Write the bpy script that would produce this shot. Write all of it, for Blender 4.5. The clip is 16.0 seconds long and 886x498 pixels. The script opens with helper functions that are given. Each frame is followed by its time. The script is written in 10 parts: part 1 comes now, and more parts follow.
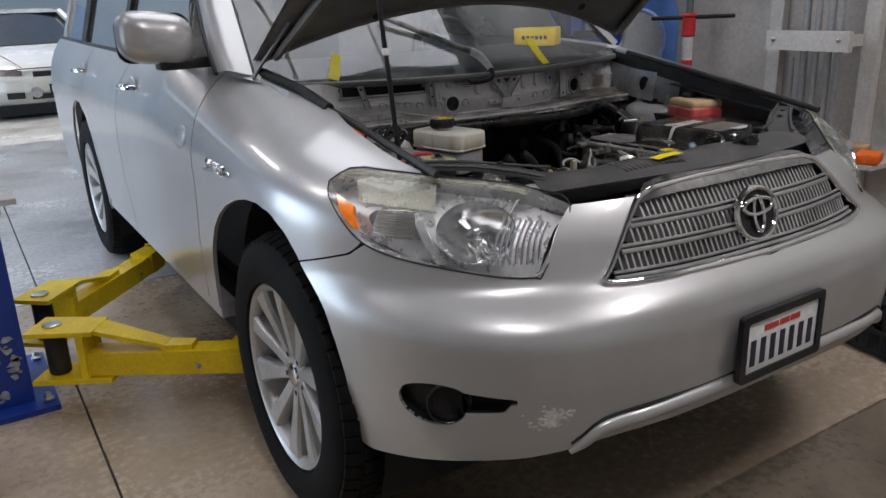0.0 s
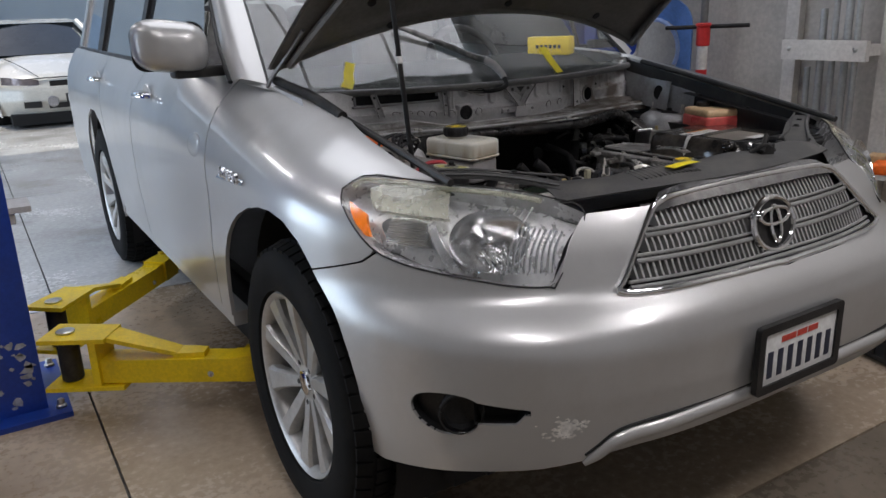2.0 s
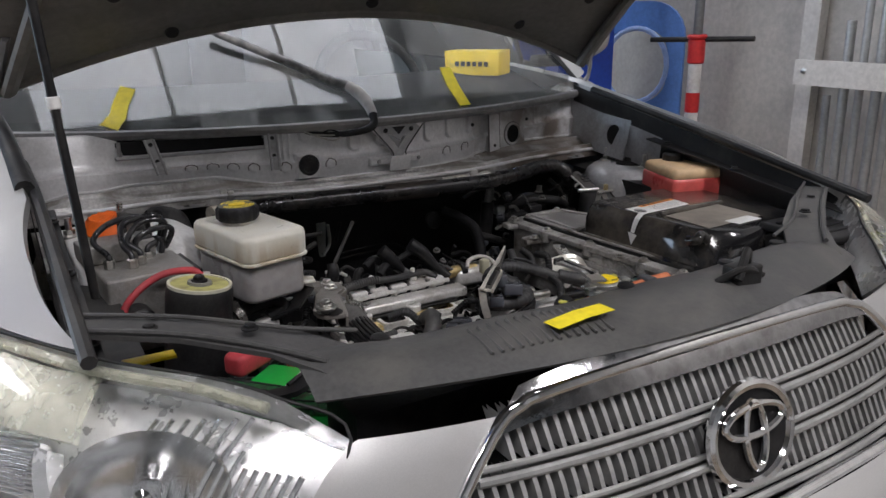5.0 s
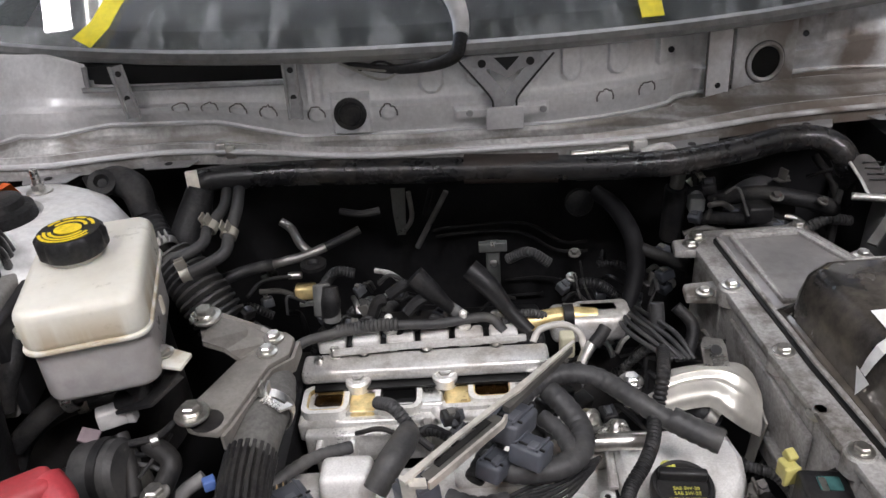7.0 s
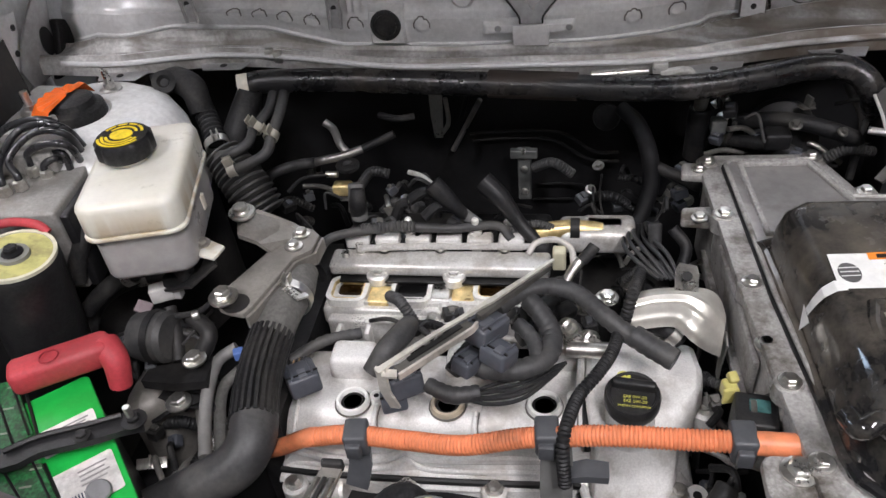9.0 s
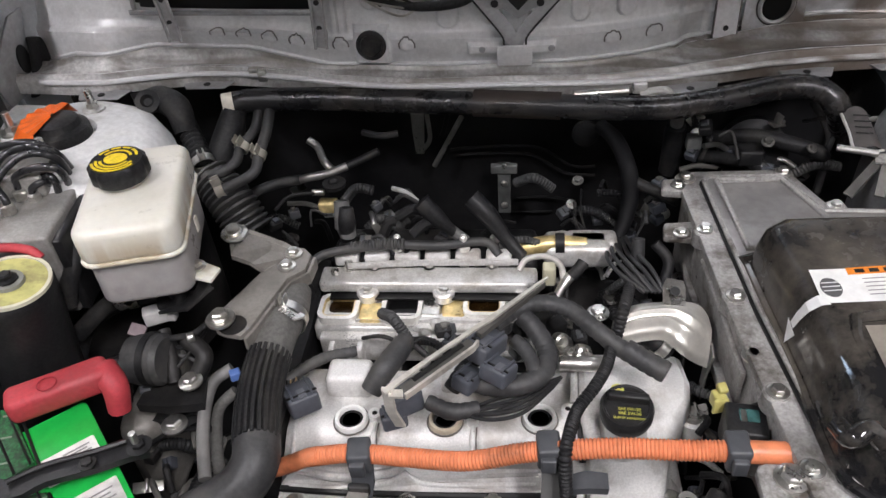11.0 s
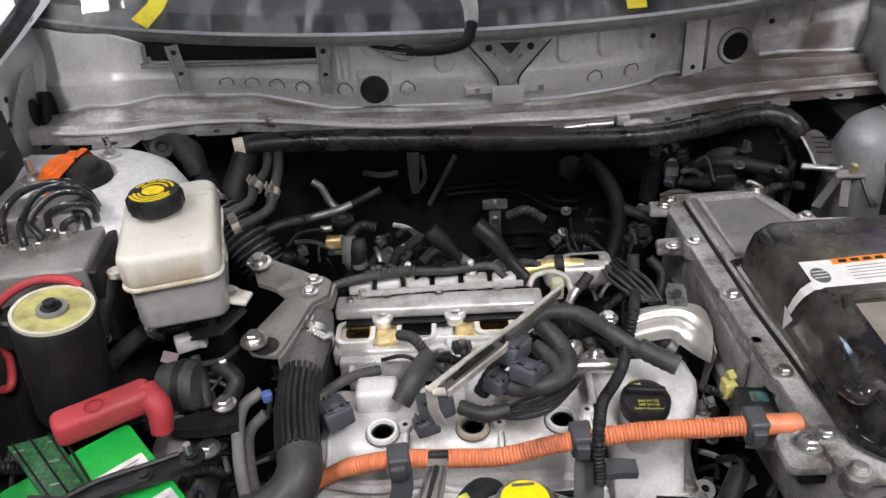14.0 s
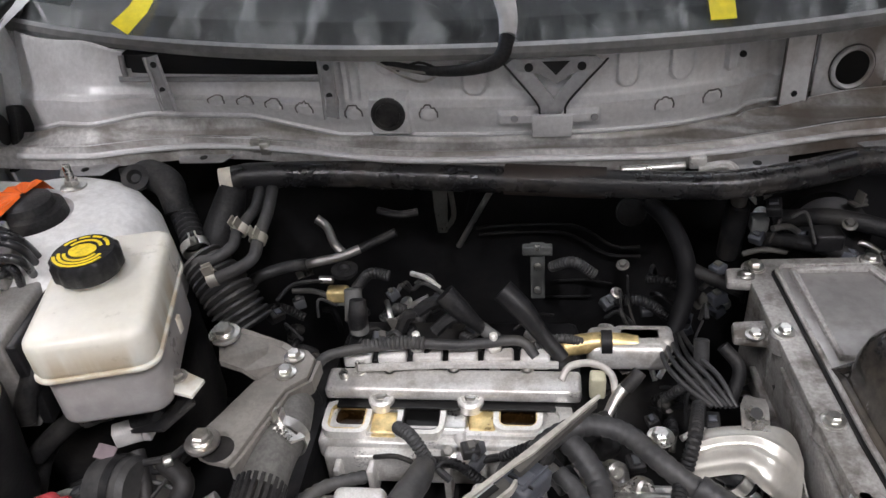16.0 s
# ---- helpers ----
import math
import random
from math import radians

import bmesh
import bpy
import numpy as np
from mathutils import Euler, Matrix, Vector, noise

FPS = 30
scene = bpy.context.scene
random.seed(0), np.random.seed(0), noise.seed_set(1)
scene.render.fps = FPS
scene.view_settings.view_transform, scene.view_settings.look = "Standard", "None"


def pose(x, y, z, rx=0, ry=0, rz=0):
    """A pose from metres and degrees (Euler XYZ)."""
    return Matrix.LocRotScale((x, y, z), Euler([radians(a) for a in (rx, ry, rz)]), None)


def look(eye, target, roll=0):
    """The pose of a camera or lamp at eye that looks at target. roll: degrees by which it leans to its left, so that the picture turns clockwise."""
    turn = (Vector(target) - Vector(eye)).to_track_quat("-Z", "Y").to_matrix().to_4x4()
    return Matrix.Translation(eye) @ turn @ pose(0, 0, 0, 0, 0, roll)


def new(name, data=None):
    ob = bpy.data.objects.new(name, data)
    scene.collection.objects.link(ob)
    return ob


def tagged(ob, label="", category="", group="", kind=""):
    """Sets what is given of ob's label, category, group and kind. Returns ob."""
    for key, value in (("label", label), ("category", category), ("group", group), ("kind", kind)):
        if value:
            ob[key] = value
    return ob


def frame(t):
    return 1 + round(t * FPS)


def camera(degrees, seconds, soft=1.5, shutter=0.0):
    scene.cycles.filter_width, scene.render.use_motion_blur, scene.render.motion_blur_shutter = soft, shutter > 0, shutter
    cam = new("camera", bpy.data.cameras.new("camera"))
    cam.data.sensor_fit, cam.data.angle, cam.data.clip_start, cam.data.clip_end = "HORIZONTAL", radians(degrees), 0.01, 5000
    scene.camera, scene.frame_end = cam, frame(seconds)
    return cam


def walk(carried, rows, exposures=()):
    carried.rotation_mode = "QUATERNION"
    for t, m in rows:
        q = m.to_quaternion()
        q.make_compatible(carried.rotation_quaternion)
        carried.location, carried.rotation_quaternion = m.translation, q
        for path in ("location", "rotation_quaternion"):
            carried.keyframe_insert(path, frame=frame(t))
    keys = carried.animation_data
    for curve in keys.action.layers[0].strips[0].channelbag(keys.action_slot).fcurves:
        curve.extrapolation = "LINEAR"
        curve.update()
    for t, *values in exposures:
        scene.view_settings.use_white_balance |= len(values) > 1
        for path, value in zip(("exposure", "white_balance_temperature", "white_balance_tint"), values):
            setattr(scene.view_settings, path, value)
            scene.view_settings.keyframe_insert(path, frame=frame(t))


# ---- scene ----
cam = camera(59.6, 16.0)
EXPOSURES = [(0, -0.15), (4.2, -0.2), (6.3, 1.2), (16, 1.2)]
PATH = [
    (0, (-1.512, -1.039, 1.307), (-0.504, 0.576, 0.692), -2.0),
    (0.5, (-1.516, -1.04, 1.308), (-0.52, 0.586, 0.704), -2.1),
    (1, (-1.524, -1.032, 1.305), (-0.543, 0.601, 0.698), -2.0),
    (1.5, (-1.525, -1.03, 1.306), (-0.549, 0.608, 0.701), -1.9),
    (2, (-1.51, -1.03, 1.302), (-0.524, 0.606, 0.712), -2.0),
    (2.5, (-1.509, -1.019, 1.3), (-0.529, 0.621, 0.708), -2.0),
    (3, (-1.49, -0.986, 1.299), (-0.529, 0.665, 0.705), -1.9),
    (3.5, (-1.384, -0.91, 1.285), (-0.401, 0.725, 0.685), -1.8),
    (4, (-1.12, -0.771, 1.286), (-0.012, 0.783, 0.688), -1.9),
    (4.2, (-1.054, -0.721, 1.283), (0.084, 0.818, 0.704), -1.5),
    (6.3, (-0.18, -0.106, 1.353), (0.127, 1.744, 0.656), -1.0),
    (6.5, (-0.135, -0.053, 1.357), (0.09, 1.782, 0.595), -1.8),
    (7, (-0.004, 0.047, 1.345), (-0.058, 1.781, 0.35), -4.3),
    (7.5, (0.08, 0.044, 1.363), (-0.14, 1.702, 0.267), -5.8),
    (8, (0.134, 0.002, 1.389), (-0.157, 1.592, 0.211), -7.1),
    (8.5, (0.127, 0.01, 1.411), (-0.196, 1.549, 0.175), -7.2),
    (9, (0.121, 0.007, 1.429), (-0.203, 1.534, 0.179), -6.6),
    (9.2, (0.128, 0.005, 1.447), (-0.196, 1.543, 0.211), -6.6),
    (11.3, (0.07, -0.005, 1.461), (-0.109, 1.538, 0.201), -4.3),
    (11.5, (0.086, -0.009, 1.457), (-0.083, 1.532, 0.194), -4.2),
    (12, (0.105, -0.023, 1.447), (-0.068, 1.527, 0.194), -4.3),
    (12.5, (0.066, -0.039, 1.434), (-0.111, 1.527, 0.203), -4.5),
    (13, (0.006, -0.076, 1.43), (-0.131, 1.529, 0.244), -5.4),
    (13.5, (-0.02, -0.117, 1.454), (-0.1, 1.53, 0.321), -4.5),
    (14, (-0.022, -0.104, 1.448), (-0.071, 1.562, 0.343), -3.7),
    (14.5, (0.008, -0.065, 1.441), (-0.041, 1.613, 0.354), -3.4),
    (15, (0.062, 0.005, 1.434), (-0.047, 1.689, 0.362), -3.4),
    (15.5, (0.111, 0.093, 1.413), (-0.148, 1.75, 0.324), -5.3),
    (16, (0.049, 0.148, 1.405), (-0.205, 1.778, 0.274), -5.3),
]
walk(cam, [(t, look(eye, target, roll)) for t, eye, target, roll in PATH], EXPOSURES)

# ---- light ----
world = bpy.data.worlds.new("daylight")
scene.world = world
world.use_nodes = True
sky = world.node_tree.nodes.new("ShaderNodeTexSky")
sky.sky_type, sky.sun_disc, sky.sun_elevation, sky.sun_rotation = "NISHITA", False, radians(48), radians(-28)
world.node_tree.links.new(sky.outputs[0], world.node_tree.nodes["Background"].inputs[0])
world.node_tree.nodes["Background"].inputs[1].default_value = 0.22


def lamp(name, kind, m, energy, colour, **more):
    data = bpy.data.lights.new(name, kind)
    data.energy, data.color = energy, colour
    if "size" in more:
        data.shape, data.size, data.size_y = "RECTANGLE", more["size"][0], more["size"][1]
    if "angle" in more:
        data.angle = radians(more["angle"])
    ob = new(name, data)
    ob.matrix_world = m
    return ob


lamp("sun", "SUN", look((-3, 12, 12), (-1, 6.4, 0)), 3.2, (1.0, 0.95, 0.86), angle=0.5)
# unseen ceiling tubes, placed and powered for the light they give
TUBES = [(-1.25, -1.25, 38), (1.05, -1.25, 51), (-2.9, 2.2, 24), (0.6, 6.6, 24), (-2.7, 6.2, 24)]
for tx, ty, watts in TUBES:
    lamp("assumed_tube_light", "AREA", look((tx, ty, 3.62), (tx, ty, 0)), watts, (0.975, 0.94, 0.985), size=(0.30, 1.3))
# area lamp added in an unseen side opening, standing in for sky light
lamp("side_daylight_fill", "AREA", look((-6.05, 6.0, 1.7), (-1.0, 5.2, 0.6)), 240, (0.64, 0.79, 1.0), size=(5.6, 3.0))

# ---- materials ----
MATS = {}


def mat(name, colour, rough=0.5, metal=0.0, vary=0.15, scale=6.0, grain=60.0, bump=0.15, coat=0.0, dirt=0.0, dirt_colour=(0.08, 0.06, 0.045), dirt_scale=3.0,
        trans=0.0, ior=1.45, alpha=1.0, emit=0.0, rough_vary=0.1, island=0.0, sss=0.0, bump_dist=0.002, fleck=0.07, spec=0.5, coat_rough=0.06):
    """A plain surface with large stains, fine grain, uneven gloss and relief."""
    if name in MATS:
        return MATS[name]
    m = bpy.data.materials.new(name)
    m.use_nodes = True
    nt = m.node_tree
    b = nt.nodes["Principled BSDF"]
    N, L = nt.nodes.new, nt.links.new
    co = N("ShaderNodeTexCoord")
    big, fine = N("ShaderNodeTexNoise"), N("ShaderNodeTexNoise")
    for n, s, d in ((big, scale, 6.0), (fine, grain, 4.0)):
        n.inputs["Scale"].default_value, n.inputs["Detail"].default_value = s, d
        L(co.outputs["Object"], n.inputs["Vector"])
    ramp = N("ShaderNodeMapRange")
    ramp.inputs[1].default_value, ramp.inputs[2].default_value = 0.3, 0.7
    ramp.inputs[3].default_value, ramp.inputs[4].default_value = 1 - vary, 1 + vary
    speck = N("ShaderNodeMapRange")
    speck.inputs[1].default_value, speck.inputs[2].default_value = 0.36, 0.64
    speck.inputs[3].default_value, speck.inputs[4].default_value = 1 - fleck, 1 + fleck * 0.8
    fine.inputs["Roughness"].default_value = 0.62
    L(fine.outputs["Fac"], speck.inputs[0])
    mixn = N("ShaderNodeMath")
    mixn.operation = "MULTIPLY_ADD"
    mixn.inputs[1].default_value, mixn.inputs[2].default_value = 0.35, 0.0
    L(fine.outputs["Fac"], mixn.inputs[0])
    add = N("ShaderNodeMath")
    add.operation = "MULTIPLY_ADD"
    add.inputs[1].default_value = 0.65
    L(big.outputs["Fac"], add.inputs[0])
    L(mixn.outputs[0], add.inputs[2])
    L(add.outputs[0], ramp.inputs[0])
    mul = N("ShaderNodeVectorMath")
    mul.operation = "SCALE"
    mul.inputs[0].default_value = colour[:3]
    L(ramp.outputs[0], mul.inputs["Scale"])
    mul3 = N("ShaderNodeVectorMath")
    mul3.operation = "SCALE"
    L(mul.outputs[0], mul3.inputs[0])
    L(speck.outputs[0], mul3.inputs["Scale"])
    out = mul3.outputs[0]
    if island:
        info, hsv = N("ShaderNodeObjectInfo"), N("ShaderNodeMapRange")
        hsv.inputs[3].default_value, hsv.inputs[4].default_value = 1 - island, 1 + island
        L(info.outputs["Random"], hsv.inputs[0])
        mul2 = N("ShaderNodeVectorMath")
        mul2.operation = "SCALE"
        L(out, mul2.inputs[0])
        L(hsv.outputs[0], mul2.inputs["Scale"])
        out = mul2.outputs[0]
    if dirt:
        dn, dr, mx = N("ShaderNodeTexNoise"), N("ShaderNodeMapRange"), N("ShaderNodeMix")
        dn.inputs["Scale"].default_value, dn.inputs["Detail"].default_value, dn.inputs["Roughness"].default_value = dirt_scale, 9.0, 0.68
        L(co.outputs["Object"], dn.inputs["Vector"])
        dr.inputs[1].default_value, dr.inputs[2].default_value, dr.inputs[4].default_value = 0.48, 0.64, dirt
        L(dn.outputs["Fac"], dr.inputs[0])
        mx.data_type = "RGBA"
        mx.inputs[7].default_value = (*dirt_colour, 1)
        L(dr.outputs[0], mx.inputs[0])
        L(out, mx.inputs[6])
        out = mx.outputs[2]
    L(out, b.inputs["Base Color"])
    rr = N("ShaderNodeMapRange")
    rr.inputs[1].default_value, rr.inputs[2].default_value = 0.3, 0.7
    rr.inputs[3].default_value, rr.inputs[4].default_value = max(0.02, rough - rough_vary), min(1, rough + rough_vary)
    L(add.outputs[0], rr.inputs[0])
    L(rr.outputs[0], b.inputs["Roughness"])
    if bump:
        bn = N("ShaderNodeBump")
        bn.inputs["Strength"].default_value, bn.inputs["Distance"].default_value = bump, bump_dist
        L(fine.outputs["Fac"], bn.inputs["Height"])
        L(bn.outputs[0], b.inputs["Normal"])
    if trans > 0.9:
        nt.links.remove(b.inputs["Roughness"].links[0])
        b.inputs["Roughness"].default_value = 0.0
    b.inputs["Metallic"].default_value = metal
    b.inputs["Coat Weight"].default_value, b.inputs["Coat Roughness"].default_value = coat, coat_rough
    b.inputs["Specular IOR Level"].default_value = spec
    b.inputs["Transmission Weight"].default_value, b.inputs["IOR"].default_value = trans, ior
    b.inputs["Alpha"].default_value = alpha
    if sss:
        b.inputs["Subsurface Weight"].default_value = sss
        b.inputs["Subsurface Radius"].default_value = (0.02, 0.016, 0.01)
    if emit:
        b.inputs["Emission Color"].default_value, b.inputs["Emission Strength"].default_value = (*colour[:3], 1), emit
    MATS[name] = m
    return m


def shine(name, colour, rough=0.15, metal=1.0, **k):
    return mat(name, colour, rough, metal, vary=0.08, bump=0.05, **k)


PAINT = mat("silver_paint", (0.52, 0.518, 0.510), 0.34, 0.45, vary=0.03, scale=2.0, grain=900, bump=0.03, coat=0.6, coat_rough=0.05, fleck=0.05, rough_vary=0.05, dirt=0.22, dirt_colour=(0.3, 0.28, 0.25), dirt_scale=2.2)
PRIMER = mat("grey_underhood_paint", (0.36, 0.36, 0.365), 0.38, 0.3, vary=0.12, scale=9, grain=120, bump=0.12, dirt=0.5, dirt_colour=(0.13, 0.115, 0.10), dirt_scale=6.0)
BLACK = mat("black_plastic", (0.016, 0.016, 0.017), 0.40, spec=0.35, vary=0.3, scale=14, grain=240, fleck=0.25, bump=0.2, dirt=0.4, dirt_colour=(0.06, 0.057, 0.052), dirt_scale=8)
RUBBER = mat("black_rubber", (0.016, 0.016, 0.017), 0.50, spec=0.3, vary=0.35, scale=20, grain=260, fleck=0.35, bump=0.35, dirt=0.55, dirt_colour=(0.062, 0.058, 0.053), dirt_scale=16)
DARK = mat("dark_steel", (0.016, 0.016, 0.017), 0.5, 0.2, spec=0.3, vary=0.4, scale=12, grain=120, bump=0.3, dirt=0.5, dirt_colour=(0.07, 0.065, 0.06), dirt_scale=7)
ALU = mat("cast_aluminium", (0.70, 0.69, 0.665), 0.34, 0.4, vary=0.16, scale=22, grain=320, fleck=0.07, bump=0.18, dirt=0.6, dirt_colour=(0.25, 0.22, 0.18), dirt_scale=22)
COVER = mat("grey_valve_cover", (0.70, 0.69, 0.67), 0.42, 0.10, vary=0.10, scale=9, grain=420, fleck=0.08, bump=0.16, dirt=0.75, dirt_colour=(0.33, 0.295, 0.255), dirt_scale=11)
STEEL = mat("zinc_steel", (0.62, 0.61, 0.58), 0.32, 0.95, vary=0.15, scale=30, grain=300, bump=0.1, dirt=0.4, dirt_colour=(0.2, 0.17, 0.12), dirt_scale=20)
CHROME = shine("chrome", (0.85, 0.85, 0.86), 0.06)
BRASS = mat("zinc_brass", (0.62, 0.52, 0.30), 0.35, 0.9, vary=0.2, scale=30)
FLOOR = None

# ---- mesh tools ----
def part(name, bm, material, parent=None, label="", smooth=True, bevel=0.0, seg=2):
    """Links a bmesh as one mesh object under a thing or a part."""
    me = bpy.data.meshes.new(name)
    if bevel:
        es = [e for e in bm.edges if len(e.link_faces) == 2 and e.calc_face_angle(0) > 0.6]
        bmesh.ops.bevel(bm, geom=es, offset=bevel, segments=seg, affect="EDGES", profile=0.6, clamp_overlap=True)
    bm.to_mesh(me)
    bm.free()
    if smooth:
        me.polygons.foreach_set("use_smooth", [True] * len(me.polygons))
        me.set_sharp_from_angle(angle=radians(38))
    me.materials.append(material)
    ob = new(name, me)
    if parent is not None:
        ob.parent = parent
        ob.matrix_parent_inverse = parent.matrix_world.inverted()
    if label:
        ob["label"] = label
    return ob


def thing(name, label, category, at=(0, 0, 0), group="", kind=""):
    ob = new(name)
    ob.empty_display_size = 0.05
    ob.matrix_world = Matrix.Translation(at)
    bpy.context.view_layer.update()
    return tagged(ob, label, category, group, kind)


def mesh(verts, faces):
    bm = bmesh.new()
    vs = [bm.verts.new(v) for v in verts]
    for f in faces:
        try:
            bm.faces.new([vs[i] for i in f])
        except ValueError:
            pass
    return bm


def join(*bms):
    out = bms[0]
    for b in bms[1:]:
        me = bpy.data.meshes.new("tmp")
        b.to_mesh(me)
        b.free()
        out.from_mesh(me)
        bpy.data.meshes.remove(me)
    return out


def move(bm, m):
    bmesh.ops.transform(bm, matrix=m, verts=bm.verts)
    return bm


def box(lo, hi):
    (a, b, c), (d, e, f) = lo, hi
    return mesh([(a, b, c), (d, b, c), (d, e, c), (a, e, c), (a, b, f), (d, b, f), (d, e, f), (a, e, f)],
                [(3, 2, 1, 0), (4, 5, 6, 7), (0, 1, 5, 4), (1, 2, 6, 5), (2, 3, 7, 6), (3, 0, 4, 7)])


def bbox(w, d, h, m=None, bevel=0.0, taper=1.0):
    """A box of that size on its base's middle, narrowed to the top, its edges rounded."""
    bm = box((-w / 2, -d / 2, 0), (w / 2, d / 2, h))
    for v in bm.verts:
        if v.co.z > h / 2:
            v.co.x *= taper
            v.co.y *= taper
    if bevel:
        bmesh.ops.bevel(bm, geom=bm.edges[:], offset=bevel, segments=3, affect="EDGES", profile=0.5, clamp_overlap=True)
    return move(bm, m) if m else bm


def frame_of(a, b, up=(0, 0, 1)):
    z = (Vector(b) - Vector(a)).normalized()
    u = Vector(up)
    if abs(z.dot(u)) > 0.98:
        u = Vector((0, 1, 0))
    x = u.cross(z).normalized()
    y = z.cross(x)
    return Matrix(((x.x, y.x, z.x, a[0]), (x.y, y.y, z.y, a[1]), (x.z, y.z, z.z, a[2]), (0, 0, 0, 1)))


def lathe(profile, n=24, m=None, caps=True):
    """Turns (radius, height) pairs about z."""
    verts, faces = [], []
    for r, h in profile:
        for i in range(n):
            a = 2 * math.pi * i / n
            verts.append((r * math.cos(a), r * math.sin(a), h))
    for k in range(len(profile) - 1):
        for i in range(n):
            j = (i + 1) % n
            faces.append((k * n + i, k * n + j, (k + 1) * n + j, (k + 1) * n + i))
    if caps:
        if profile[0][0] > 1e-6:
            faces.append(tuple(reversed(range(n))))
        if profile[-1][0] > 1e-6:
            faces.append(tuple((len(profile) - 1) * n + i for i in range(n)))
    bm = mesh(verts, faces)
    return move(bm, m) if m else bm


def cyl(a, b, r, r2=None, n=16):
    h = (Vector(b) - Vector(a)).length
    c = min(r, r if r2 is None else r2) * 0.15
    e = r if r2 is None else r2
    return lathe([(max(r - c, 1e-4), 0), (r, c), (e, h - c), (max(e - c, 1e-4), h)], n, frame_of(a, b))


def spline(pts, step=6):
    """A smooth line through the points."""
    P = [Vector(p) for p in pts]
    P = [2 * P[0] - P[1]] + P + [2 * P[-1] - P[-2]]
    out = []
    for i in range(1, len(P) - 2):
        for k in range(step):
            t = k / step
            a, b, c, d = P[i - 1:i + 3]
            out.append(0.5 * (2 * b + (c - a) * t + (2 * a - 5 * b + 4 * c - d) * t * t + (3 * b - a - 3 * c + d) * t ** 3))
    return out + [P[-2]]


def tube(pts, r, n=12, step=6, smooth=True, ribs=0.0, pitch=0.006, ends=True, flat=1.0):
    """A pipe along the points; r a number or one for each point; ribs: height of its rings."""
    L = spline(pts, step) if smooth and len(pts) > 2 else [Vector(p) for p in pts]
    rs = [r] * len(L) if not isinstance(r, (list, tuple)) else [float(np.interp(i / max(1, len(L) - 1), np.linspace(0, 1, len(r)), r)) for i in range(len(L))]
    if ribs:
        D, d = [0.0], 0.0
        for p, q in zip(L, L[1:]):
            d += (q - p).length
            D.append(d)
        k = max(2, int(d / pitch) * 3)
        s = np.linspace(0, d, k + 1)
        X = [Vector([float(np.interp(v, D, [p[i] for p in L])) for i in range(3)]) for v in s]
        rs = [float(np.interp(v, D, rs)) + (ribs if i % 3 else -ribs) for i, v in enumerate(s)]
        L = X
    verts, faces = [], []
    side = None
    for i, p in enumerate(L):
        t = (L[min(i + 1, len(L) - 1)] - L[max(i - 1, 0)]).normalized()
        if side is None:
            side = t.orthogonal().normalized()
        side = (side - t * side.dot(t)).normalized()
        up = t.cross(side)
        for j in range(n):
            a = 2 * math.pi * j / n
            verts.append(p + rs[i] * (math.cos(a) * side + flat * math.sin(a) * up))
    for i in range(len(L) - 1):
        for j in range(n):
            k = (j + 1) % n
            faces.append((i * n + j, i * n + k, (i + 1) * n + k, (i + 1) * n + j))
    if ends:
        faces += [tuple(reversed(range(n))), tuple((len(L) - 1) * n + j for j in range(n))]
    return mesh(verts, faces)


def plate(outline, h, m=None, bevel=0.0, seg=2):
    """An outline in x, y drawn up by h."""
    n = len(outline)
    bm = mesh([(*p, 0) for p in outline] + [(*p, h) for p in outline],
              [tuple(reversed(range(n))), tuple(range(n, 2 * n))] + [(i, (i + 1) % n, n + (i + 1) % n, n + i) for i in range(n)])
    bmesh.ops.recalc_face_normals(bm, faces=bm.faces)
    if bevel:
        bmesh.ops.bevel(bm, geom=[e for e in bm.edges if e.calc_face_angle(0) > 0.5], offset=bevel, segments=seg, affect="EDGES", profile=0.5, clamp_overlap=True)
    return move(bm, m) if m else bm


def rounded(w, d, r, n=5, cx=0.0, cy=0.0):
    """The outline of a rounded rectangle."""
    out = []
    for sx, sy, a0 in ((1, 1, 0), (-1, 1, 90), (-1, -1, 180), (1, -1, 270)):
        for k in range(n + 1):
            a = radians(a0 + 90 * k / n)
            out.append((cx + sx * (w / 2 - r) + r * math.cos(a), cy + sy * (d / 2 - r) + r * math.sin(a)))
    return out


def ring(outer, inner, h, m=None):
    """A flat frame between two outlines of equal count, h thick."""
    n = len(outer)
    v = [(*p, 0) for p in outer] + [(*p, 0) for p in inner] + [(*p, h) for p in outer] + [(*p, h) for p in inner]
    f = []
    for i in range(n):
        j = (i + 1) % n
        f += [(i, j, 2 * n + j, 2 * n + i), (n + j, n + i, 3 * n + i, 3 * n + j), (2 * n + i, 2 * n + j, 3 * n + j, 3 * n + i), (j, i, n + i, n + j)]
    bm = mesh(v, f)
    return move(bm, m) if m else bm


def bolt(at, parent, r=0.009, h=0.008, washer=1.5, axis=(0, 0, 1), material=None, name="bolt"):
    """A flanged hexagon bolt."""
    a = Vector(at)
    m = frame_of(a, a + Vector(axis))
    bm = join(lathe([(r * washer, 0), (r * washer, h * 0.25), (r * 1.05, h * 0.4)], 14, m), lathe([(r, h * 0.3), (r, h * 0.85), (r * 0.8, h)], 6, m))
    return part(name, bm, material or STEEL, parent)


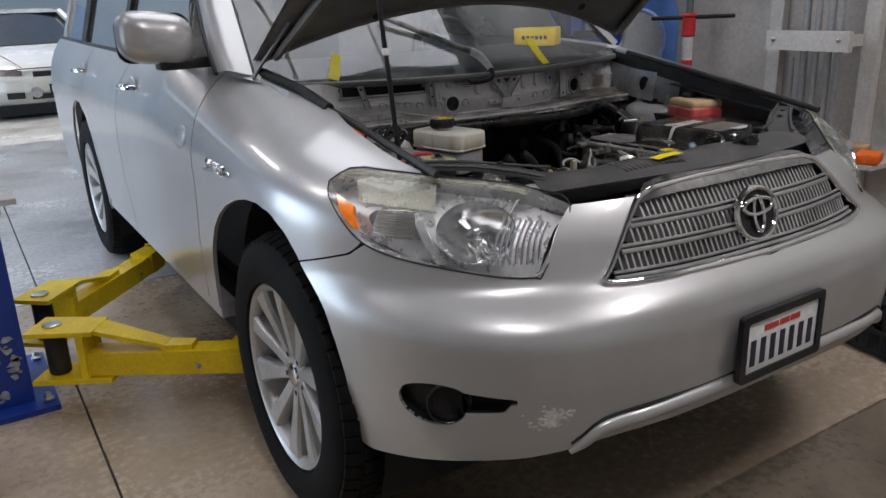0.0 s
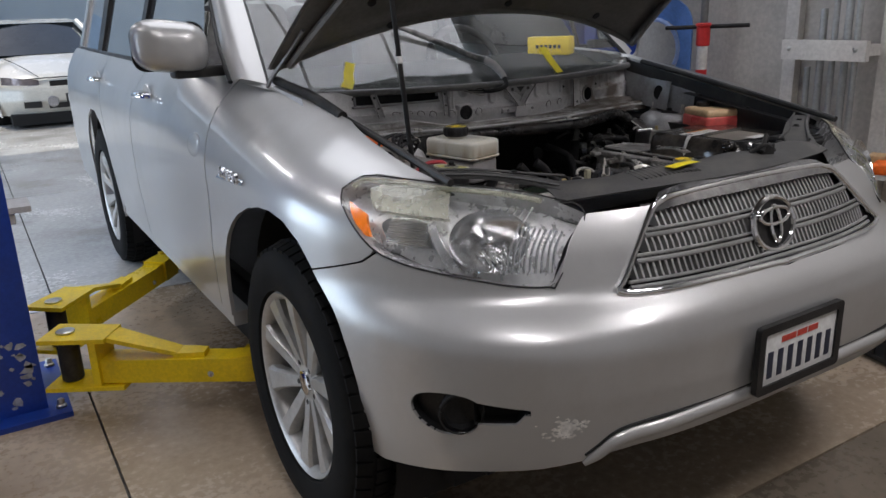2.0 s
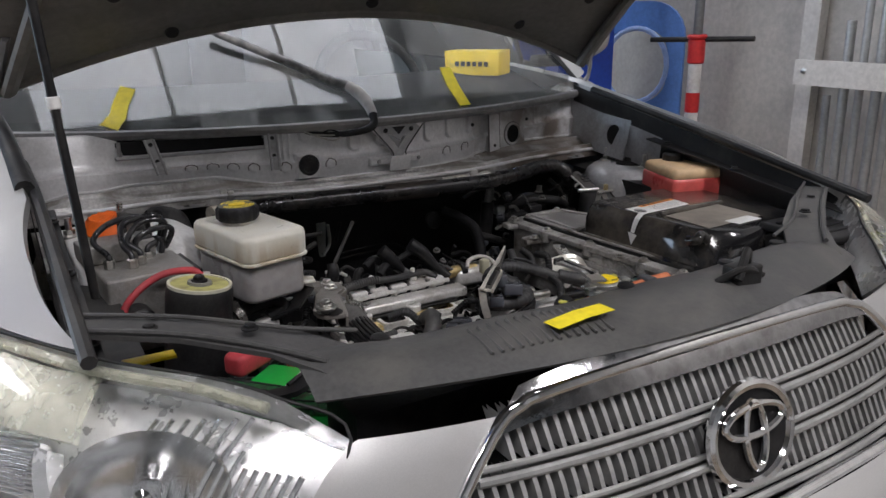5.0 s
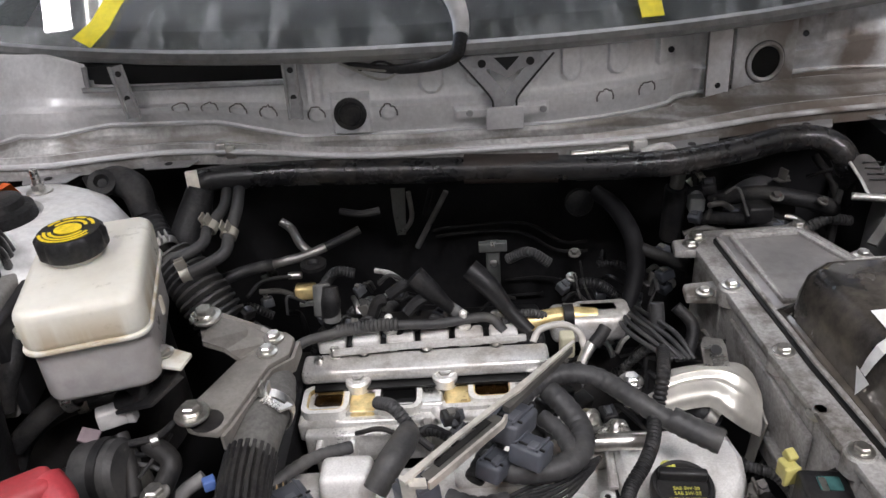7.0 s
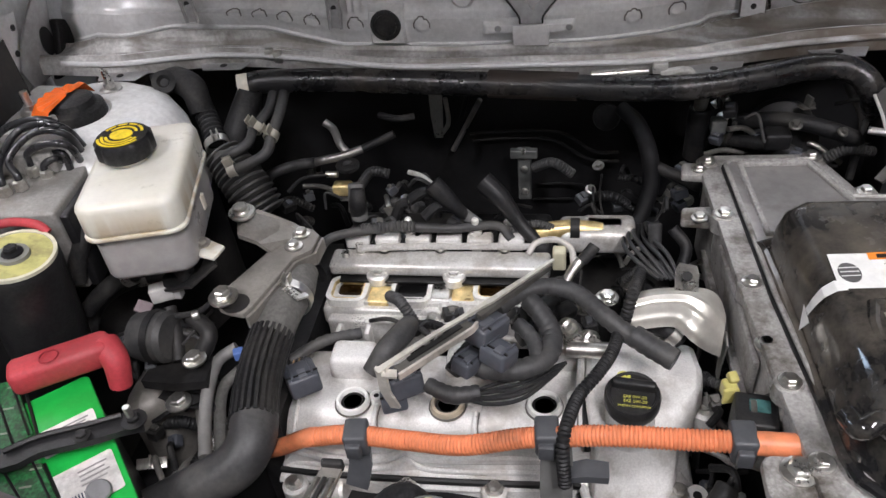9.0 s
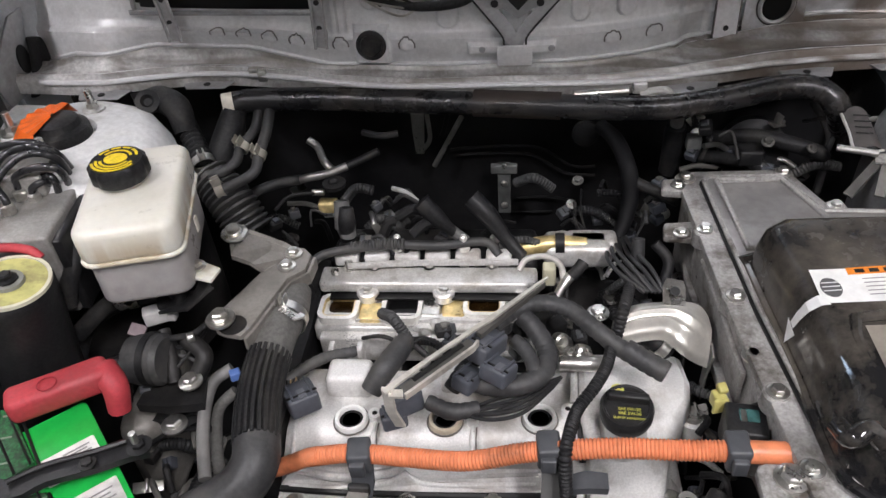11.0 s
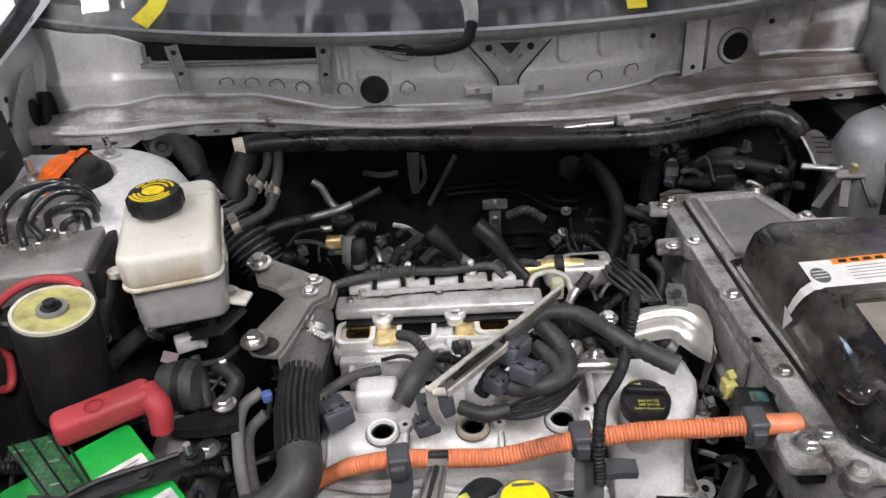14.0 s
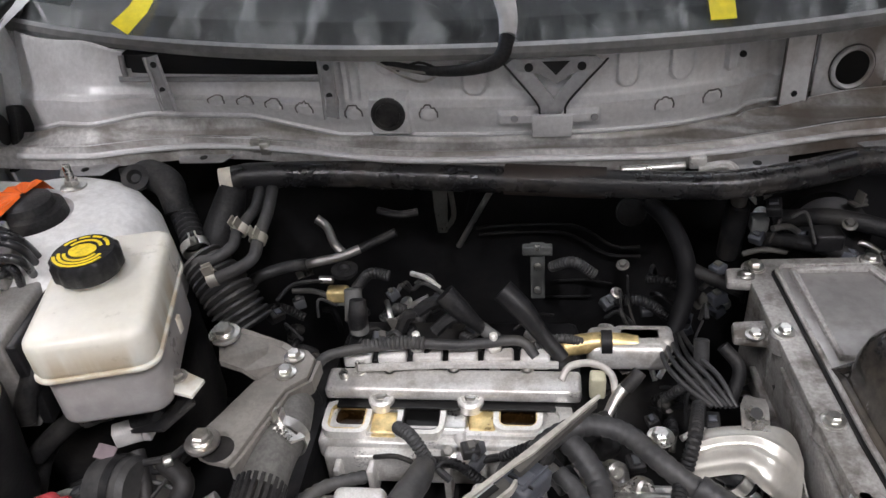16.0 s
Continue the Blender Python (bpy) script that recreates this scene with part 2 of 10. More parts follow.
def sheet(nu, nv, fn, thick=0.0):
    """A grid of nu by nv cells whose corners fn(u, v) gives; thick: drawn back along its normals."""
    verts = [Vector(fn(i / nu, j / nv)) for j in range(nv + 1) for i in range(nu + 1)]
    w = nu + 1
    faces = [(j * w + i, j * w + i + 1, (j + 1) * w + i + 1, (j + 1) * w + i) for j in range(nv) for i in range(nu)]
    bm = mesh(verts, faces)
    if thick:
        bmesh.ops.recalc_face_normals(bm, faces=bm.faces)
        bmesh.ops.solidify(bm, geom=bm.faces[:], thickness=thick)
    return bm


def lerp(x, xs, ys):
    return float(np.interp(x, xs, ys))


def strap(pts, width, thick, up=(0, 0, 1), step=1, smooth=False):
    """A flat bar along the points; width a number or one for each point."""
    L = spline(pts, step) if smooth and len(pts) > 2 else [Vector(p) for p in pts]
    ws = [width] * len(L) if not isinstance(width, (list, tuple)) else [float(np.interp(i / max(1, len(L) - 1), np.linspace(0, 1, len(width)), width)) for i in range(len(L))]
    verts, faces = [], []
    for i, p in enumerate(L):
        t = (L[min(i + 1, len(L) - 1)] - L[max(i - 1, 0)]).normalized()
        s = t.cross(Vector(up)).normalized()
        n = s.cross(t).normalized()
        for a, b in ((-1, 0), (1, 0), (1, -1), (-1, -1)):
            verts.append(p + s * a * ws[i] / 2 + n * b * thick)
    for i in range(len(L) - 1):
        for j in range(4):
            k = (j + 1) % 4
            faces.append((i * 4 + j, i * 4 + k, i * 4 + 4 + k, i * 4 + 4 + j))
    n = len(L) * 4
    faces += [(3, 2, 1, 0), (n - 4, n - 3, n - 2, n - 1)]
    bm = mesh(verts, faces)
    bmesh.ops.recalc_face_normals(bm, faces=bm.faces)
    return bm


def fluted(pts, r, flutes=14, depth=0.0022, step=6):
    """A pipe with grooves along its length."""
    bm = tube(pts, r, flutes * 4, step)
    n = flutes * 4
    L = spline(pts, step)
    for i, v in enumerate(bm.verts):
        if i % n % 4 == 0:
            c = L[min(i // n, len(L) - 1)]
            v.co += (c - v.co).normalized() * depth * 1.6
    return bm


def clamp(at, axis, r, parent, material=None):
    """A spring band clamp with two ears."""
    m = frame_of(at, Vector(at) + Vector(axis))
    ears = join(move(box((-0.005, r, -0.006), (-0.003, r + 0.013, 0.006)), m), move(box((0.003, r, -0.006), (0.005, r + 0.013, 0.006)), m))
    bm = join(lathe([(r, -0.006), (r + 0.002, -0.006), (r + 0.002, 0.006), (r, 0.006)], 20, m, caps=False), ears)
    return part("clamp", bm, material or STEEL, parent)

# ---- the car's outer skin: s runs from the front's middle (0) round the corner (1) and back along the side, z is the height ----
YC = 0.75
TOP_S, TOP_Z = (0.0, 0.35, 0.5, 0.62, 0.80, 1.0, 1.45, 2.0, 3.0, 4.9), (0.890, 0.905, 0.925, 0.955, 1.0, 1.045, 1.115, 1.13, 1.14, 1.16)


def skin_top(s):
    return lerp(s, TOP_S, TOP_Z)


def nose(z):
    """How far forward the nose stands at the height z."""
    return lerp(z, (0.26, 0.33, 0.42, 0.55, 0.64, 0.69, 0.715, 0.735, 0.76, 0.82, 0.88, 0.92, 1.05), (0.03, -0.025, -0.055, -0.068, -0.070, -0.062, -0.045, -0.018, 0.0, 0.03, 0.07, 0.10, 0.24))


def half_width(s, z):
    top = skin_top(s)
    low = lerp(z, (0.2, 0.32, 0.5, 0.62, 0.80), (0.885, 0.905, 0.918, 0.926, 0.928))
    k = max(0.0, (z - 0.80) / (top - 0.80)) if top > 0.80 else 0.0
    return low - lerp(s, (0, 0.6, 0.8, 1.0, 1.45, 2.0, 4.5), (0.05, 0.125, 0.195, 0.235, 0.225, 0.10, 0.10)) * min(k, 1.2) ** 3.0


def skin(s, z):
    k = lerp(z, (0.655, 0.752), (0.0, 1.0))
    k = k * k * (3 - 2 * k)
    n, m = 3.5 + (2.6 - 3.5) * k, 2.6 + (2.2 - 2.6) * k
    w = half_width(s, z)
    if s < 1.0:
        a = s * math.pi / 2
        return (-w * math.sin(a) ** (2 / n), YC - (YC - nose(z)) * math.cos(a) ** (2 / m), z)
    return (-w, YC + (s - 1.0), z)


def skin_normal(s, z):
    a, b, c = (Vector(skin(*p)) for p in ((s, z), (s + 0.004, z), (s, z + 0.004)))
    return (b - a).cross(c - a).normalized() * -1

# ---- the workshop ----
def concrete(name, colour, stain, rough, joint=None):
    m = mat(name, colour, rough, 0.0, vary=0.22, scale=1.1, grain=34, bump=0.25, dirt=0.85, dirt_colour=stain, dirt_scale=1.3, rough_vary=0.14)
    return m


# besides stains, tones hold the light: pale daylit back, warm middle, dimmed front
FLOOR = concrete("concrete_floor", (0.52, 0.51, 0.49), (0.32, 0.30, 0.27), 0.22)
STAINED_DIM = concrete("stained_dimmed_concrete", (0.21, 0.172, 0.13), (0.07, 0.055, 0.04), 0.32)
BROWN = concrete("brown_concrete", (0.46, 0.365, 0.265), (0.22, 0.165, 0.115), 0.28)
WALL = mat("grey_wall_paint", (0.44, 0.42, 0.39), 0.6, vary=0.12, scale=1.6, grain=40, bump=0.12, dirt=0.5, dirt_colour=(0.24, 0.235, 0.22), dirt_scale=1.5)
BOARD = mat("grey_painted_board", (0.62, 0.60, 0.57), 0.55, vary=0.1, scale=2, bump=0.1, dirt=0.3, dirt_colour=(0.25, 0.25, 0.24))
WHITE = mat("white_wall_paint", (0.60, 0.59, 0.57), 0.7, vary=0.08, scale=1.2)
# unseen ceiling, kept dark to cut the light it bounces
ROOF = mat("dark_ceiling_board", (0.22, 0.215, 0.205), 0.8, vary=0.15, scale=1.2)
BLUE = mat("blue_lift_paint", (0.012, 0.05, 0.33), 0.36, vary=0.15, scale=4, grain=70, bump=0.12, dirt=0.35, dirt_colour=(0.02, 0.02, 0.05), dirt_scale=5)
YELLOW = mat("yellow_lift_paint", (0.85, 0.60, 0.01), 0.34, vary=0.06, scale=7, grain=90, bump=0.06, dirt=0.18, dirt_colour=(0.30, 0.19, 0.03), dirt_scale=9)

X0, X1, Y0, Y1, H = -6.0, 2.12, -5.0, 9.6, 4.2
ground = part("ground", mesh([(-300, -300, -0.06), (300, -300, -0.06), (300, 300, -0.06), (-300, 300, -0.06)], [(0, 1, 2, 3)]),
              mat("asphalt", (0.16, 0.16, 0.155), 0.9, vary=0.2, scale=0.6, grain=60, bump=0.3))
tagged(ground, "pale grey asphalt yard in full daylight", "ground", kind="structure")

# floor slabs between sawn joints
floor = tagged(new("floor"), "stained brownish concrete workshop floor with joints", "floor", kind="structure")
JX, JY = [X0, -3.9, -1.31, 1.35, X1], [Y0, -2.6, 0.12, 2.9, 5.8, 8.67, 14.0]
for i in range(len(JX) - 1):
    for j in range(len(JY) - 1):
        g = 0.004
        b = box((JX[i] + g, JY[j] + g, -0.05), (JX[i + 1] - g, JY[j + 1] - g, 0.0))
        # slab colour follows the light from the dim front to the door
        part("slab", b, STAINED_DIM if JY[j] < 0 else BROWN if JY[j] < 2.5 else FLOOR, floor, bevel=0.003)
part("joint_filler", box((X0, Y0, -0.055), (X1, 14.0, -0.012)), mat("dark_joint", (0.05, 0.045, 0.04), 0.9), floor)

wr = part("wall_right", box((X1, Y0, 0), (X1 + 0.15, Y1, H)), WALL)
tagged(wr, "grey painted workshop wall with scuffs", "wall", kind="structure")
# unseen walls are assumed; the pale front one bounces light at the car
wf = part("wall_front", box((X0, Y0 - 0.15, 0), (X1, Y0, H)), WHITE)
tagged(wf, "plain pale workshop wall assumed out of view", "wall", kind="structure")
# opening in the unseen left wall, added for the daylight lamp
wl = part("wall_left", join(box((X0 - 0.15, Y0, 0), (X0, 3.0, H)), box((X0 - 0.15, 3.0, 3.3), (X0, Y1, H)), box((X0 - 0.15, 9.1, 0), (X0, Y1, 3.3))), WHITE)
tagged(wl, "plain pale workshop wall assumed out of view", "wall", kind="structure")
wb = part("wall_back", join(box((X0, Y1, 3.3), (X1, Y1 + 0.15, H)), box((0.95, Y1, 0), (X1, Y1 + 0.15, 3.3)), box((X0, Y1, 0), (-5.2, Y1 + 0.15, 3.3))), WHITE)
tagged(wb, "white wall round the open roller door", "wall", kind="structure")
SKY0, SKY1 = (-1.5, 1.3), (1.9, 4.6)
cl = part("ceiling", join(box((X0, Y0, H), (X1, SKY0[1], H + 0.12)), box((X0, SKY1[1], H), (X1, Y1, H + 0.12)), box((X0, SKY0[1], H), (SKY0[0], SKY1[1], H + 0.12)), box((SKY1[0], SKY0[1], H), (X1, SKY1[1], H + 0.12))), ROOF)
tagged(cl, "dark grey workshop ceiling assumed out of view", "ceiling", kind="structure")
# unseen skylight assumed from the windscreen's pale reflection; its sheets emit light
sky_l = tagged(new("skylight"), "glowing skylight sheets assumed in the unseen workshop roof", "skylight", kind="structure")
for k in range(3):
    part("skylight_sheet", box((SKY0[0] + 1.133 * k + 0.02, SKY0[1], H + 0.05), (SKY0[0] + 1.133 * (k + 1) - 0.02, SKY1[1], H + 0.055)), mat("daylit_sheet", (0.92, 0.93, 1.0), 0.5, vary=0.2, scale=0.8, emit=2.6), sky_l)
    part("skylight_bar", box((SKY0[0] + 1.133 * k - 0.02, SKY0[1], H + 0.03), (SKY0[0] + 1.133 * k + 0.02, SKY1[1], H + 0.07)), BOARD, sky_l)
# strip light bodies added out of view for the assumed tubes
for tx, ty, watts in TUBES:
    t = thing("assumed_strip_light", "long fluorescent strip light assumed out of view on the ceiling", "lamp", (tx, ty, H), "strip lights")
    part("housing", box((tx - 0.16, ty - 0.68, H - 0.07), (tx + 0.16, ty + 0.68, H)), BOARD, t, bevel=0.01)
    for dx in (-0.08, 0.08):
        part("tube", cyl((tx + dx, ty - 0.65, H - 0.10), (tx + dx, ty + 0.65, H - 0.10), 0.016), mat("lit_tube", (1, 0.97, 0.9), emit=5), t)

# steel post, rail and pipes on the right-hand wall
frm = thing("wall_framing", "grey steel framing fixed to the workshop wall", "framing", (X1, 1.2, 0), kind="structure")
for y in (0.98, 1.47):
    part("stud", box((X1 - 0.05, y - 0.035, 0), (X1 - 0.002, y + 0.035, 3.2)), BOARD, frm, bevel=0.004)
part("rail", box((X1 - 0.215, 0.98, 1.02), (X1 - 0.185, 1.40, 1.11)), BOARD, frm, bevel=0.004)
for y in (1.03, 1.36):
    part("rail_spacer", box((X1 - 0.185, y - 0.02, 1.04), (X1 - 0.051, y + 0.02, 1.09)), BOARD, frm)
    bolt((X1 - 0.2155, y, 1.07), frm, 0.008, 0.006, axis=(-1, 0, 0), name="screw")
PIPE = mat("galvanised_pipe", (0.42, 0.43, 0.43), 0.4, 0.7, vary=0.15, scale=6)
for k, (y, top, lean) in enumerate(((1.08, 2.6, 0.02), (1.13, 2.7, 0.015), (1.185, 2.5, 0.03), (1.24, 1.25, 0.02), (1.29, 0.98, 0.03))):
    p = thing("pipe", "long grey steel pipe leaning on the wall", "pipe", (X1 - 0.13, y, 0), "pipes against the wall")
    part("pipe_body", join(cyl((X1 - 0.16, y - 0.03, 0), (X1 - 0.115, y + lean, top), 0.014 + 0.003 * (k % 2))), PIPE, p)

# ---- the lift ----
def lift_post(x, label, side):
    """A two-column lift's post with base plate, bolts and carriage; side: 1 when the car stands to its right."""
    t = thing("lift_post", label, "car lift", (x, 1.95, 0))
    y0, y1 = 1.78, 2.10
    xo, xi = x - side * 0.15, x + side * 0.15
    a, b = min(xo, xi), max(xo, xi)
    part("column", box((min(xo, xo + side * 0.02), y0, 0.02), (max(xo, xo + side * 0.02), y1, 2.9)), BLUE, t, bevel=0.006)
    part("column_flange", box((a, y0 - 0.002, 0.02), (b, y0 + 0.012, 2.9)), BLUE, t, bevel=0.004)
    part("column_flange", box((a, y1 - 0.012, 0.02), (b, y1 + 0.002, 2.9)), BLUE, t, bevel=0.004)
    part("column_lip", box((min(xi - side * 0.05, xi), y0 + 0.012, 0.02), (max(xi - side * 0.05, xi), y0 + 0.08, 2.9)), BLUE, t, bevel=0.004)
    part("base_plate", box((x - 0.24, 1.70, 0.0), (x + 0.22, 2.22, 0.02)), BLUE, t, bevel=0.004)
    for bx, by in ((-0.19, 1.75), (0.19, 1.76), (-0.19, 2.16), (0.19, 2.16)):
        bolt((x + bx, by, 0.02), t, 0.012, 0.03, name="anchor_bolt")
    part("carriage", box((x - 0.12, y0 + 0.02, 0.10), (x + 0.12, y1 - 0.02, 1.0)), BLUE, t, bevel=0.008)
    part("latch_bracket", join(box((xi - 0.01, 1.86, 0.70), (xi + side * 0.07, 2.02, 0.72)), box((xi, 1.87, 0.66), (xi + side * 0.02, 1.9, 0.72))), BOARD, t, bevel=0.006)
    return t


post = lift_post(-1.60, "scuffed royal blue steel lift post bolted to the floor", 1)
SCUFF = mat("bare_scuffed_steel", (0.42, 0.44, 0.50), 0.5, 0.3, vary=0.3, scale=30)
rnd = random.Random(4)
verts, faces = [], []
for k in range(34):
    cx, cz, w = -1.60 + rnd.uniform(-0.14, 0.13), rnd.uniform(0.05, 0.34) ** 1.2 + 0.02, rnd.uniform(0.004, 0.026)
    n0 = len(verts)
    for i in range(7):
        a = 2 * math.pi * i / 7
        verts.append((cx + w * rnd.uniform(0.4, 1.2) * math.cos(a), 1.777, cz + w * rnd.uniform(0.3, 0.9) * math.sin(a)))
    faces.append(tuple(range(n0, n0 + 7)))
tagged(part("paint_scuff", mesh(verts, faces), SCUFF, post), kind="stuff")
far_post = lift_post(1.50, "royal blue steel lift post beyond the car", -1)
far_post.matrix_world = Matrix.Translation((1.50, 2.28, 0))


def swing_arm(a, b, label):
    """A swing arm of box section: pivot plate, forked knuckle, outer tube, inner tube and pad."""
    t = thing("swing_arm", label, "lift arm", (a[0], a[1], 0.2), "swing arms of the lift")
    A, B = Vector(a), Vector(b)
    d = (B - A).normalized()
    s = Vector((-d.y, d.x, 0))
    L = (B - A).length

    def seg(name, x0, x1, w0, w1, z0, z1, material=YELLOW, e0=0.0, e1=0.0, bevel=0.006):
        pts = []
        for x, w, e in ((x0, w0, e0), (x1, w1, e1)):
            for sg in (-1, 1):
                for z in (z0 + e, z1 + e):
                    pts.append(A + d * x + s * sg * w / 2 + Vector((0, 0, z - A.z)))
        part(name, mesh(pts, [(0, 1, 3, 2), (4, 6, 7, 5), (0, 4, 5, 1), (2, 3, 7, 6), (1, 5, 7, 3), (0, 2, 6, 4)]), material, t, bevel=bevel)

    z = A.z
    seg("top_plate", -0.06, 0.16, 0.15, 0.13, z + 0.085, z + 0.10)
    seg("top_strap", 0.15, 0.38, 0.10, 0.060, z + 0.085, z + 0.10, e1=-0.064)
    seg("strap_foot", 0.37, 0.47, 0.07, 0.05, z + 0.016, z + 0.034)
    for sg in (-1, 1):
        part("collar_lug", box(B - d * 0.10 + s * sg * 0.045 - Vector((0.012, 0.012, 0.05)), B - d * 0.10 + s * sg * 0.045 + Vector((0.012, 0.012, 0.03))), YELLOW, t, bevel=0.004)
    seg("bottom_plate", -0.06, 0.20, 0.15, 0.12, z - 0.085, z - 0.07)
    seg("knuckle_web", 0.10, 0.125, 0.12, 0.12, z - 0.07, z + 0.085)
    seg("outer_tube", 0.12, L * 0.80, 0.090, 0.080, z - 0.066, z + 0.016)
    seg("inner_tube", L * 0.70, L, 0.078, 0.07, z - 0.055, z + 0.02)
    seg("end_collar", L * 0.74, L * 0.86, 0.105, 0.095, z - 0.062, z + 0.028)
    part("pivot_pin", lathe([(0.03, 0), (0.03, 0.006), (0.02, 0.01)], 20, Matrix.Translation(A + Vector((0, 0, 0.10)))), STEEL, t)
    part("pin_block", cyl(A + Vector((0, 0, -0.07)), A + Vector((0, 0, 0.085)), 0.035), DARK, t)
    part("lift_pad", lathe([(0.055, -0.02), (0.06, 0.03), (0.055, 0.05)], 20, Matrix.Translation(B + Vector((0, 0, 0.0)))), RUBBER, t)
    bolt(A + d * L * 0.62 - s * 0.056 + Vector((0, 0, -0.03)), t, 0.007, 0.006, axis=-s, name="set_screw")


swing_arm((-1.36, 1.67, 0.22), (-0.70, 1.22, 0.22), "yellow painted steel lift arm reaching under the front sill")
swing_arm((-1.36, 2.02, 0.22), (-0.74, 2.72, 0.22), "yellow painted steel lift arm reaching under the rear sill")

# ---- the silver car: outer skin ----
car = thing("car", "silver crossover car with an open bonnet, under repair", "car", (0, 1.7, 0))
GLASS = mat("tinted_glass", (0.84, 0.90, 0.89), 0.02, 0.0, vary=0.1, scale=9, bump=0.0, fleck=0.0, trans=0.985, ior=1.45, rough_vary=0.01)
TINT = mat("light_tinted_glass", (0.80, 0.86, 0.87), 0.02, 0.0, vary=0.1, scale=9, bump=0.0, fleck=0.0, trans=0.97, ior=1.45, rough_vary=0.01)
CLEAR = mat("clear_lens", (0.97, 0.98, 0.98), 0.03, 0.0, vary=0.0, bump=0.0, fleck=0.0, trans=1.0, ior=1.06, rough_vary=0.01, coat=0.6, coat_rough=0.03)
CABIN = mat("dark_cabin_trim", (0.028, 0.028, 0.030), 0.75, vary=0.2, scale=8)
LINER = mat("black_arch_liner", (0.012, 0.012, 0.013), 0.8, vary=0.3, scale=10, bump=0.3)


def edge_dist(P, poly):
    """Signed distances from points to a polygon's outline (inside: minus), and the nearest places on it."""
    A, B = np.array(poly), np.roll(np.array(poly), -1, 0)
    D = B - A
    t = np.clip(((P[:, None] - A) * D).sum(-1) / (D * D).sum(-1), 0, 1)
    Q = A + t[..., None] * D
    d2 = ((P[:, None] - Q) ** 2).sum(-1)
    k = d2.argmin(1)
    i = np.arange(len(P))
    cross = ((A[:, 1] > P[:, None, 1]) != (B[:, 1] > P[:, None, 1])) & (P[:, None, 0] < D[:, 0] * (P[:, None, 1] - A[:, 1]) / (D[:, 1] + 1e-12) + A[:, 0])
    ins = cross.sum(1) % 2 == 1
    return np.where(ins, -1, 1) * np.sqrt(d2[i, k]), Q[i, k]


def panel(outer, holes=(), h=0.014, out=0.0, lip=0.012, fn=None, mirror=False, sizes=None):
    """A piece of the skin inside an outline in (s, z), less the holes, its rim folded in."""
    o = np.array(outer)
    lo, hi = o.min(0) - h, o.max(0) + h
    hs, hz = sizes or (h, h)
    S, Z = np.meshgrid(np.arange(lo[0], hi[0] + hs, hs), np.arange(lo[1], hi[1] + hz, hz))
    w = S.shape[1]
    P = np.stack([S.ravel(), Z.ravel()], -1)
    rel = np.array([h / hs, h / hz])
    d, Q = edge_dist(P * rel, o * rel)
    for hole in holes:
        d2, Q2 = edge_dist(P * rel, np.array(hole) * rel)
        take = -d2 > d
        take |= (np.abs(d2) < np.abs(d)) & (np.abs(d2) < h)
        Q = np.where(take[:, None], Q2, Q)
        d = np.where(-d2 > d, -d2, d)
    near = np.abs(d) < 0.62 * h
    P = np.where(near[:, None], Q / rel, P)
    ok = (d <= 0) | near
    keep = {}
    verts, faces = [], []

    def vid(i):
        if i not in keep:
            s, z = float(P[i, 0]), float(P[i, 1])
            flip = -1 if s < 0 else 1
            v = Vector((fn or skin)(abs(s), z))
            if out:
                v += skin_normal(abs(s), z) * out
            keep[i] = len(verts)
            verts.append((v.x * flip, v.y, v.z))
        return keep[i]

    cells, mids = [], []
    for j in range(S.shape[0] - 1):
        for i in range(w - 1):
            g = [k for k in (j * w + i, j * w + i + 1, (j + 1) * w + i + 1, (j + 1) * w + i) if ok[k]]
            if len(g) >= 3:
                cells.append(g)
                mids.append(P[g].mean(0))
    M = np.array(mids) * rel
    dm = edge_dist(M, o * rel)[0]
    for hole in holes:
        dm = np.maximum(dm, -edge_dist(M, np.array(hole) * rel)[0])
    for g, far in zip(cells, dm):
        if far < -0.04 * h:
            faces.append([vid(k) for k in g])
    if mirror:
        n = len(verts)
        verts += [(-x, y, z) for x, y, z in verts]
        faces += [[n + k for k in reversed(f)] for f in faces]
    bm = mesh(verts, faces)
    bmesh.ops.remove_doubles(bm, verts=bm.verts, dist=0.0004)
    bmesh.ops.recalc_face_normals(bm, faces=bm.faces)
    if lip:
        bm.normal_update()
        c = Vector((0, 1.6, 0.6))
        es = [e for e in bm.edges if len(e.link_faces) == 1]
        nv = {v: v.normal.copy() for e in es for v in e.verts}
        for v, n in nv.items():
            if n.dot(v.co - c) < 0:
                nv[v] = -n
        geo = bmesh.ops.extrude_edge_only(bm, edges=es)
        src = {tuple(v.co): n for v, n in nv.items()}
        for v in [g for g in geo["geom"] if isinstance(g, bmesh.types.BMVert)]:
            v.co -= src.get(tuple(v.co), Vector()) * lip
    return bm


HEADLIGHT = [(0.784, 0.932), (0.768, 0.951), (0.735, 0.957), (0.57, 0.946), (0.465, 0.935), (0.383, 0.922), (0.289, 0.891), (0.345, 0.775), (0.365, 0.764), (0.429, 0.769),
             (0.524, 0.786), (0.607, 0.802), (0.668, 0.824), (0.713, 0.863), (0.763, 0.907)]
FOG = [(0.622, 0.552), (0.567, 0.566), (0.503, 0.560), (0.486, 0.521), (0.500, 0.490), (0.524, 0.476), (0.573, 0.470), (0.617, 0.488), (0.637, 0.520)]
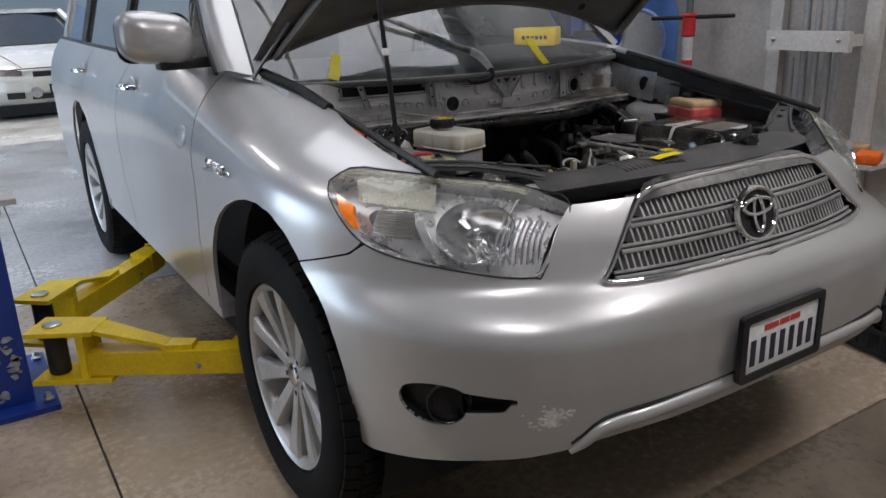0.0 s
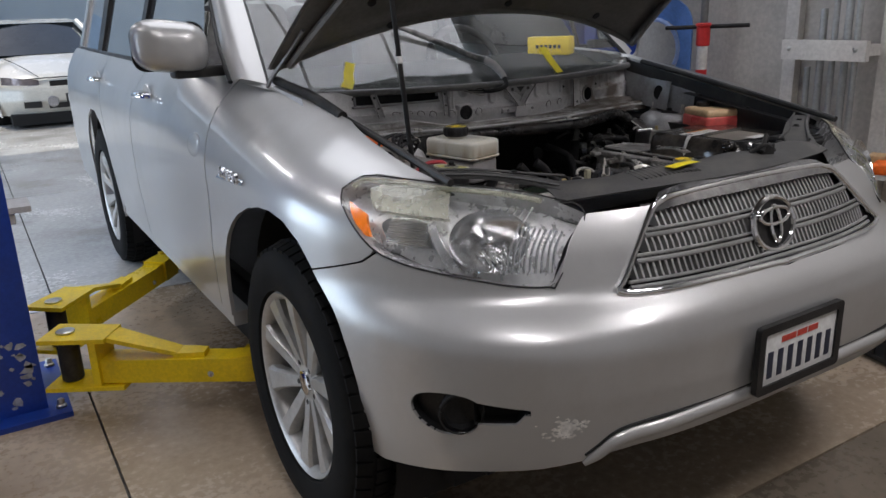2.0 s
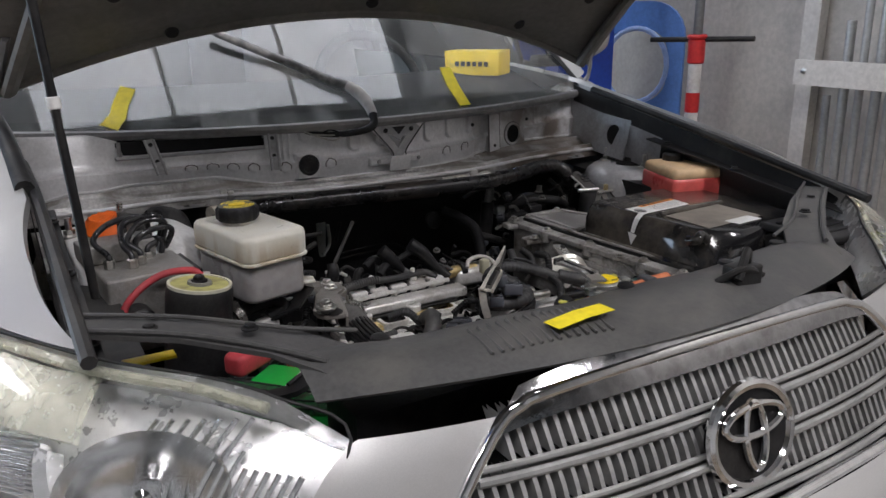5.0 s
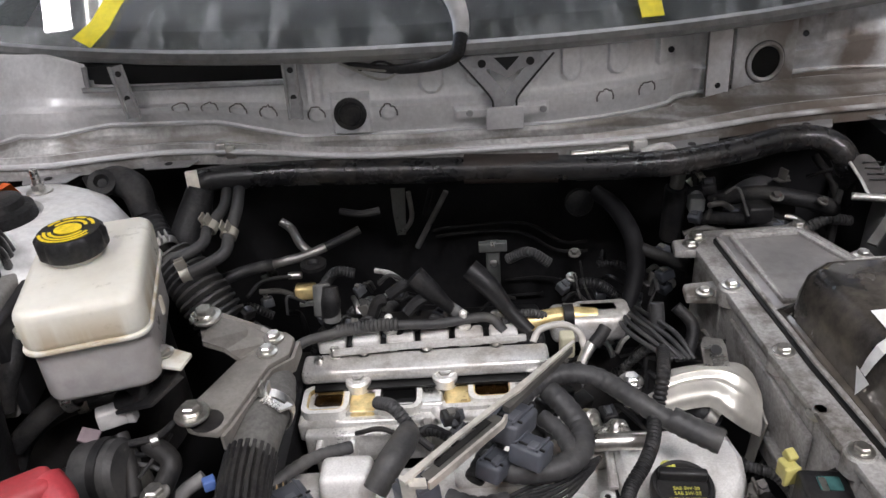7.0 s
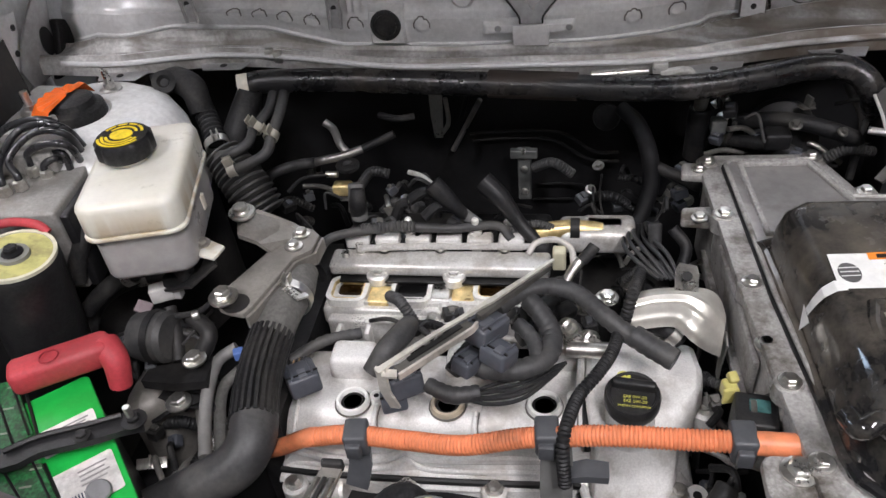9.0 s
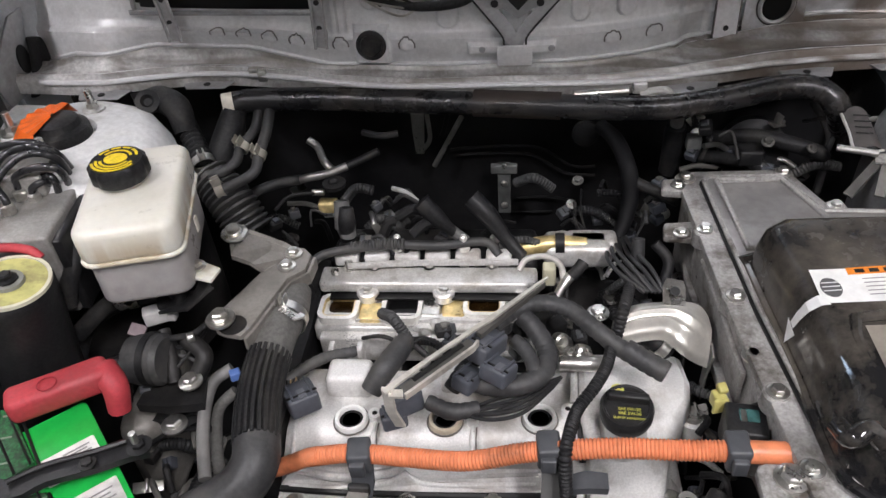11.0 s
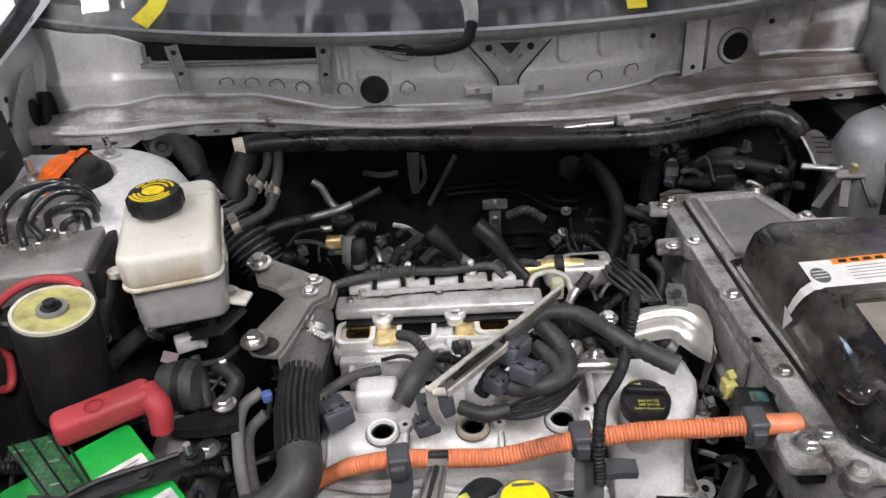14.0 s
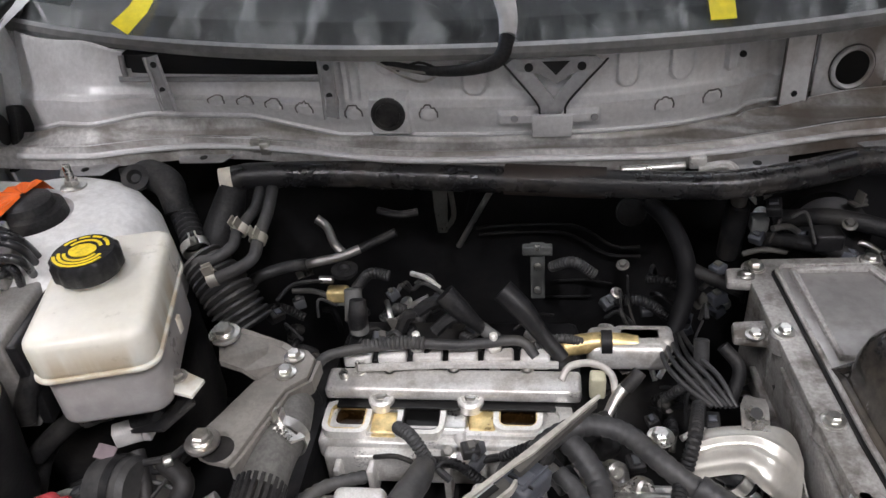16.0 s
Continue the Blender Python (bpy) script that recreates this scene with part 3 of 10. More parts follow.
def eased(poly, step=4):
    """A closed outline with its corners eased."""
    n, out = len(poly), []
    for i in range(n):
        a, b, c, d = (Vector((*poly[(i + k) % n], 0)) for k in (-1, 0, 1, 2))
        for k in range(step):
            t = k / step
            p = 0.5 * (2 * b + (c - a) * t + (2 * a - 5 * b + 4 * c - d) * t * t + (3 * b - a - 3 * c + d) * t ** 3)
            out.append((p.x, p.y))
    return out


FOG = eased(FOG)
SLOT = [(0.500, 0.555), (0.389, 0.543), (0.416, 0.509), (0.500, 0.503)]
GRILLE = [(0.0, 0.733), (0.15, 0.735), (0.252, 0.740), (0.237, 0.775), (0.173, 0.880), (0.15, 0.899), (0.125, 0.908), (0.0, 0.915)]
ARCH_F = [(0.757, 0.20), (0.757, 0.37), (0.762, 0.45), (0.775, 0.53), (0.79, 0.60), (0.815, 0.68), (0.848, 0.755), (0.885, 0.808), (0.94, 0.842), (1.0, 0.850), (1.08, 0.844), (1.17, 0.824),
          (1.256, 0.792), (1.33, 0.752), (1.396, 0.700), (1.44, 0.64), (1.475, 0.57), (1.50, 0.49), (1.512, 0.42), (1.515, 0.20)]
SEAM = [(0.848, 0.752), (0.705, 0.797), (0.668, 0.824)]
LOWER = [(0.757, 0.362), (0.716, 0.352), (0.601, 0.368), (0.476, 0.388), (0.364, 0.400), (0.30, 0.412), (0.25, 0.425), (0.19, 0.433), (0.0, 0.437)]


def both(poly):
    """An outline from the middle, doubled onto the other side."""
    return [(-s, z) for s, z in reversed(poly) if s > 0] + poly


bumper_half = [(0.0, 0.733), (0.15, 0.735), (0.255, 0.739), (0.240, 0.775), (0.176, 0.880), (0.16, 0.893), (0.289, 0.891), (0.345, 0.774), (0.365, 0.762), (0.429, 0.767), (0.524, 0.784), (0.607, 0.800),
               (0.666, 0.821), (0.705, 0.795), (0.848, 0.750), (0.815, 0.68), (0.79, 0.60), (0.775, 0.53), (0.764, 0.45)] + LOWER
bumper = part("front_bumper", panel(bumper_half, [FOG, SLOT], 0.0105, mirror=True, lip=0.007), PAINT, car, "silver plastic bumper with scraped paint by the fog light")
fender = [(0.850, 0.7535), (0.707, 0.7985), (0.671, 0.8245), (0.716, 0.866), (0.766, 0.909), (0.788, 0.933), (0.770, 0.955), (0.735, 0.961), (0.575, 0.950), (0.62, 0.958), (0.80, 1.0), (1.0, 1.045),
          (1.45, 1.115), (1.66, 1.122), (1.63, 1.06), (1.57, 0.94), (1.55, 0.80), (1.565, 0.705), (1.61, 0.50), (1.615, 0.41), (1.52, 0.40)] + list(reversed(ARCH_F[6:-1]))
for name, mir in (("front_wing", 1), ("front_wing", -1)):
    bm = panel(fender, (), 0.0125)
    if mir < 0:
        bmesh.ops.scale(bm, vec=(-1, 1, 1), verts=bm.verts)
        bmesh.ops.reverse_faces(bm, faces=bm.faces)
    part(name, bm, PAINT, car)
ARCH_R = [(3.36 - 0.0, 0.30), (3.37, 0.45), (3.40, 0.58), (3.46, 0.70), (3.56, 0.80), (3.70, 0.855), (3.84, 0.855), (3.98, 0.80), (4.08, 0.70), (4.14, 0.55), (4.17, 0.30)]
door_f = [(1.622, 0.41), (1.617, 0.50), (1.572, 0.705), (1.557, 0.80), (1.577, 0.94), (1.637, 1.06), (1.667, 1.124), (2.0, 1.130), (2.58, 1.134), (2.70, 0.95), (2.735, 0.75), (2.69, 0.41)]
door_r = [(2.697, 0.41), (2.743, 0.75), (2.708, 0.95), (2.588, 1.134), (3.0, 1.139), (3.52, 1.144), (3.50, 0.95), (3.43, 0.78), (3.34, 0.60), (3.31, 0.41)]
quarter = [(3.32, 0.41), (3.348, 0.60), (3.437, 0.775), (3.507, 0.95), (3.528, 1.144), (4.4, 1.155), (4.75, 1.15), (4.75, 0.38), (4.18, 0.34)] + list(reversed(ARCH_R)) + [(3.355, 0.36)]
for mir in (1, -1):
    for name, outl in (("front_door", door_f), ("rear_door", door_r), ("rear_wing", quarter)):
        bm = panel(outl, (), 0.022)
        if mir < 0:
            bmesh.ops.scale(bm, vec=(-1, 1, 1), verts=bm.verts)
            bmesh.ops.reverse_faces(bm, faces=bm.faces)
        ob = part(name, bm, PAINT, car)
        if name != "rear_wing":
            y = 2.16 if name == "front_door" else 3.30
            sx = -1 if mir > 0 else 1
            x = skin(y - YC + 1, 1.026)[0] * (-sx)
            part("handle_cup", lathe([(0.045, 0), (0.042, 0.004), (0.02, 0.001)], 20, Matrix.Translation((x + sx * 0.001, y, 1.02)) @ Matrix.Diagonal((1, 1.6, 1.1, 1)) @ pose(0, 0, 0, 0, 90 * sx, 0)), PAINT, ob)
            part("handle", tube([(x + sx * 0.005, y - 0.085, 1.028), (x + sx * 0.038, y - 0.05, 1.03), (x + sx * 0.042, y + 0.04, 1.03), (x + sx * 0.005, y + 0.09, 1.028)], [0.012, 0.015, 0.015, 0.012], flat=0.6),
                 CHROME, ob, "bright chrome handle")
    sx = -1 if mir > 0 else 1
    part("sill", box((min(sx * 0.905, sx * 0.85), 1.27, 0.365), (max(sx * 0.905, sx * 0.85), 3.20, 0.412)), PAINT, car, bevel=0.01)
    part("sill_underside", box((min(sx * 0.84, sx * 0.74), 1.16, 0.27), (max(sx * 0.84, sx * 0.74), 3.18, 0.39)), LINER, car, bevel=0.01)
part("tailgate", box((-0.83, 4.42, 0.4), (0.83, 4.50, 1.15)), PAINT, car, bevel=0.03)

# inside of the arches and floor pan
part("underbody", box((-0.70, 0.30, 0.24), (0.70, 4.3, 0.30)), LINER, car)
for sx in (-1, 1):
    for cy in (0.74, 3.52):
        n = 20
        vs, fs = [], []
        for i in range(n + 1):
            a = radians(-25 + 230 * i / n)
            for x in (0.83 if cy < 1 else 0.88, 0.62):
                vs.append((sx * x, cy + (0.05 if cy < 1 else 0) + (0.462 if cy < 1 else 0.414) * math.cos(a), 0.39 + 0.48 * math.sin(a)))
        for i in range(n):
            fs.append((2 * i, 2 * i + 1, 2 * i + 3, 2 * i + 2))
        part("arch_liner", mesh(vs, fs), LINER, car)
        part("arch_back", mesh([(sx * 0.60, cy - 0.42, 0.24), (sx * 0.60, cy + 0.52, 0.24), (sx * 0.60, cy + 0.52, 0.87), (sx * 0.60, cy - 0.42, 0.87)], [(0, 1, 2, 3)]), LINER, car)


# wheels
TYRE = mat("tyre_rubber", (0.011, 0.011, 0.011), 0.8, spec=0.12, vary=0.25, scale=14, grain=200, bump=0.25, dirt=0.25, dirt_colour=(0.03, 0.028, 0.025), dirt_scale=7)
RIM = mat("silver_alloy", (0.50, 0.49, 0.47), 0.40, 0.55, vary=0.06, scale=10, bump=0.05, dirt=0.15, dirt_colour=(0.28, 0.24, 0.2), dirt_scale=6)


def wheel(x, y, side):
    R, W = 0.378, 0.235
    w = new("wheel")
    w.parent = car
    w.matrix_parent_inverse = car.matrix_world.inverted()
    w.matrix_basis = Matrix.Translation((x, y, R)) @ pose(0, 0, 0, 0, -90 * side, 0)
    bpy.context.view_layer.update()
    prof = [(0.250, 0.088), (0.255, 0.110), (0.285, 0.1175), (0.330, 0.116), (0.355, 0.104), (0.370, 0.080), (0.376, 0.045)]
    full = prof + [(R, 0.0)] + [(r, -h) for r, h in reversed(prof)]
    bm = lathe(full, 72, caps=False)
    part("tyre", move(bm, w.matrix_world), TYRE, w, "black tyre with worn tread")
    tv, tf = [], []
    for row, (h0, h1, r) in enumerate(((0.100, 0.066, 0.367), (0.058, 0.022, 0.3765), (0.014, -0.022, 0.379), (-0.03, -0.062, 0.3765), (-0.07, -0.10, 0.367))):
        for i in range(56):
            a0, a1 = 2 * math.pi * (i + 0.06 + 0.3 * (row % 2)) / 56, 2 * math.pi * (i + 0.88 + 0.3 * (row % 2)) / 56
            n = len(tv)
            r1 = r + 0.006 if row in (1, 2, 3) else r + 0.005
            for a, h in ((a0, h0), (a1, h0), (a1, h1), (a0, h1)):
                rr = r1 if row in (1, 2, 3) else r1 + (0.006 if h in (0.066, -0.07) else -0.006)
                tv += [((rr - 0.012) * math.cos(a), (rr - 0.012) * math.sin(a), h), (rr * math.cos(a), rr * math.sin(a), h)]
            tf += [(n + 1, n + 3, n + 5, n + 7), (n, n + 2, n + 3, n + 1), (n + 2, n + 4, n + 5, n + 3), (n + 4, n + 6, n + 7, n + 5), (n + 6, n, n + 1, n + 7)]
    tagged(part("tread", move(mesh(tv, tf), w.matrix_world), TYRE, w), kind="stuff")
    rim = part("rim", move(lathe([(0.252, 0.096), (0.247, 0.104), (0.238, 0.100), (0.229, 0.085), (0.222, 0.02), (0.215, -0.09)], 64, caps=False), w.matrix_world), RIM, w, "silver ten-spoke alloy rim")
    part("brake_disc", move(lathe([(0.155, -0.05), (0.155, -0.03), (0.06, -0.03)], 40), w.matrix_world), mat("brake_steel", (0.25, 0.24, 0.23), 0.4, 0.8), w)
    for k in range(10):
        a = 2 * math.pi * k / 10
        wide = 0.030 if k % 2 else 0.024
        zc = 0.012
        pts = []
        for r, ww, z in ((0.045, 0.018, 0.066), (0.12, 0.022, 0.076), (0.19, wide, 0.088), (0.234, wide * 1.35, 0.092)):
            for sg in (-1, 1):
                pts += [(r, sg * ww, z - 0.004), (r, sg * ww * 0.75, z + 0.005), (r, sg * ww * 0.9, z - 0.03)]
        f = []
        for i in range(3):
            o, p = i * 6, (i + 1) * 6
            f += [(o + 1, p + 1, p + 4, o + 4), (o, p, p + 1, o + 1), (o + 4, p + 4, p + 3, o + 3), (o + 2, p + 2, p, o), (o + 3, p + 3, p + 5, o + 5)]
        bm = mesh(pts, f)
        bmesh.ops.recalc_face_normals(bm, faces=bm.faces)
        part("spoke", move(bm, w.matrix_world @ Matrix.Rotation(a, 4, "Z")), RIM, rim)
    part("hub", move(lathe([(0.075, 0.03), (0.07, 0.062), (0.05, 0.07), (0.034, 0.072)], 32), w.matrix_world), RIM, rim)
    part("centre_cap", move(lathe([(0.034, 0.07), (0.032, 0.078), (0.02, 0.081)], 32), w.matrix_world), CHROME, rim)
    for k in range(5):
        a = 2 * math.pi * (k + 0.5) / 5
        part("wheel_nut", move(lathe([(0.011, 0.05), (0.011, 0.068), (0.007, 0.074)], 6), w.matrix_world @ Matrix.Translation((0.057 * math.cos(a), 0.057 * math.sin(a), 0))), DARK, rim)


for sx in (-1, 1):
    wheel(sx * 0.805, 0.742, 1 if sx < 0 else -1)
    wheel(sx * 0.805, 3.522, 1 if sx < 0 else -1)

# ---- lamps, grille, plate, glass, bonnet ----
def on(s, z, out=0.0):
    """A place on the skin; s below 0 is the other side."""
    p = Vector(skin(abs(s), z)) + skin_normal(abs(s), z) * out
    return Vector((p.x if s >= 0 else -p.x, p.y, p.z))


REFL = mat("lamp_reflector", (0.88, 0.89, 0.90), 0.12, 0.95, vary=0.06, scale=40, grain=300, bump=0.1)
FROST = mat("aged_lens", (0.88, 0.87, 0.72), 0.22, 0.0, vary=0.1, scale=8, trans=0.72, ior=1.12, bump=0.1, coat=0.4)
AMBER = mat("amber_lens", (0.85, 0.20, 0.01), 0.22, vary=0.1, scale=60, bump=0.3, coat=0.5)
GASKET = mat("black_gasket", (0.01, 0.01, 0.01), 0.5)


def skin_strip(ps, r, sgn, name, material, parent, out=0.0, closed=True, n=8):
    pts = [on(sgn * s, z, out) for s, z in ps]
    part(name, tube(pts + ([pts[0]] if closed else []), r, n, 5), material, parent)


def headlight(sgn):
    h = part("headlight", mirror_if(panel(HEADLIGHT, (), 0.009, out=0.003, lip=0.0), sgn), CLEAR, car, "clear plastic headlight lens with a yellowed upper rim")
    h.visible_shadow = False
    part("housing", mirror_if(panel(HEADLIGHT, (), 0.012, out=-0.052, lip=0.0), sgn), mat("lamp_housing", (0.74, 0.74, 0.74), 0.3, 0.6, vary=0.05, scale=40, bump=0.05), h)
    o, i = [on(sgn * s, z, 0.001) for s, z in HEADLIGHT], [on(sgn * s, z, -0.053) for s, z in HEADLIGHT]
    n = len(o)
    part("lamp_wall", mesh(o + i, [(k, (k + 1) % n, n + (k + 1) % n, n + k) for k in range(n)]), mat("lamp_wall_grey", (0.55, 0.55, 0.55), 0.28, 0.5), h)
    skin_strip(HEADLIGHT, 0.0020, sgn, "gasket", GASKET, h, 0.001)
    # main bowl
    c = on(sgn * 0.455, 0.862, -0.045)
    ax = (on(sgn * 0.455, 0.862, 0.05) - c).normalized()
    ax = (ax + Vector((0, -0.6, 0))).normalized()
    m = frame_of(c, c + ax)
    part("main_reflector", lathe([(0.012, 0.0), (0.03, 0.006), (0.05, 0.018), (0.064, 0.034), (0.068, 0.040)], 40, m @ Matrix.Diagonal((1.25, 0.95, 1, 1)), caps=False), REFL, h)
    part("main_bulb", lathe([(0.014, 0.0), (0.014, 0.03), (0.009, 0.042), (0.001, 0.046)], 20, m), CHROME, h)
    for k in range(9):
        s = 0.40 - 0.010 * k
        part("flute", tube([on(sgn * s, 0.885 - 0.002 * k, -0.018), on(sgn * (s + 0.012), 0.84, -0.026), on(sgn * (s + 0.028), 0.79, -0.020)], 0.0032, 6, 4), REFL, h)
    for k in range(8):
        s = 0.50 - 0.013 * k
        part("flute", tube([on(sgn * s, 0.84, -0.034), on(sgn * (s - 0.008), 0.815, -0.03), on(sgn * (s - 0.012), 0.792, -0.018)], 0.003, 6, 4), REFL, h)
    for k in range(7):
        s = 0.48 - 0.014 * k
        part("flute", tube([on(sgn * s, 0.915, -0.02), on(sgn * (s + 0.003), 0.898, -0.034), on(sgn * (s + 0.003), 0.888, -0.038)], 0.003, 6, 4), REFL, h)
    for k in range(9):
        s = 0.515 - 0.016 * k
        part("flute", tube([on(sgn * s, 0.905 - 0.001 * k, -0.040), on(sgn * (s + 0.002), 0.872, -0.047), on(sgn * (s + 0.002), 0.845, -0.046)], 0.0026, 6, 4), REFL, h)
    # inner lamp with fine ribs
    part("inner_reflector", mirror_if(panel([(0.668, 0.885), (0.655, 0.90), (0.57, 0.893), (0.555, 0.84), (0.62, 0.84), (0.655, 0.858)], (), 0.008, out=-0.026, lip=0.02), sgn), REFL, h)
    for k in range(11):
        z = 0.846 + 0.005 * k
        part("rib", tube([on(sgn * (0.652 - 0.0006 * k), z, -0.021), on(sgn * 0.61, z, -0.017), on(sgn * 0.568, z, -0.019)], 0.0018, 6, 3), REFL, h)
    part("divider", mirror_if(panel([(0.565, 0.888), (0.552, 0.888), (0.505, 0.79), (0.53, 0.79)], (), 0.008, out=-0.012, lip=0.03), sgn), mat("lamp_wall_grey", (0, 0, 0)), h)
    part("upper_lens", mirror_if(panel([(0.725, 0.940), (0.70, 0.948), (0.56, 0.938), (0.528, 0.893), (0.60, 0.899), (0.685, 0.905)], (), 0.008, out=-0.006, lip=0.012), sgn), FROST, h, "yellowed turn signal lens")
    part("side_marker", mirror_if(panel([(0.755, 0.917), (0.700, 0.897), (0.682, 0.852), (0.692, 0.852), (0.722, 0.878)], (), 0.008, out=-0.008, lip=0.012), sgn), AMBER, h, "amber side marker")
    skin_strip([(0.764, 0.938), (0.735, 0.951), (0.57, 0.940), (0.465, 0.929), (0.383, 0.916)], 0.0062, sgn, "aged_rim", FROST, h, -0.001, closed=False)


def mirror_if(bm, sgn):
    if sgn < 0:
        bmesh.ops.scale(bm, vec=(-1, 1, 1), verts=bm.verts)
        bmesh.ops.reverse_faces(bm, faces=bm.faces)
    return bm


headlight(1)
headlight(-1)

# fog lamp opening: dark surround, round blank and slot
for sgn in (1, -1):
    f = part("fog_surround", mirror_if(panel(FOG, (), 0.009, out=-0.022, lip=0.0), sgn), BLACK, car, "black fog light blank")
    o, i = [on(sgn * s, z, 0.0) for s, z in FOG], [on(sgn * s, z, -0.024) for s, z in FOG]
    n = len(o)
    part("surround_wall", mesh(o + i, [(k, (k + 1) % n, n + (k + 1) % n, n + k) for k in range(n)]), BLACK, f)
    c = on(sgn * 0.54, 0.520, -0.030)
    part("blank", lathe([(0.040, 0.0), (0.042, 0.024), (0.036, 0.026), (0.032, 0.014), (0.001, 0.010)], 32, frame_of(c, c + Vector((-0.45 * sgn, -0.9, 0)))), BLACK, f)
    part("blank_ring", lathe([(0.043, 0.020), (0.047, 0.024), (0.047, 0.030), (0.043, 0.031)], 36, frame_of(c, c + Vector((-0.45 * sgn, -0.9, 0))), caps=False), mat("satin_black_ring", (0.03, 0.03, 0.032), 0.25), f)
    s2 = part("slot_back", mirror_if(panel(SLOT, (), 0.009, out=-0.035, lip=0.0), sgn), LINER, car)
    o, i = [on(sgn * s, z, 0.0) for s, z in SLOT], [on(sgn * s, z, -0.037) for s, z in SLOT]
    part("slot_wall", mesh(o + i, [(k, (k + 1) % 4, 4 + (k + 1) % 4, 4 + k) for k in range(4)]), LINER, s2)

# scraped paint beside the slot
rnd = random.Random(9)
vs, fs = [], []
for k in range(130):
    s, z = 0.320 + rnd.gauss(0, 0.017), 0.500 + rnd.gauss(0, 0.010)
    z -= (s - 0.318) * 0.25
    w, n0 = rnd.uniform(0.002, 0.007), len(vs)
    for i in range(6):
        a = 2 * math.pi * i / 6
        vs.append(on(s + w * 1.2 * rnd.uniform(0.4, 1) * math.cos(a), z + w * rnd.uniform(0.3, 0.9) * math.sin(a), 0.0012))
    fs.append(tuple(range(n0, n0 + 6)))
tagged(part("paint_scrape", mesh(vs, fs), mat("bare_white_scrape", (0.78, 0.76, 0.72), 0.7, vary=0.2, scale=60), car), kind="stuff")

part("wing_seal", tube([(-0.692, 0.80, 1.050), (-0.698, 0.95, 1.084), (-0.706, 1.10, 1.106), (-0.716, 1.20, 1.120)], 0.014, 10, 6), RUBBER, car, "black rubber seal along the wing")
# lower lip: a pale strip under a dark groove
lipz = [(0.285, 0.425), (0.262, 0.445), (0.235, 0.470), (0.20, 0.482), (0.12, 0.488), (0.0, 0.492), (-0.12, 0.488), (-0.20, 0.482), (-0.235, 0.470), (-0.262, 0.445), (-0.285, 0.425)]
part("lip_groove", tube([on(s, z + 0.004, 0.0) for s, z in lipz], 0.0035, 6, 5), GASKET, car)
part("lower_lip", tube([on(s, z - 0.018, -0.002) for s, z in lipz], [0.008, 0.013, 0.016, 0.017, 0.017, 0.017, 0.017, 0.017, 0.016, 0.013, 0.008], 10, 5), PAINT, car, "silver lower lip of the bumper")
part("valance", sheet(30, 4, lambda u, v: on((u - 0.5) * 1.3, 0.44 - 0.16 * v, -0.02 - 0.10 * v)), LINER, car, "black plastic valance under the bumper")

# grille
grille = part("grille", mirror_if(panel([(0.0, 0.737), (0.15, 0.739), (0.248, 0.744), (0.233, 0.775), (0.172, 0.876), (0.15, 0.893), (0.125, 0.899), (0.0, 0.905)], (), 0.012, out=-0.05, lip=0.0, mirror=True), 1), LINER, car, "grey grille of upright fins in a chrome frame")
FIN = mat("grille_grey", (0.46, 0.46, 0.45), 0.38, 0.6, vary=0.15, scale=20, dirt=0.4, dirt_colour=(0.1, 0.1, 0.09))


def grille_edge(z):
    return lerp(z, (0.74, 0.775, 0.88, 0.90), (0.240, 0.226, 0.166, 0.14))


ZB = (0.750, 0.796, 0.842, 0.892)
for k, z in enumerate(ZB[:3]):
    e = grille_edge(z) - 0.004
    ss = np.linspace(-e, e, 15)
    pts = [on(float(s), z, -0.008) for s in ss]
    part("bar", join(tube(pts, 0.0055, 8, 3, flat=1.0), tube([p + Vector((0, 0.006, 0.011)) for p in pts], 0.004, 8, 3)), FIN, grille)
for k in range(3):
    z0, z1 = ZB[k] + 0.006, ZB[k + 1] - 0.004
    for i in range(-27, 28):
        x = i * 0.0152
        zm = (z0 + z1) / 2
        lim = abs(on(grille_edge(z1 - 0.01), z1 - 0.01).x) - 0.008
        if abs(x) > lim or (abs(x) < 0.058 and abs(zm - 0.815) < 0.03 and abs(x) < 0.05):
            continue
        # the skin's place at this x
        ys = []
        for z in (z0, zm, z1):
            s = 0.0
            lo, hi = 0.0, 0.4
            for _ in range(18):
                s = (lo + hi) / 2
                if abs(skin(s, z)[0]) < abs(x):
                    lo = s
                else:
                    hi = s
            ys.append(skin(s, z)[1])
        w = 0.0028
        v = []
        for z, y in zip((z0, zm, z1), ys):
            v += [(x - w, y + 0.010, z), (x + w, y + 0.010, z), (x + w, y + 0.042, z), (x - w, y + 0.042, z)]
        f = []
        for r in (0, 4):
            f += [(r, r + 1, r + 5, r + 4), (r + 1, r + 2, r + 6, r + 5), (r + 3, r, r + 4, r + 7)]
        part("fin", mesh(v, f), FIN, grille, smooth=False)
fr = [(0.0, 0.737), (0.15, 0.739), (0.250, 0.744), (0.235, 0.775), (0.173, 0.878), (0.152, 0.897), (0.125, 0.904), (0.0, 0.911)]
loop = [on(s, z, 0.001) for s, z in fr] + [on(-s, z, 0.001) for s, z in reversed(fr[1:-1])]
part("chrome_frame", tube(loop + [loop[0]], 0.0085, 10, 5, flat=0.9), CHROME, grille, "scratched chrome grille frame")
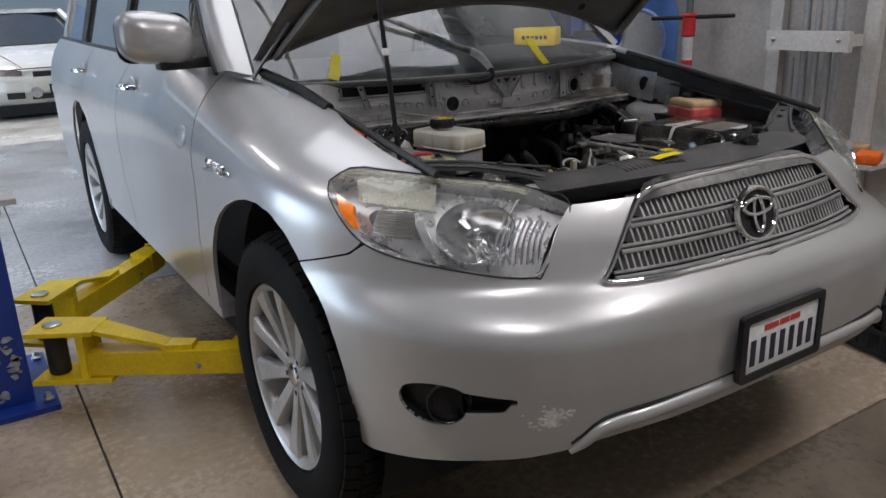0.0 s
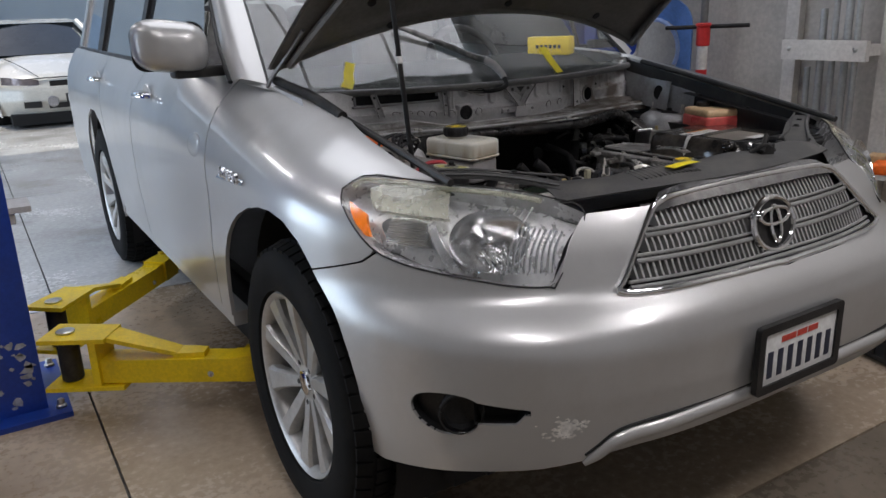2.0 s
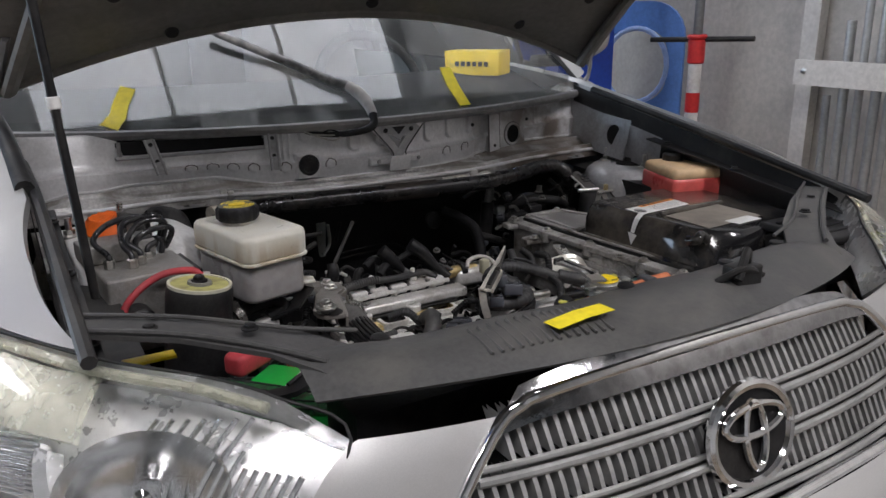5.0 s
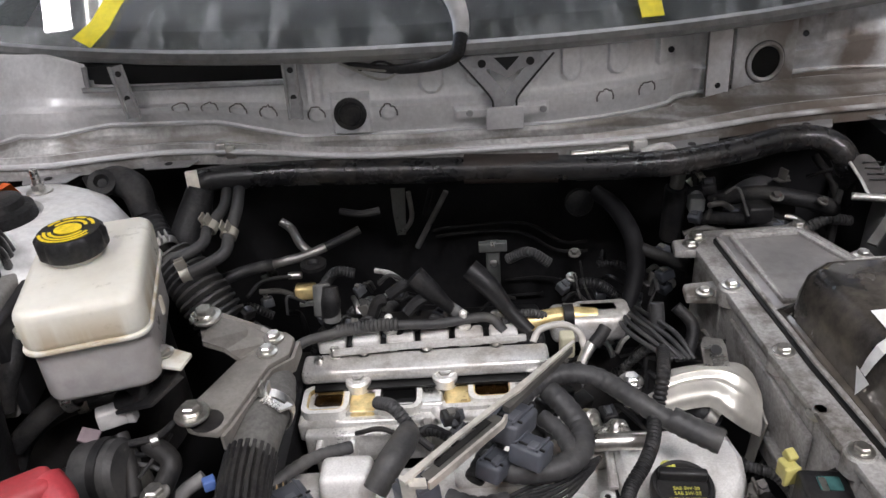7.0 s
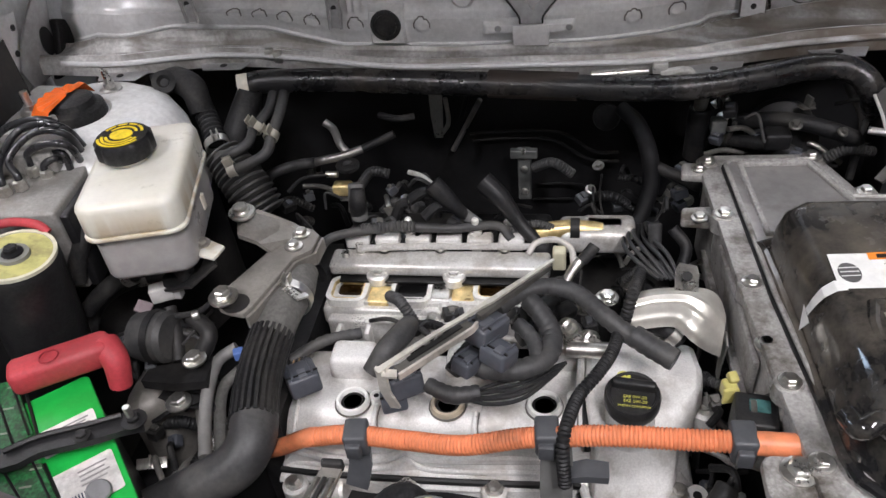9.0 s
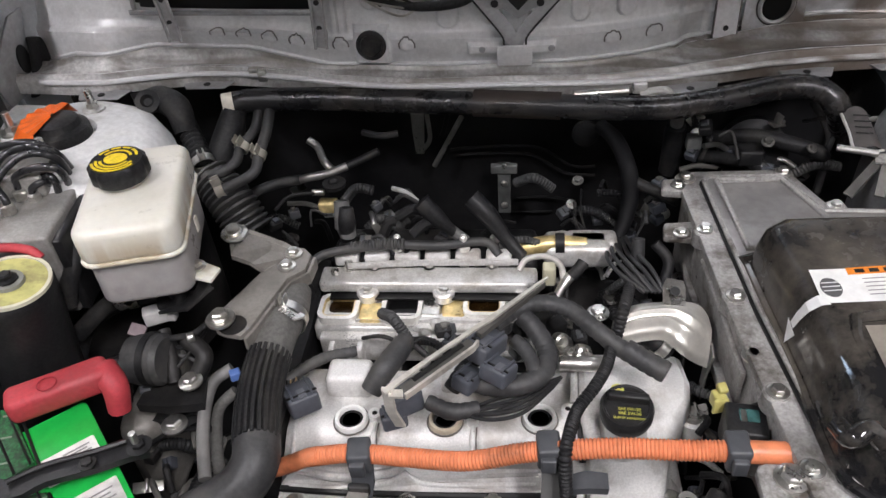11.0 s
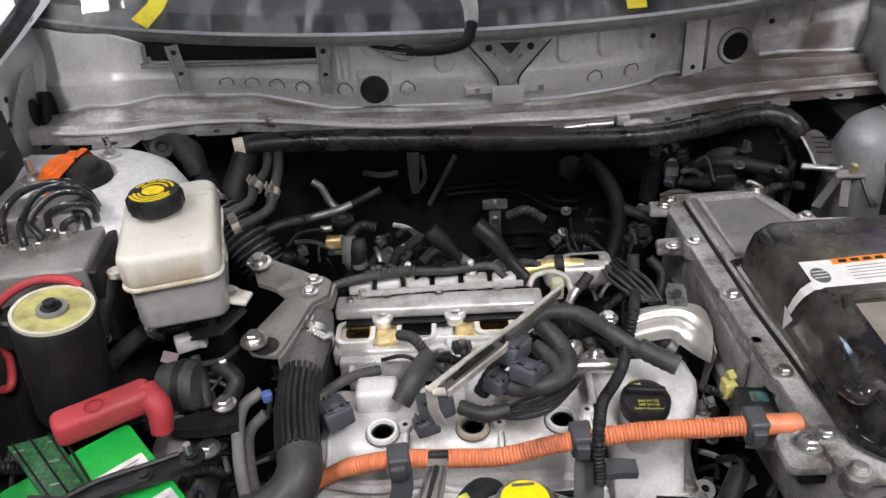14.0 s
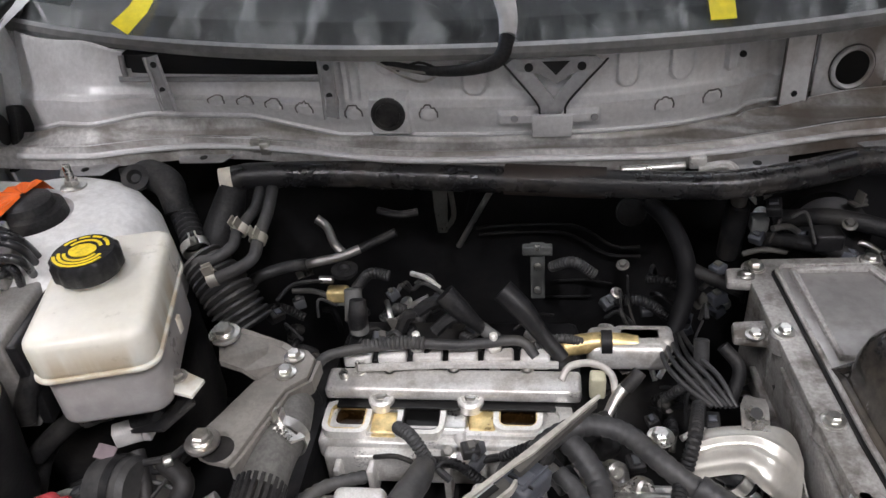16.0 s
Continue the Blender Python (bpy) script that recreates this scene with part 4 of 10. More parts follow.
part("chrome_brow", sheet(40, 6, lambda u, v: on((u - 0.5) * (0.345 - 0.03 * v), 0.888 + 0.038 * v - 0.012 * (2 * u - 1) ** 4, 0.003 + 0.003 * math.sin(math.pi * v) - 0.004 * v)), mat("smoked_chrome", (0.42, 0.42, 0.43), 0.12, 1.0, vary=0.15, scale=30, dirt=0.3, dirt_scale=25), grille, "chrome brow of the grille with dirt marks")
# round badge of plain rings
em = part("emblem", lathe([(0.055, 0.0), (0.056, 0.006), (0.001, 0.004)], 40, frame_of((0, 0.028, 0.815), (0, -0.20, 0.873)) @ Matrix.Diagonal((1.16, 1.0, 1, 1))), DARK, grille, "round chrome badge of plain rings")
mE = frame_of((0, 0.024, 0.816), (0, -0.204, 0.874))


def ellipse(a, b, r, z=0.0, cy=0.0, n=40):
    pts = [mE @ Vector((a * math.cos(2 * math.pi * i / n), cy + b * math.sin(2 * math.pi * i / n), z)) for i in range(n + 1)]
    return tube(pts, r, 8, 1, smooth=False, ends=False)


part("badge_ring", ellipse(0.068, 0.060, 0.0075), CHROME, em)
part("inner_ring", ellipse(0.049, 0.018, 0.005, 0.006, 0.018), CHROME, em)
part("upright_ring", ellipse(0.017, 0.040, 0.005, 0.006), CHROME, em)

# plate: bars stand in for its writing
PW = mat("plate_white", (0.78, 0.78, 0.76), 0.35, vary=0.08, scale=12, dirt=0.3, dirt_colour=(0.5, 0.48, 0.42), dirt_scale=12)
NAVY = mat("plate_navy", (0.025, 0.03, 0.055), 0.4)
REDB = mat("plate_red", (0.55, 0.06, 0.04), 0.4)
mP = Matrix.Translation((-0.022, -0.078, 0.558)) @ pose(0, 0, 0, 90, 0, 1.0)
pl = part("number_plate", plate(rounded(0.272, 0.132, 0.008), 0.003, mP @ Matrix.Translation((0, 0, 0.006)), 0.0008), PW, car, "white plate with dark bars in a black frame")
part("plate_frame", ring(rounded(0.302, 0.160, 0.012), rounded(0.262, 0.122, 0.006), 0.014, mP), BLACK, pl, smooth=False)
for k in range(7):
    x = -0.105 + 0.035 * k
    part("bar", plate([(x - 0.009, -0.046), (x + 0.009, -0.046), (x + 0.009, 0.016), (x - 0.009, 0.016)], 0.0012, mP @ Matrix.Translation((0, 0, 0.009))), NAVY, pl, smooth=False)
for x0, x1 in ((-0.07, -0.02), (-0.015, 0.02), (0.025, 0.06)):
    part("red_bar", plate([(x0, 0.030), (x1, 0.030), (x1, 0.044), (x0, 0.044)], 0.0012, mP @ Matrix.Translation((0, 0, 0.009))), REDB, pl, smooth=False)

# wing badge and wing blister
wing_bar = part("wing_badge", tube([on(1.20 + 0.02 * k, 0.885 - 0.0012 * k, 0.002) for k in range(12)], 0.008, 6, 3, flat=0.35), CHROME, car, "small chrome badge on the wing")
part("side_blister", lathe([(0.078, -0.004), (0.068, 0.004), (0.04, 0.010), (0.001, 0.012)], 30, frame_of(on(1.70, 0.925, -0.001), on(1.70, 0.925, 0.1)) @ Matrix.Diagonal((1.0, 0.5, 0.55, 1))), PAINT, car)

badge = bpy.data.curves.new("badge_word", "FONT")
badge.body, badge.size, badge.extrude, badge.align_x = "HYBRID", 0.046, 0.004, "CENTER"
badge.materials.append(CHROME)
bw = new("badge_word", badge)
bw.parent = wing_bar
bp = on(1.31, 0.872, 0.004)
bw.matrix_world = Matrix(((0, 0, -1, bp.x), (-1, 0, 0, bp.y), (0, 1, 0, bp.z), (0, 0, 0, 1)))
# door mirrors
for sx in (-1, 1):
    shell = lathe([(0.001, -0.085), (0.030, -0.083), (0.056, -0.074), (0.076, -0.056), (0.088, -0.030), (0.092, 0.0), (0.090, 0.012)], 40)
    for v in shell.verts:
        # square the round shell off, flatter towards the car
        r = math.hypot(v.co.x, v.co.y) or 1e-6
        a = math.atan2(v.co.y, v.co.x)
        k = 1 / (abs(math.cos(a)) ** 3.4 + abs(math.sin(a)) ** 3.4) ** (1 / 3.4)
        v.co.x, v.co.y = r * k * math.cos(a) * 1.24, r * k * math.sin(a) * 0.86 + 0.012 * math.cos(a) * r / 0.09
    bmesh.ops.transform(shell, matrix=pose(-0.938, 1.505, 1.222, -90, 0, 0) @ pose(0, 0, 0, 0, 0, 180), verts=shell.verts)
    mi = part("door_mirror", mirror_if(shell, -1 if sx > 0 else 1), PAINT, car, "silver door mirror with a black foot")
    part("mirror_foot", mirror_if(bbox(0.17, 0.06, 0.035, pose(-0.86, 1.50, 1.125, 0, 0, 8), 0.01), -1 if sx > 0 else 1), BLACK, mi)
    part("mirror_back", mirror_if(plate(rounded(0.225, 0.145, 0.04), 0.01, pose(-0.938, 1.525, 1.222, 90, 0, 0)), -1 if sx > 0 else 1), BLACK, mi)

# windscreen and cabin
def screen(u, v):
    """Windscreen: u across from -1 to 1, v from its lower edge to its upper edge."""
    w = 0.735 - 0.14 * v
    return (u * w, 1.062 + 0.155 * abs(u) ** 2.2 + v * (0.86 - 0.05 * u * u), 1.066 + 0.012 * u * u + 0.555 * v + 0.05 * math.sin(math.pi * v) * (1 - 0.3 * u * u))


DUSTY = mat("dusty_windscreen", (0.88, 0.91, 0.90), 0.03, 0.0, vary=0.15, scale=9, grain=300, fleck=0.3, bump=0.0, trans=0.91, ior=1.45, rough_vary=0.01)
nt = DUSTY.node_tree
bs = nt.nodes["Principled BSDF"]
co, mp, n1, n2, sep, rz, r1, mu, inv = [nt.nodes.new("ShaderNode" + k) for k in ("TexCoord", "Mapping", "TexNoise", "TexNoise", "SeparateXYZ", "MapRange", "MapRange", "Math", "MapRange")]
mp.inputs["Scale"].default_value = (1, 0.35, 0.35)
n1.inputs["Scale"].default_value, n1.inputs["Detail"].default_value, n1.inputs["Roughness"].default_value = 26, 9, 0.7
nt.links.new(co.outputs["Object"], mp.inputs["Vector"])
nt.links.new(mp.outputs[0], n1.inputs["Vector"])
nt.links.new(co.outputs["Object"], sep.inputs[0])
nt.links.new(sep.outputs[2], rz.inputs[0])
rz.inputs[1].default_value, rz.inputs[2].default_value, rz.inputs[3].default_value, rz.inputs[4].default_value = 1.075, 1.13, 0.16, 0.0
add = nt.nodes.new("ShaderNodeMath")
nt.links.new(n1.outputs["Fac"], add.inputs[0])
nt.links.new(rz.outputs[0], add.inputs[1])
r1.inputs[1].default_value, r1.inputs[2].default_value, r1.inputs[4].default_value = 0.60, 0.90, 0.30
nt.links.new(add.outputs[0], r1.inputs[0])
inv.inputs[1].default_value, inv.inputs[2].default_value, inv.inputs[3].default_value, inv.inputs[4].default_value = 0, 1, 0.99, 0.0
nt.links.new(r1.outputs[0], inv.inputs[0])
nt.links.new(inv.outputs[0], bs.inputs["Transmission Weight"])
ws = part("windscreen", sheet(40, 16, lambda u, v: screen(2 * u - 1, v), 0.005), DUSTY, car, "raked windscreen glass with dust along its foot")
ws.visible_shadow = False
part("screen_band", sheet(40, 2, lambda u, v: Vector(screen(2 * u - 1, 0.002 + 0.045 * v)) + Vector((0, 0.008, -0.012))), mat("ceramic_band", (0.03, 0.03, 0.032), 0.4, vary=0.3, scale=30), car)
part("screen_seal", tube([Vector(screen(u, 0.0)) + Vector((0, -0.004, 0.0)) for u in np.linspace(-1, 1, 25)], 0.0105, 8, 2), mat("grey_seal", (0.19, 0.19, 0.19), 0.5, vary=0.2, scale=30, dirt=0.6, dirt_colour=(0.3, 0.29, 0.27)), car)
for sx in (-1, 1):
    inner = [Vector(screen(sx, v)) + Vector((sx * -0.004, -0.004, 0.010)) for v in (0.03, 0.12, 0.25, 0.5, 0.75, 1.0)]
    outer = [Vector((sx * 0.805, 1.345, 1.118)), Vector((sx * 0.800, 1.40, 1.165)), Vector((sx * 0.785, 1.50, 1.235)), Vector((sx * 0.745, 1.68, 1.375)), Vector((sx * 0.70, 1.86, 1.50)), Vector((sx * 0.65, 2.02, 1.60))]
    ip, op = spline(inner, 5), spline(outer, 5)

    def pillar(u, v, ip=ip, op=op, sx=sx):
        k = v * (len(ip) - 1)
        i = min(int(k), len(ip) - 2)
        p, q = ip[i].lerp(ip[i + 1], k - i), op[i].lerp(op[i + 1], k - i)
        return p.lerp(q, u) + Vector((sx * 0.022, -0.012, 0.012)) * math.sin(math.pi * u)

    part("a_pillar", sheet(10, 24, pillar), PAINT, car)
    part("pillar_seal", tube([p + Vector((sx * 0.002, 0.004, -0.004)) for p in ip], 0.007, 6, 1, smooth=False), GASKET, car)
    part("window_seal", tube([q + Vector((sx * 0.002, 0.008, -0.004)) for q in op], 0.008, 6, 1, smooth=False), GASKET, car)
    part("wing_corner", sheet(10, 10, lambda u, v: Vector((sx * 0.69, 1.13, 1.103)).lerp(ip[0], u).lerp(Vector((sx * 0.74, 1.16, 1.095)).lerp(op[0], u), v) + Vector((sx * 0.006, 0, -0.004)) * math.sin(math.pi * v)), PAINT, car)
    part("roof_rail", tube([(sx * 0.62, 1.9, 1.635), (sx * 0.64, 2.4, 1.68), (sx * 0.64, 3.4, 1.68), (sx * 0.60, 4.3, 1.58)], 0.045, 12, 5), PAINT, car)
    for y0, y1, sl in ((2.62, 2.70, 0.0), (3.60, 3.74, 0.1), (4.35, 4.45, 0.05)):
        part("pillar", mesh([(sx * 0.83, y0, 1.13), (sx * 0.83, y1, 1.13), (sx * 0.66, y1 + sl, 1.66), (sx * 0.66, y0 + sl, 1.66), (sx * 0.79, y0, 1.13), (sx * 0.79, y1, 1.13), (sx * 0.62, y1 + sl, 1.66), (sx * 0.62, y0 + sl, 1.66)],
                            [(0, 1, 2, 3), (7, 6, 5, 4), (0, 4, 5, 1), (1, 5, 6, 2), (3, 2, 6, 7), (0, 3, 7, 4)]), BLACK if y0 < 4 else PAINT, car)
    for y0, y1, t0 in ((1.62, 2.62, 1.98), (2.70, 3.60, 2.70), (3.74, 4.35, 3.8)):
        g = part("side_window", mesh([(sx * 0.815, y0, 1.13), (sx * 0.815, y1, 1.13), (sx * 0.645, y1, 1.65), (sx * 0.645, t0, 1.65)], [(0, 1, 2, 3)]), TINT, car)
        g.visible_shadow = False
    part("window_ledge", tube([(sx * 0.825, 1.58, 1.128), (sx * 0.828, 2.6, 1.136), (sx * 0.828, 3.6, 1.146), (sx * 0.825, 4.4, 1.155)], 0.010, 8, 4), BLACK, car)
    part("quarter_divider", tube([(sx * 0.818, 1.63, 1.13), (sx * 0.765, 1.66, 1.32)], 0.009, 8), CHROME if sx < 0 else BLACK, car)
part("roof", sheet(16, 20, lambda u, v: ((2 * u - 1) * 0.62, 1.90 + 2.5 * v, 1.64 + 0.07 * math.sin(math.pi * min(1, v + 0.08)) + 0.03 * (1 - (2 * u - 1) ** 2)), 0.02), PAINT, car)
part("tailgate_glass", mesh([(-0.6, 4.38, 1.62), (0.6, 4.38, 1.62), (0.75, 4.5, 1.15), (-0.75, 4.5, 1.15)], [(0, 1, 2, 3)]), GLASS, car)
dash = part("dashboard", sheet(30, 10, lambda u, v: ((2 * u - 1) * 0.72, 1.16 + 0.13 * (2 * u - 1) ** 2 + 0.52 * v, 1.035 + 0.085 * math.sin(0.5 * math.pi * min(1, v * 1.5)) - 0.35 * max(0, v - 0.8)), 0.02), CABIN, car, "dark dashboard behind the windscreen")
stw = [Matrix.Translation((0.38, 1.86, 1.06)) @ pose(0, 0, 0, 65, 0, 0) @ Vector((0.18 * math.cos(2 * math.pi * i / 30), 0.18 * math.sin(2 * math.pi * i / 30), 0)) for i in range(31)]
part("steering_wheel", tube(stw, 0.016, 10, 1, smooth=False, ends=False), BLACK, car)
for sx in (-1, 1):
    for y in (2.25, 3.15):
        st = part("seat", bbox(0.5, 0.16, 0.75, pose(sx * 0.38, y + 0.15, 0.62, -12, 0, 0), 0.06, 0.85), mat("grey_seat_cloth", (0.16, 0.155, 0.15), 0.9, vary=0.2, scale=30), car)
        part("headrest", bbox(0.26, 0.10, 0.18, pose(sx * 0.38, y + 0.33, 1.37, -12, 0, 0), 0.04), mat("grey_seat_cloth", (0, 0, 0)), st)
part("cabin_floor", box((-0.78, 1.3, 0.42), (0.78, 4.3, 0.46)), CABIN, car)

# bonnet, raised on its stay
HOOD_TURN = radians(43)


def hood(u, v, lift=0.0):
    rx, ry, rz = u * 0.735, 1.03 + 0.17 * u * u, 1.138 - 0.018 * u * u
    fx, fy, fz = u * (0.66 - 0.05 * abs(u)), 0.10 + 0.22 * abs(u) ** 2.2, 0.925 + 0.03 * abs(u)
    x, y, z = rx + (fx - rx) * v, ry + (fy - ry) * v, rz + (fz - rz) * v
    z += 0.032 * (1 - u * u) * math.sin(math.pi * min(1.0, v + 0.3)) + 0.035 * math.sin(math.pi * v) + lift
    dy, dz, c, s = y - 1.25, z - 1.11, math.cos(HOOD_TURN), math.sin(HOOD_TURN)
    return Vector((x, 1.25 + dy * c + dz * s, 1.11 - dy * s + dz * c))


HOODIN = mat("bonnet_underside", (0.20, 0.19, 0.175), 0.55, 0.2, vary=0.15, scale=4, grain=60, bump=0.15, dirt=0.5, dirt_colour=(0.10, 0.09, 0.08), dirt_scale=3)
bonnet = part("bonnet", sheet(40, 30, lambda u, v: hood(2 * u - 1, v)), PAINT, car, "raised silver bonnet with a grey underside")
part("inner_panel", sheet(40, 30, lambda u, v: hood(2 * u - 1, 0.012 + 0.976 * v, -0.012 - 0.028 * math.sin(math.pi * min(1, max(0, (v - 0.05) / 0.9))) ** 0.3 * (1 - abs(2 * u - 1) ** 8))), HOODIN, bonnet)
for sx in (-1, 1):
    part("hood_rib", tube([hood(sx * 0.93, 0.03, -0.03), hood(sx * 0.9, 0.3, -0.05), hood(sx * 0.86, 0.6, -0.05), hood(sx * 0.8, 0.95, -0.03)], 0.022, 8, 5, flat=0.6), HOODIN, bonnet)
    part("hood_rib", tube([hood(sx * 0.1, 0.12, -0.035), hood(sx * 0.5, 0.45, -0.055), hood(sx * 0.72, 0.9, -0.04)], 0.02, 8, 5, flat=0.5), HOODIN, bonnet)
    part("hinge", join(tube([(sx * 0.735, 1.27, 1.06), (sx * 0.735, 1.20, 1.12), hood(sx * 0.96, 0.08, -0.02), hood(sx * 0.95, 0.2, -0.02)], 0.012, 6, 3, flat=0.5)), PRIMER, bonnet)
part("rear_lip", tube([hood(u, 0.006, -0.01) for u in np.linspace(-0.98, 0.98, 21)], 0.011, 8, 2), HOODIN, bonnet)
for u, v in ((-0.55, 0.08), (0.55, 0.08), (0.75, 0.25), (-0.72, 0.25), (0.0, 0.09)):
    part("clip_hole", lathe([(0.014, 0), (0.012, 0.004)], 16, frame_of(hood(u, v, -0.05), hood(u, v, -0.2))), GASKET, bonnet)

# ---- under the bonnet: body panels ----
FIRE = mat("dark_firewall_mat", (0.012, 0.012, 0.013), 0.6, spec=0.3, vary=0.35, scale=6, grain=80, bump=0.35, dirt=0.3, dirt_colour=(0.04, 0.038, 0.035), dirt_scale=5)
APRON = mat("black_inner_wing", (0.02, 0.02, 0.021), 0.5, 0.1, vary=0.3, scale=5, dirt=0.5, dirt_colour=(0.09, 0.085, 0.075), dirt_scale=5)


def cowl_y(x):
    return 1.072 + (0.80 * (min(x, 0.40) - 0.06) ** 2 if x > 0.06 else 0.12 * (x - 0.06) ** 2) + 0.20 * max(0, x - 0.40) + 3.0 * max(0, -x - 0.60) ** 2


PROF = [(0.0, 1.060), (0.0, 1.046), (0.0, 1.030), (-0.001, 1.014), (-0.004, 1.0), (-0.014, 0.993), (-0.012, 0.978), (-0.009, 0.966), (-0.004, 0.950)]


def cowl(u, k):
    x = -0.73 + 1.46 * u
    rise = 0.022 * max(0.0, min(1.0, (-0.22 - x) / 0.12)) * (1 if x > -0.62 else max(0, 1 - (-0.62 - x) / 0.08)) + 0.012 * max(0.0, min(1.0, (x - 0.25) / 0.2))
    if k < len(PROF):
        dy, z = PROF[k]
        return (x, cowl_y(x) + dy, z + rise * max(0, (k - 3) / 4))
    j = k - len(PROF)
    lip = 1.020 + 0.10 * max(0, abs(x) - 0.50) * (1 if x > 0 else 0.5)
    back = cowl_y(x) - 0.018
    f = (0.18, 0.34, 0.40, 0.46, 0.62, 0.80, 0.86, 0.92, 1.0, 1.0)[j]
    z = (0.949, 0.948, 0.948, 0.947, 0.946, 0.945, 0.945, 0.945, 0.944, 0.926)[j]
    return (x, back + (lip - back) * f, z + rise * (1 - f) + 0.014 * max(0, -x - 0.2) * f * 2)


def smooth(a, b, x):
    t = max(0.0, min(1.0, (x - a) / (b - a)))
    return t * t * (3 - 2 * t)


BEADS = ((-0.146, 0.034, 1.033), (-0.035, 0.036, 1.004), (0.028, 0.034, 1.010), (0.098, 0.034, 1.010), (0.155, 0.030, 1.007), (0.222, 0.032, 1.008), (0.286, 0.018, 1.010))


DIMPLES = ((-0.387, 0.989), (-0.345, 0.988), (-0.305, 0.986), (-0.263, 0.985), (-0.196, 0.984), (-0.096, 0.983), (0.203, 0.980), (0.264, 0.982))


def pressed(x, z):
    """How far the cowl's wall stands forward: U-shaped beads, the plug's square boss, low rings, the hole's plate."""
    d = 0.0
    for bx, w, zb in BEADS:
        r = w / 2
        e = max(abs(x - bx) - r, (math.hypot(x - bx, min(0.0, z - zb - r)) - r))
        d = max(d, 0.0085 * (1 - smooth(-0.0040, 0.0, e)))
    dy = lerp(z, [p[1] for p in reversed(PROF)], [p[0] for p in reversed(PROF)])
    e = max(abs(x + 0.148) - 0.027, abs(z - 0.983) - 0.028)
    d = max(d, (0.019 + dy) * (1 - smooth(-0.003, 0.001, e)))
    for bx, bz in DIMPLES:
        d += 0.0030 * (1 - smooth(0.0085, 0.0115, math.hypot(x - bx, z - bz)))
    e = max(-0.006 - x, x - 0.122, abs(z - 0.977) - 0.008)
    d = max(d, (0.019 + dy) * (1 - smooth(-0.002, 0.001, e)))
    d -= 0.012 * smooth(0.300, 0.312, x) * (1 - smooth(0.338, 0.350, x))
    for bx in (0.545, 0.585):
        d += 0.004 * math.exp(-((x - bx) / 0.003) ** 2) * smooth(1.0, 1.006, z)
    for bx in (-0.206, -0.196, -0.184):
        d += 0.0035 * math.exp(-((x - bx) / 0.0028) ** 2) * smooth(0.998, 1.002, z)
    return d


WALL_N, SHELF_N = 40, 34


def lip_back(x):
    """How far the front lip of the cowl's ledge bows back from a straight line."""
    return lerp(x, (-0.71, -0.62, -0.56, -0.49, -0.42, -0.35, -0.28, -0.21, -0.14, -0.07, 0.20, 0.28, 0.35, 0.42, 0.50, 0.71), (0.0, 0.0, 0.006, 0.028, 0.042, 0.040, 0.030, 0.015, 0.0, -0.004, -0.003, 0.008, 0.026, 0.044, 0.056, 0.050))


def cowl_at(x, k):
    u = (x + 0.73) / 1.46
    el, er = smooth(-0.49, -0.58, x) if x < 0 else 0.0, smooth(0.53, 0.66, x) if x > 0 else 0.0
    if k <= WALL_N:
        z = 1.062 - 0.111 * k / WALL_N
        f = lerp(z, [p[1] for p in reversed(PROF)], range(len(PROF) - 1, -1, -1))
        i = min(int(f), len(PROF) - 2)
        a, b = Vector(cowl(u, i)), Vector(cowl(u, i + 1))
        p = a.lerp(b, f - i)
        p.y -= pressed(x, z)
        w = 1 - k / WALL_N
        p.z += (0.020 * el + 0.045 * er) * w ** 1.3
        p.y += -0.045 * el * (1 - w) ** 0.8 - 0.03 * er * (1 - w)
        return p
    f = (k - WALL_N) / SHELF_N
    a, b = Vector(cowl_at(x, WALL_N)), Vector(cowl(u, K0 - 2))
    b.y += lip_back(x)
    p = a.lerp(b, f)
    p.z += 0.0055 * (math.exp(-((f - 0.30) / 0.032) ** 2) + 1.2 * math.exp(-((f - 0.90) / 0.04) ** 2)) - 0.0060 * math.exp(-((f - 0.12) / 0.07) ** 2) - 0.0050 * math.exp(-((f - 0.62) / 0.16) ** 2) + 0.0012 * math.sin(31 * x) * math.sin(math.pi * f)
    if f > 0.999:
        p.z -= 0.003
    return p


K0 = len(PROF) + 10
COLS, ROWS = 560, WALL_N + SHELF_N + 2
vs = []
for k in range(ROWS + 1):
    for i in range(COLS + 1):
        x = -0.705 + 1.41 * i / COLS
        if k <= WALL_N + SHELF_N:
            vs.append(cowl_at(x, k))
        else:
            drop = vs[-(COLS + 1)].copy() if k == WALL_N + SHELF_N + 1 else vs[-(COLS + 1)].copy()
            drop.z -= 0.010
            drop.y -= 0.001
            vs.append(drop)
fs = []
for k in range(ROWS):
    z = 1.062 - 0.111 * (k + 0.5) / WALL_N
    for i in range(COLS):
        x = -0.705 + 1.41 * (i + 0.5) / COLS
        if k < WALL_N and -0.515 < x < -0.235 and z > 1.033 + (0.006 if x < -0.508 else 0):
            continue
        a = k * (COLS + 1) + i
        fs.append((a, a + 1, a + COLS + 2, a + COLS + 1))
STAINED = mat("stained_cowl_paint", (0.72, 0.72, 0.725), 0.42, 0.2, vary=0.08, scale=5, grain=150, fleck=0.05, bump=0.06, dirt=0.22, dirt_colour=(0.17, 0.155, 0.14), dirt_scale=9.0)
nt = STAINED.node_tree
co, sep, no = nt.nodes.new("ShaderNodeTexCoord"), nt.nodes.new("ShaderNodeSeparateXYZ"), nt.nodes.new("ShaderNodeTexNoise")
no.inputs["Scale"].default_value, no.inputs["Detail"].default_value = 14, 8
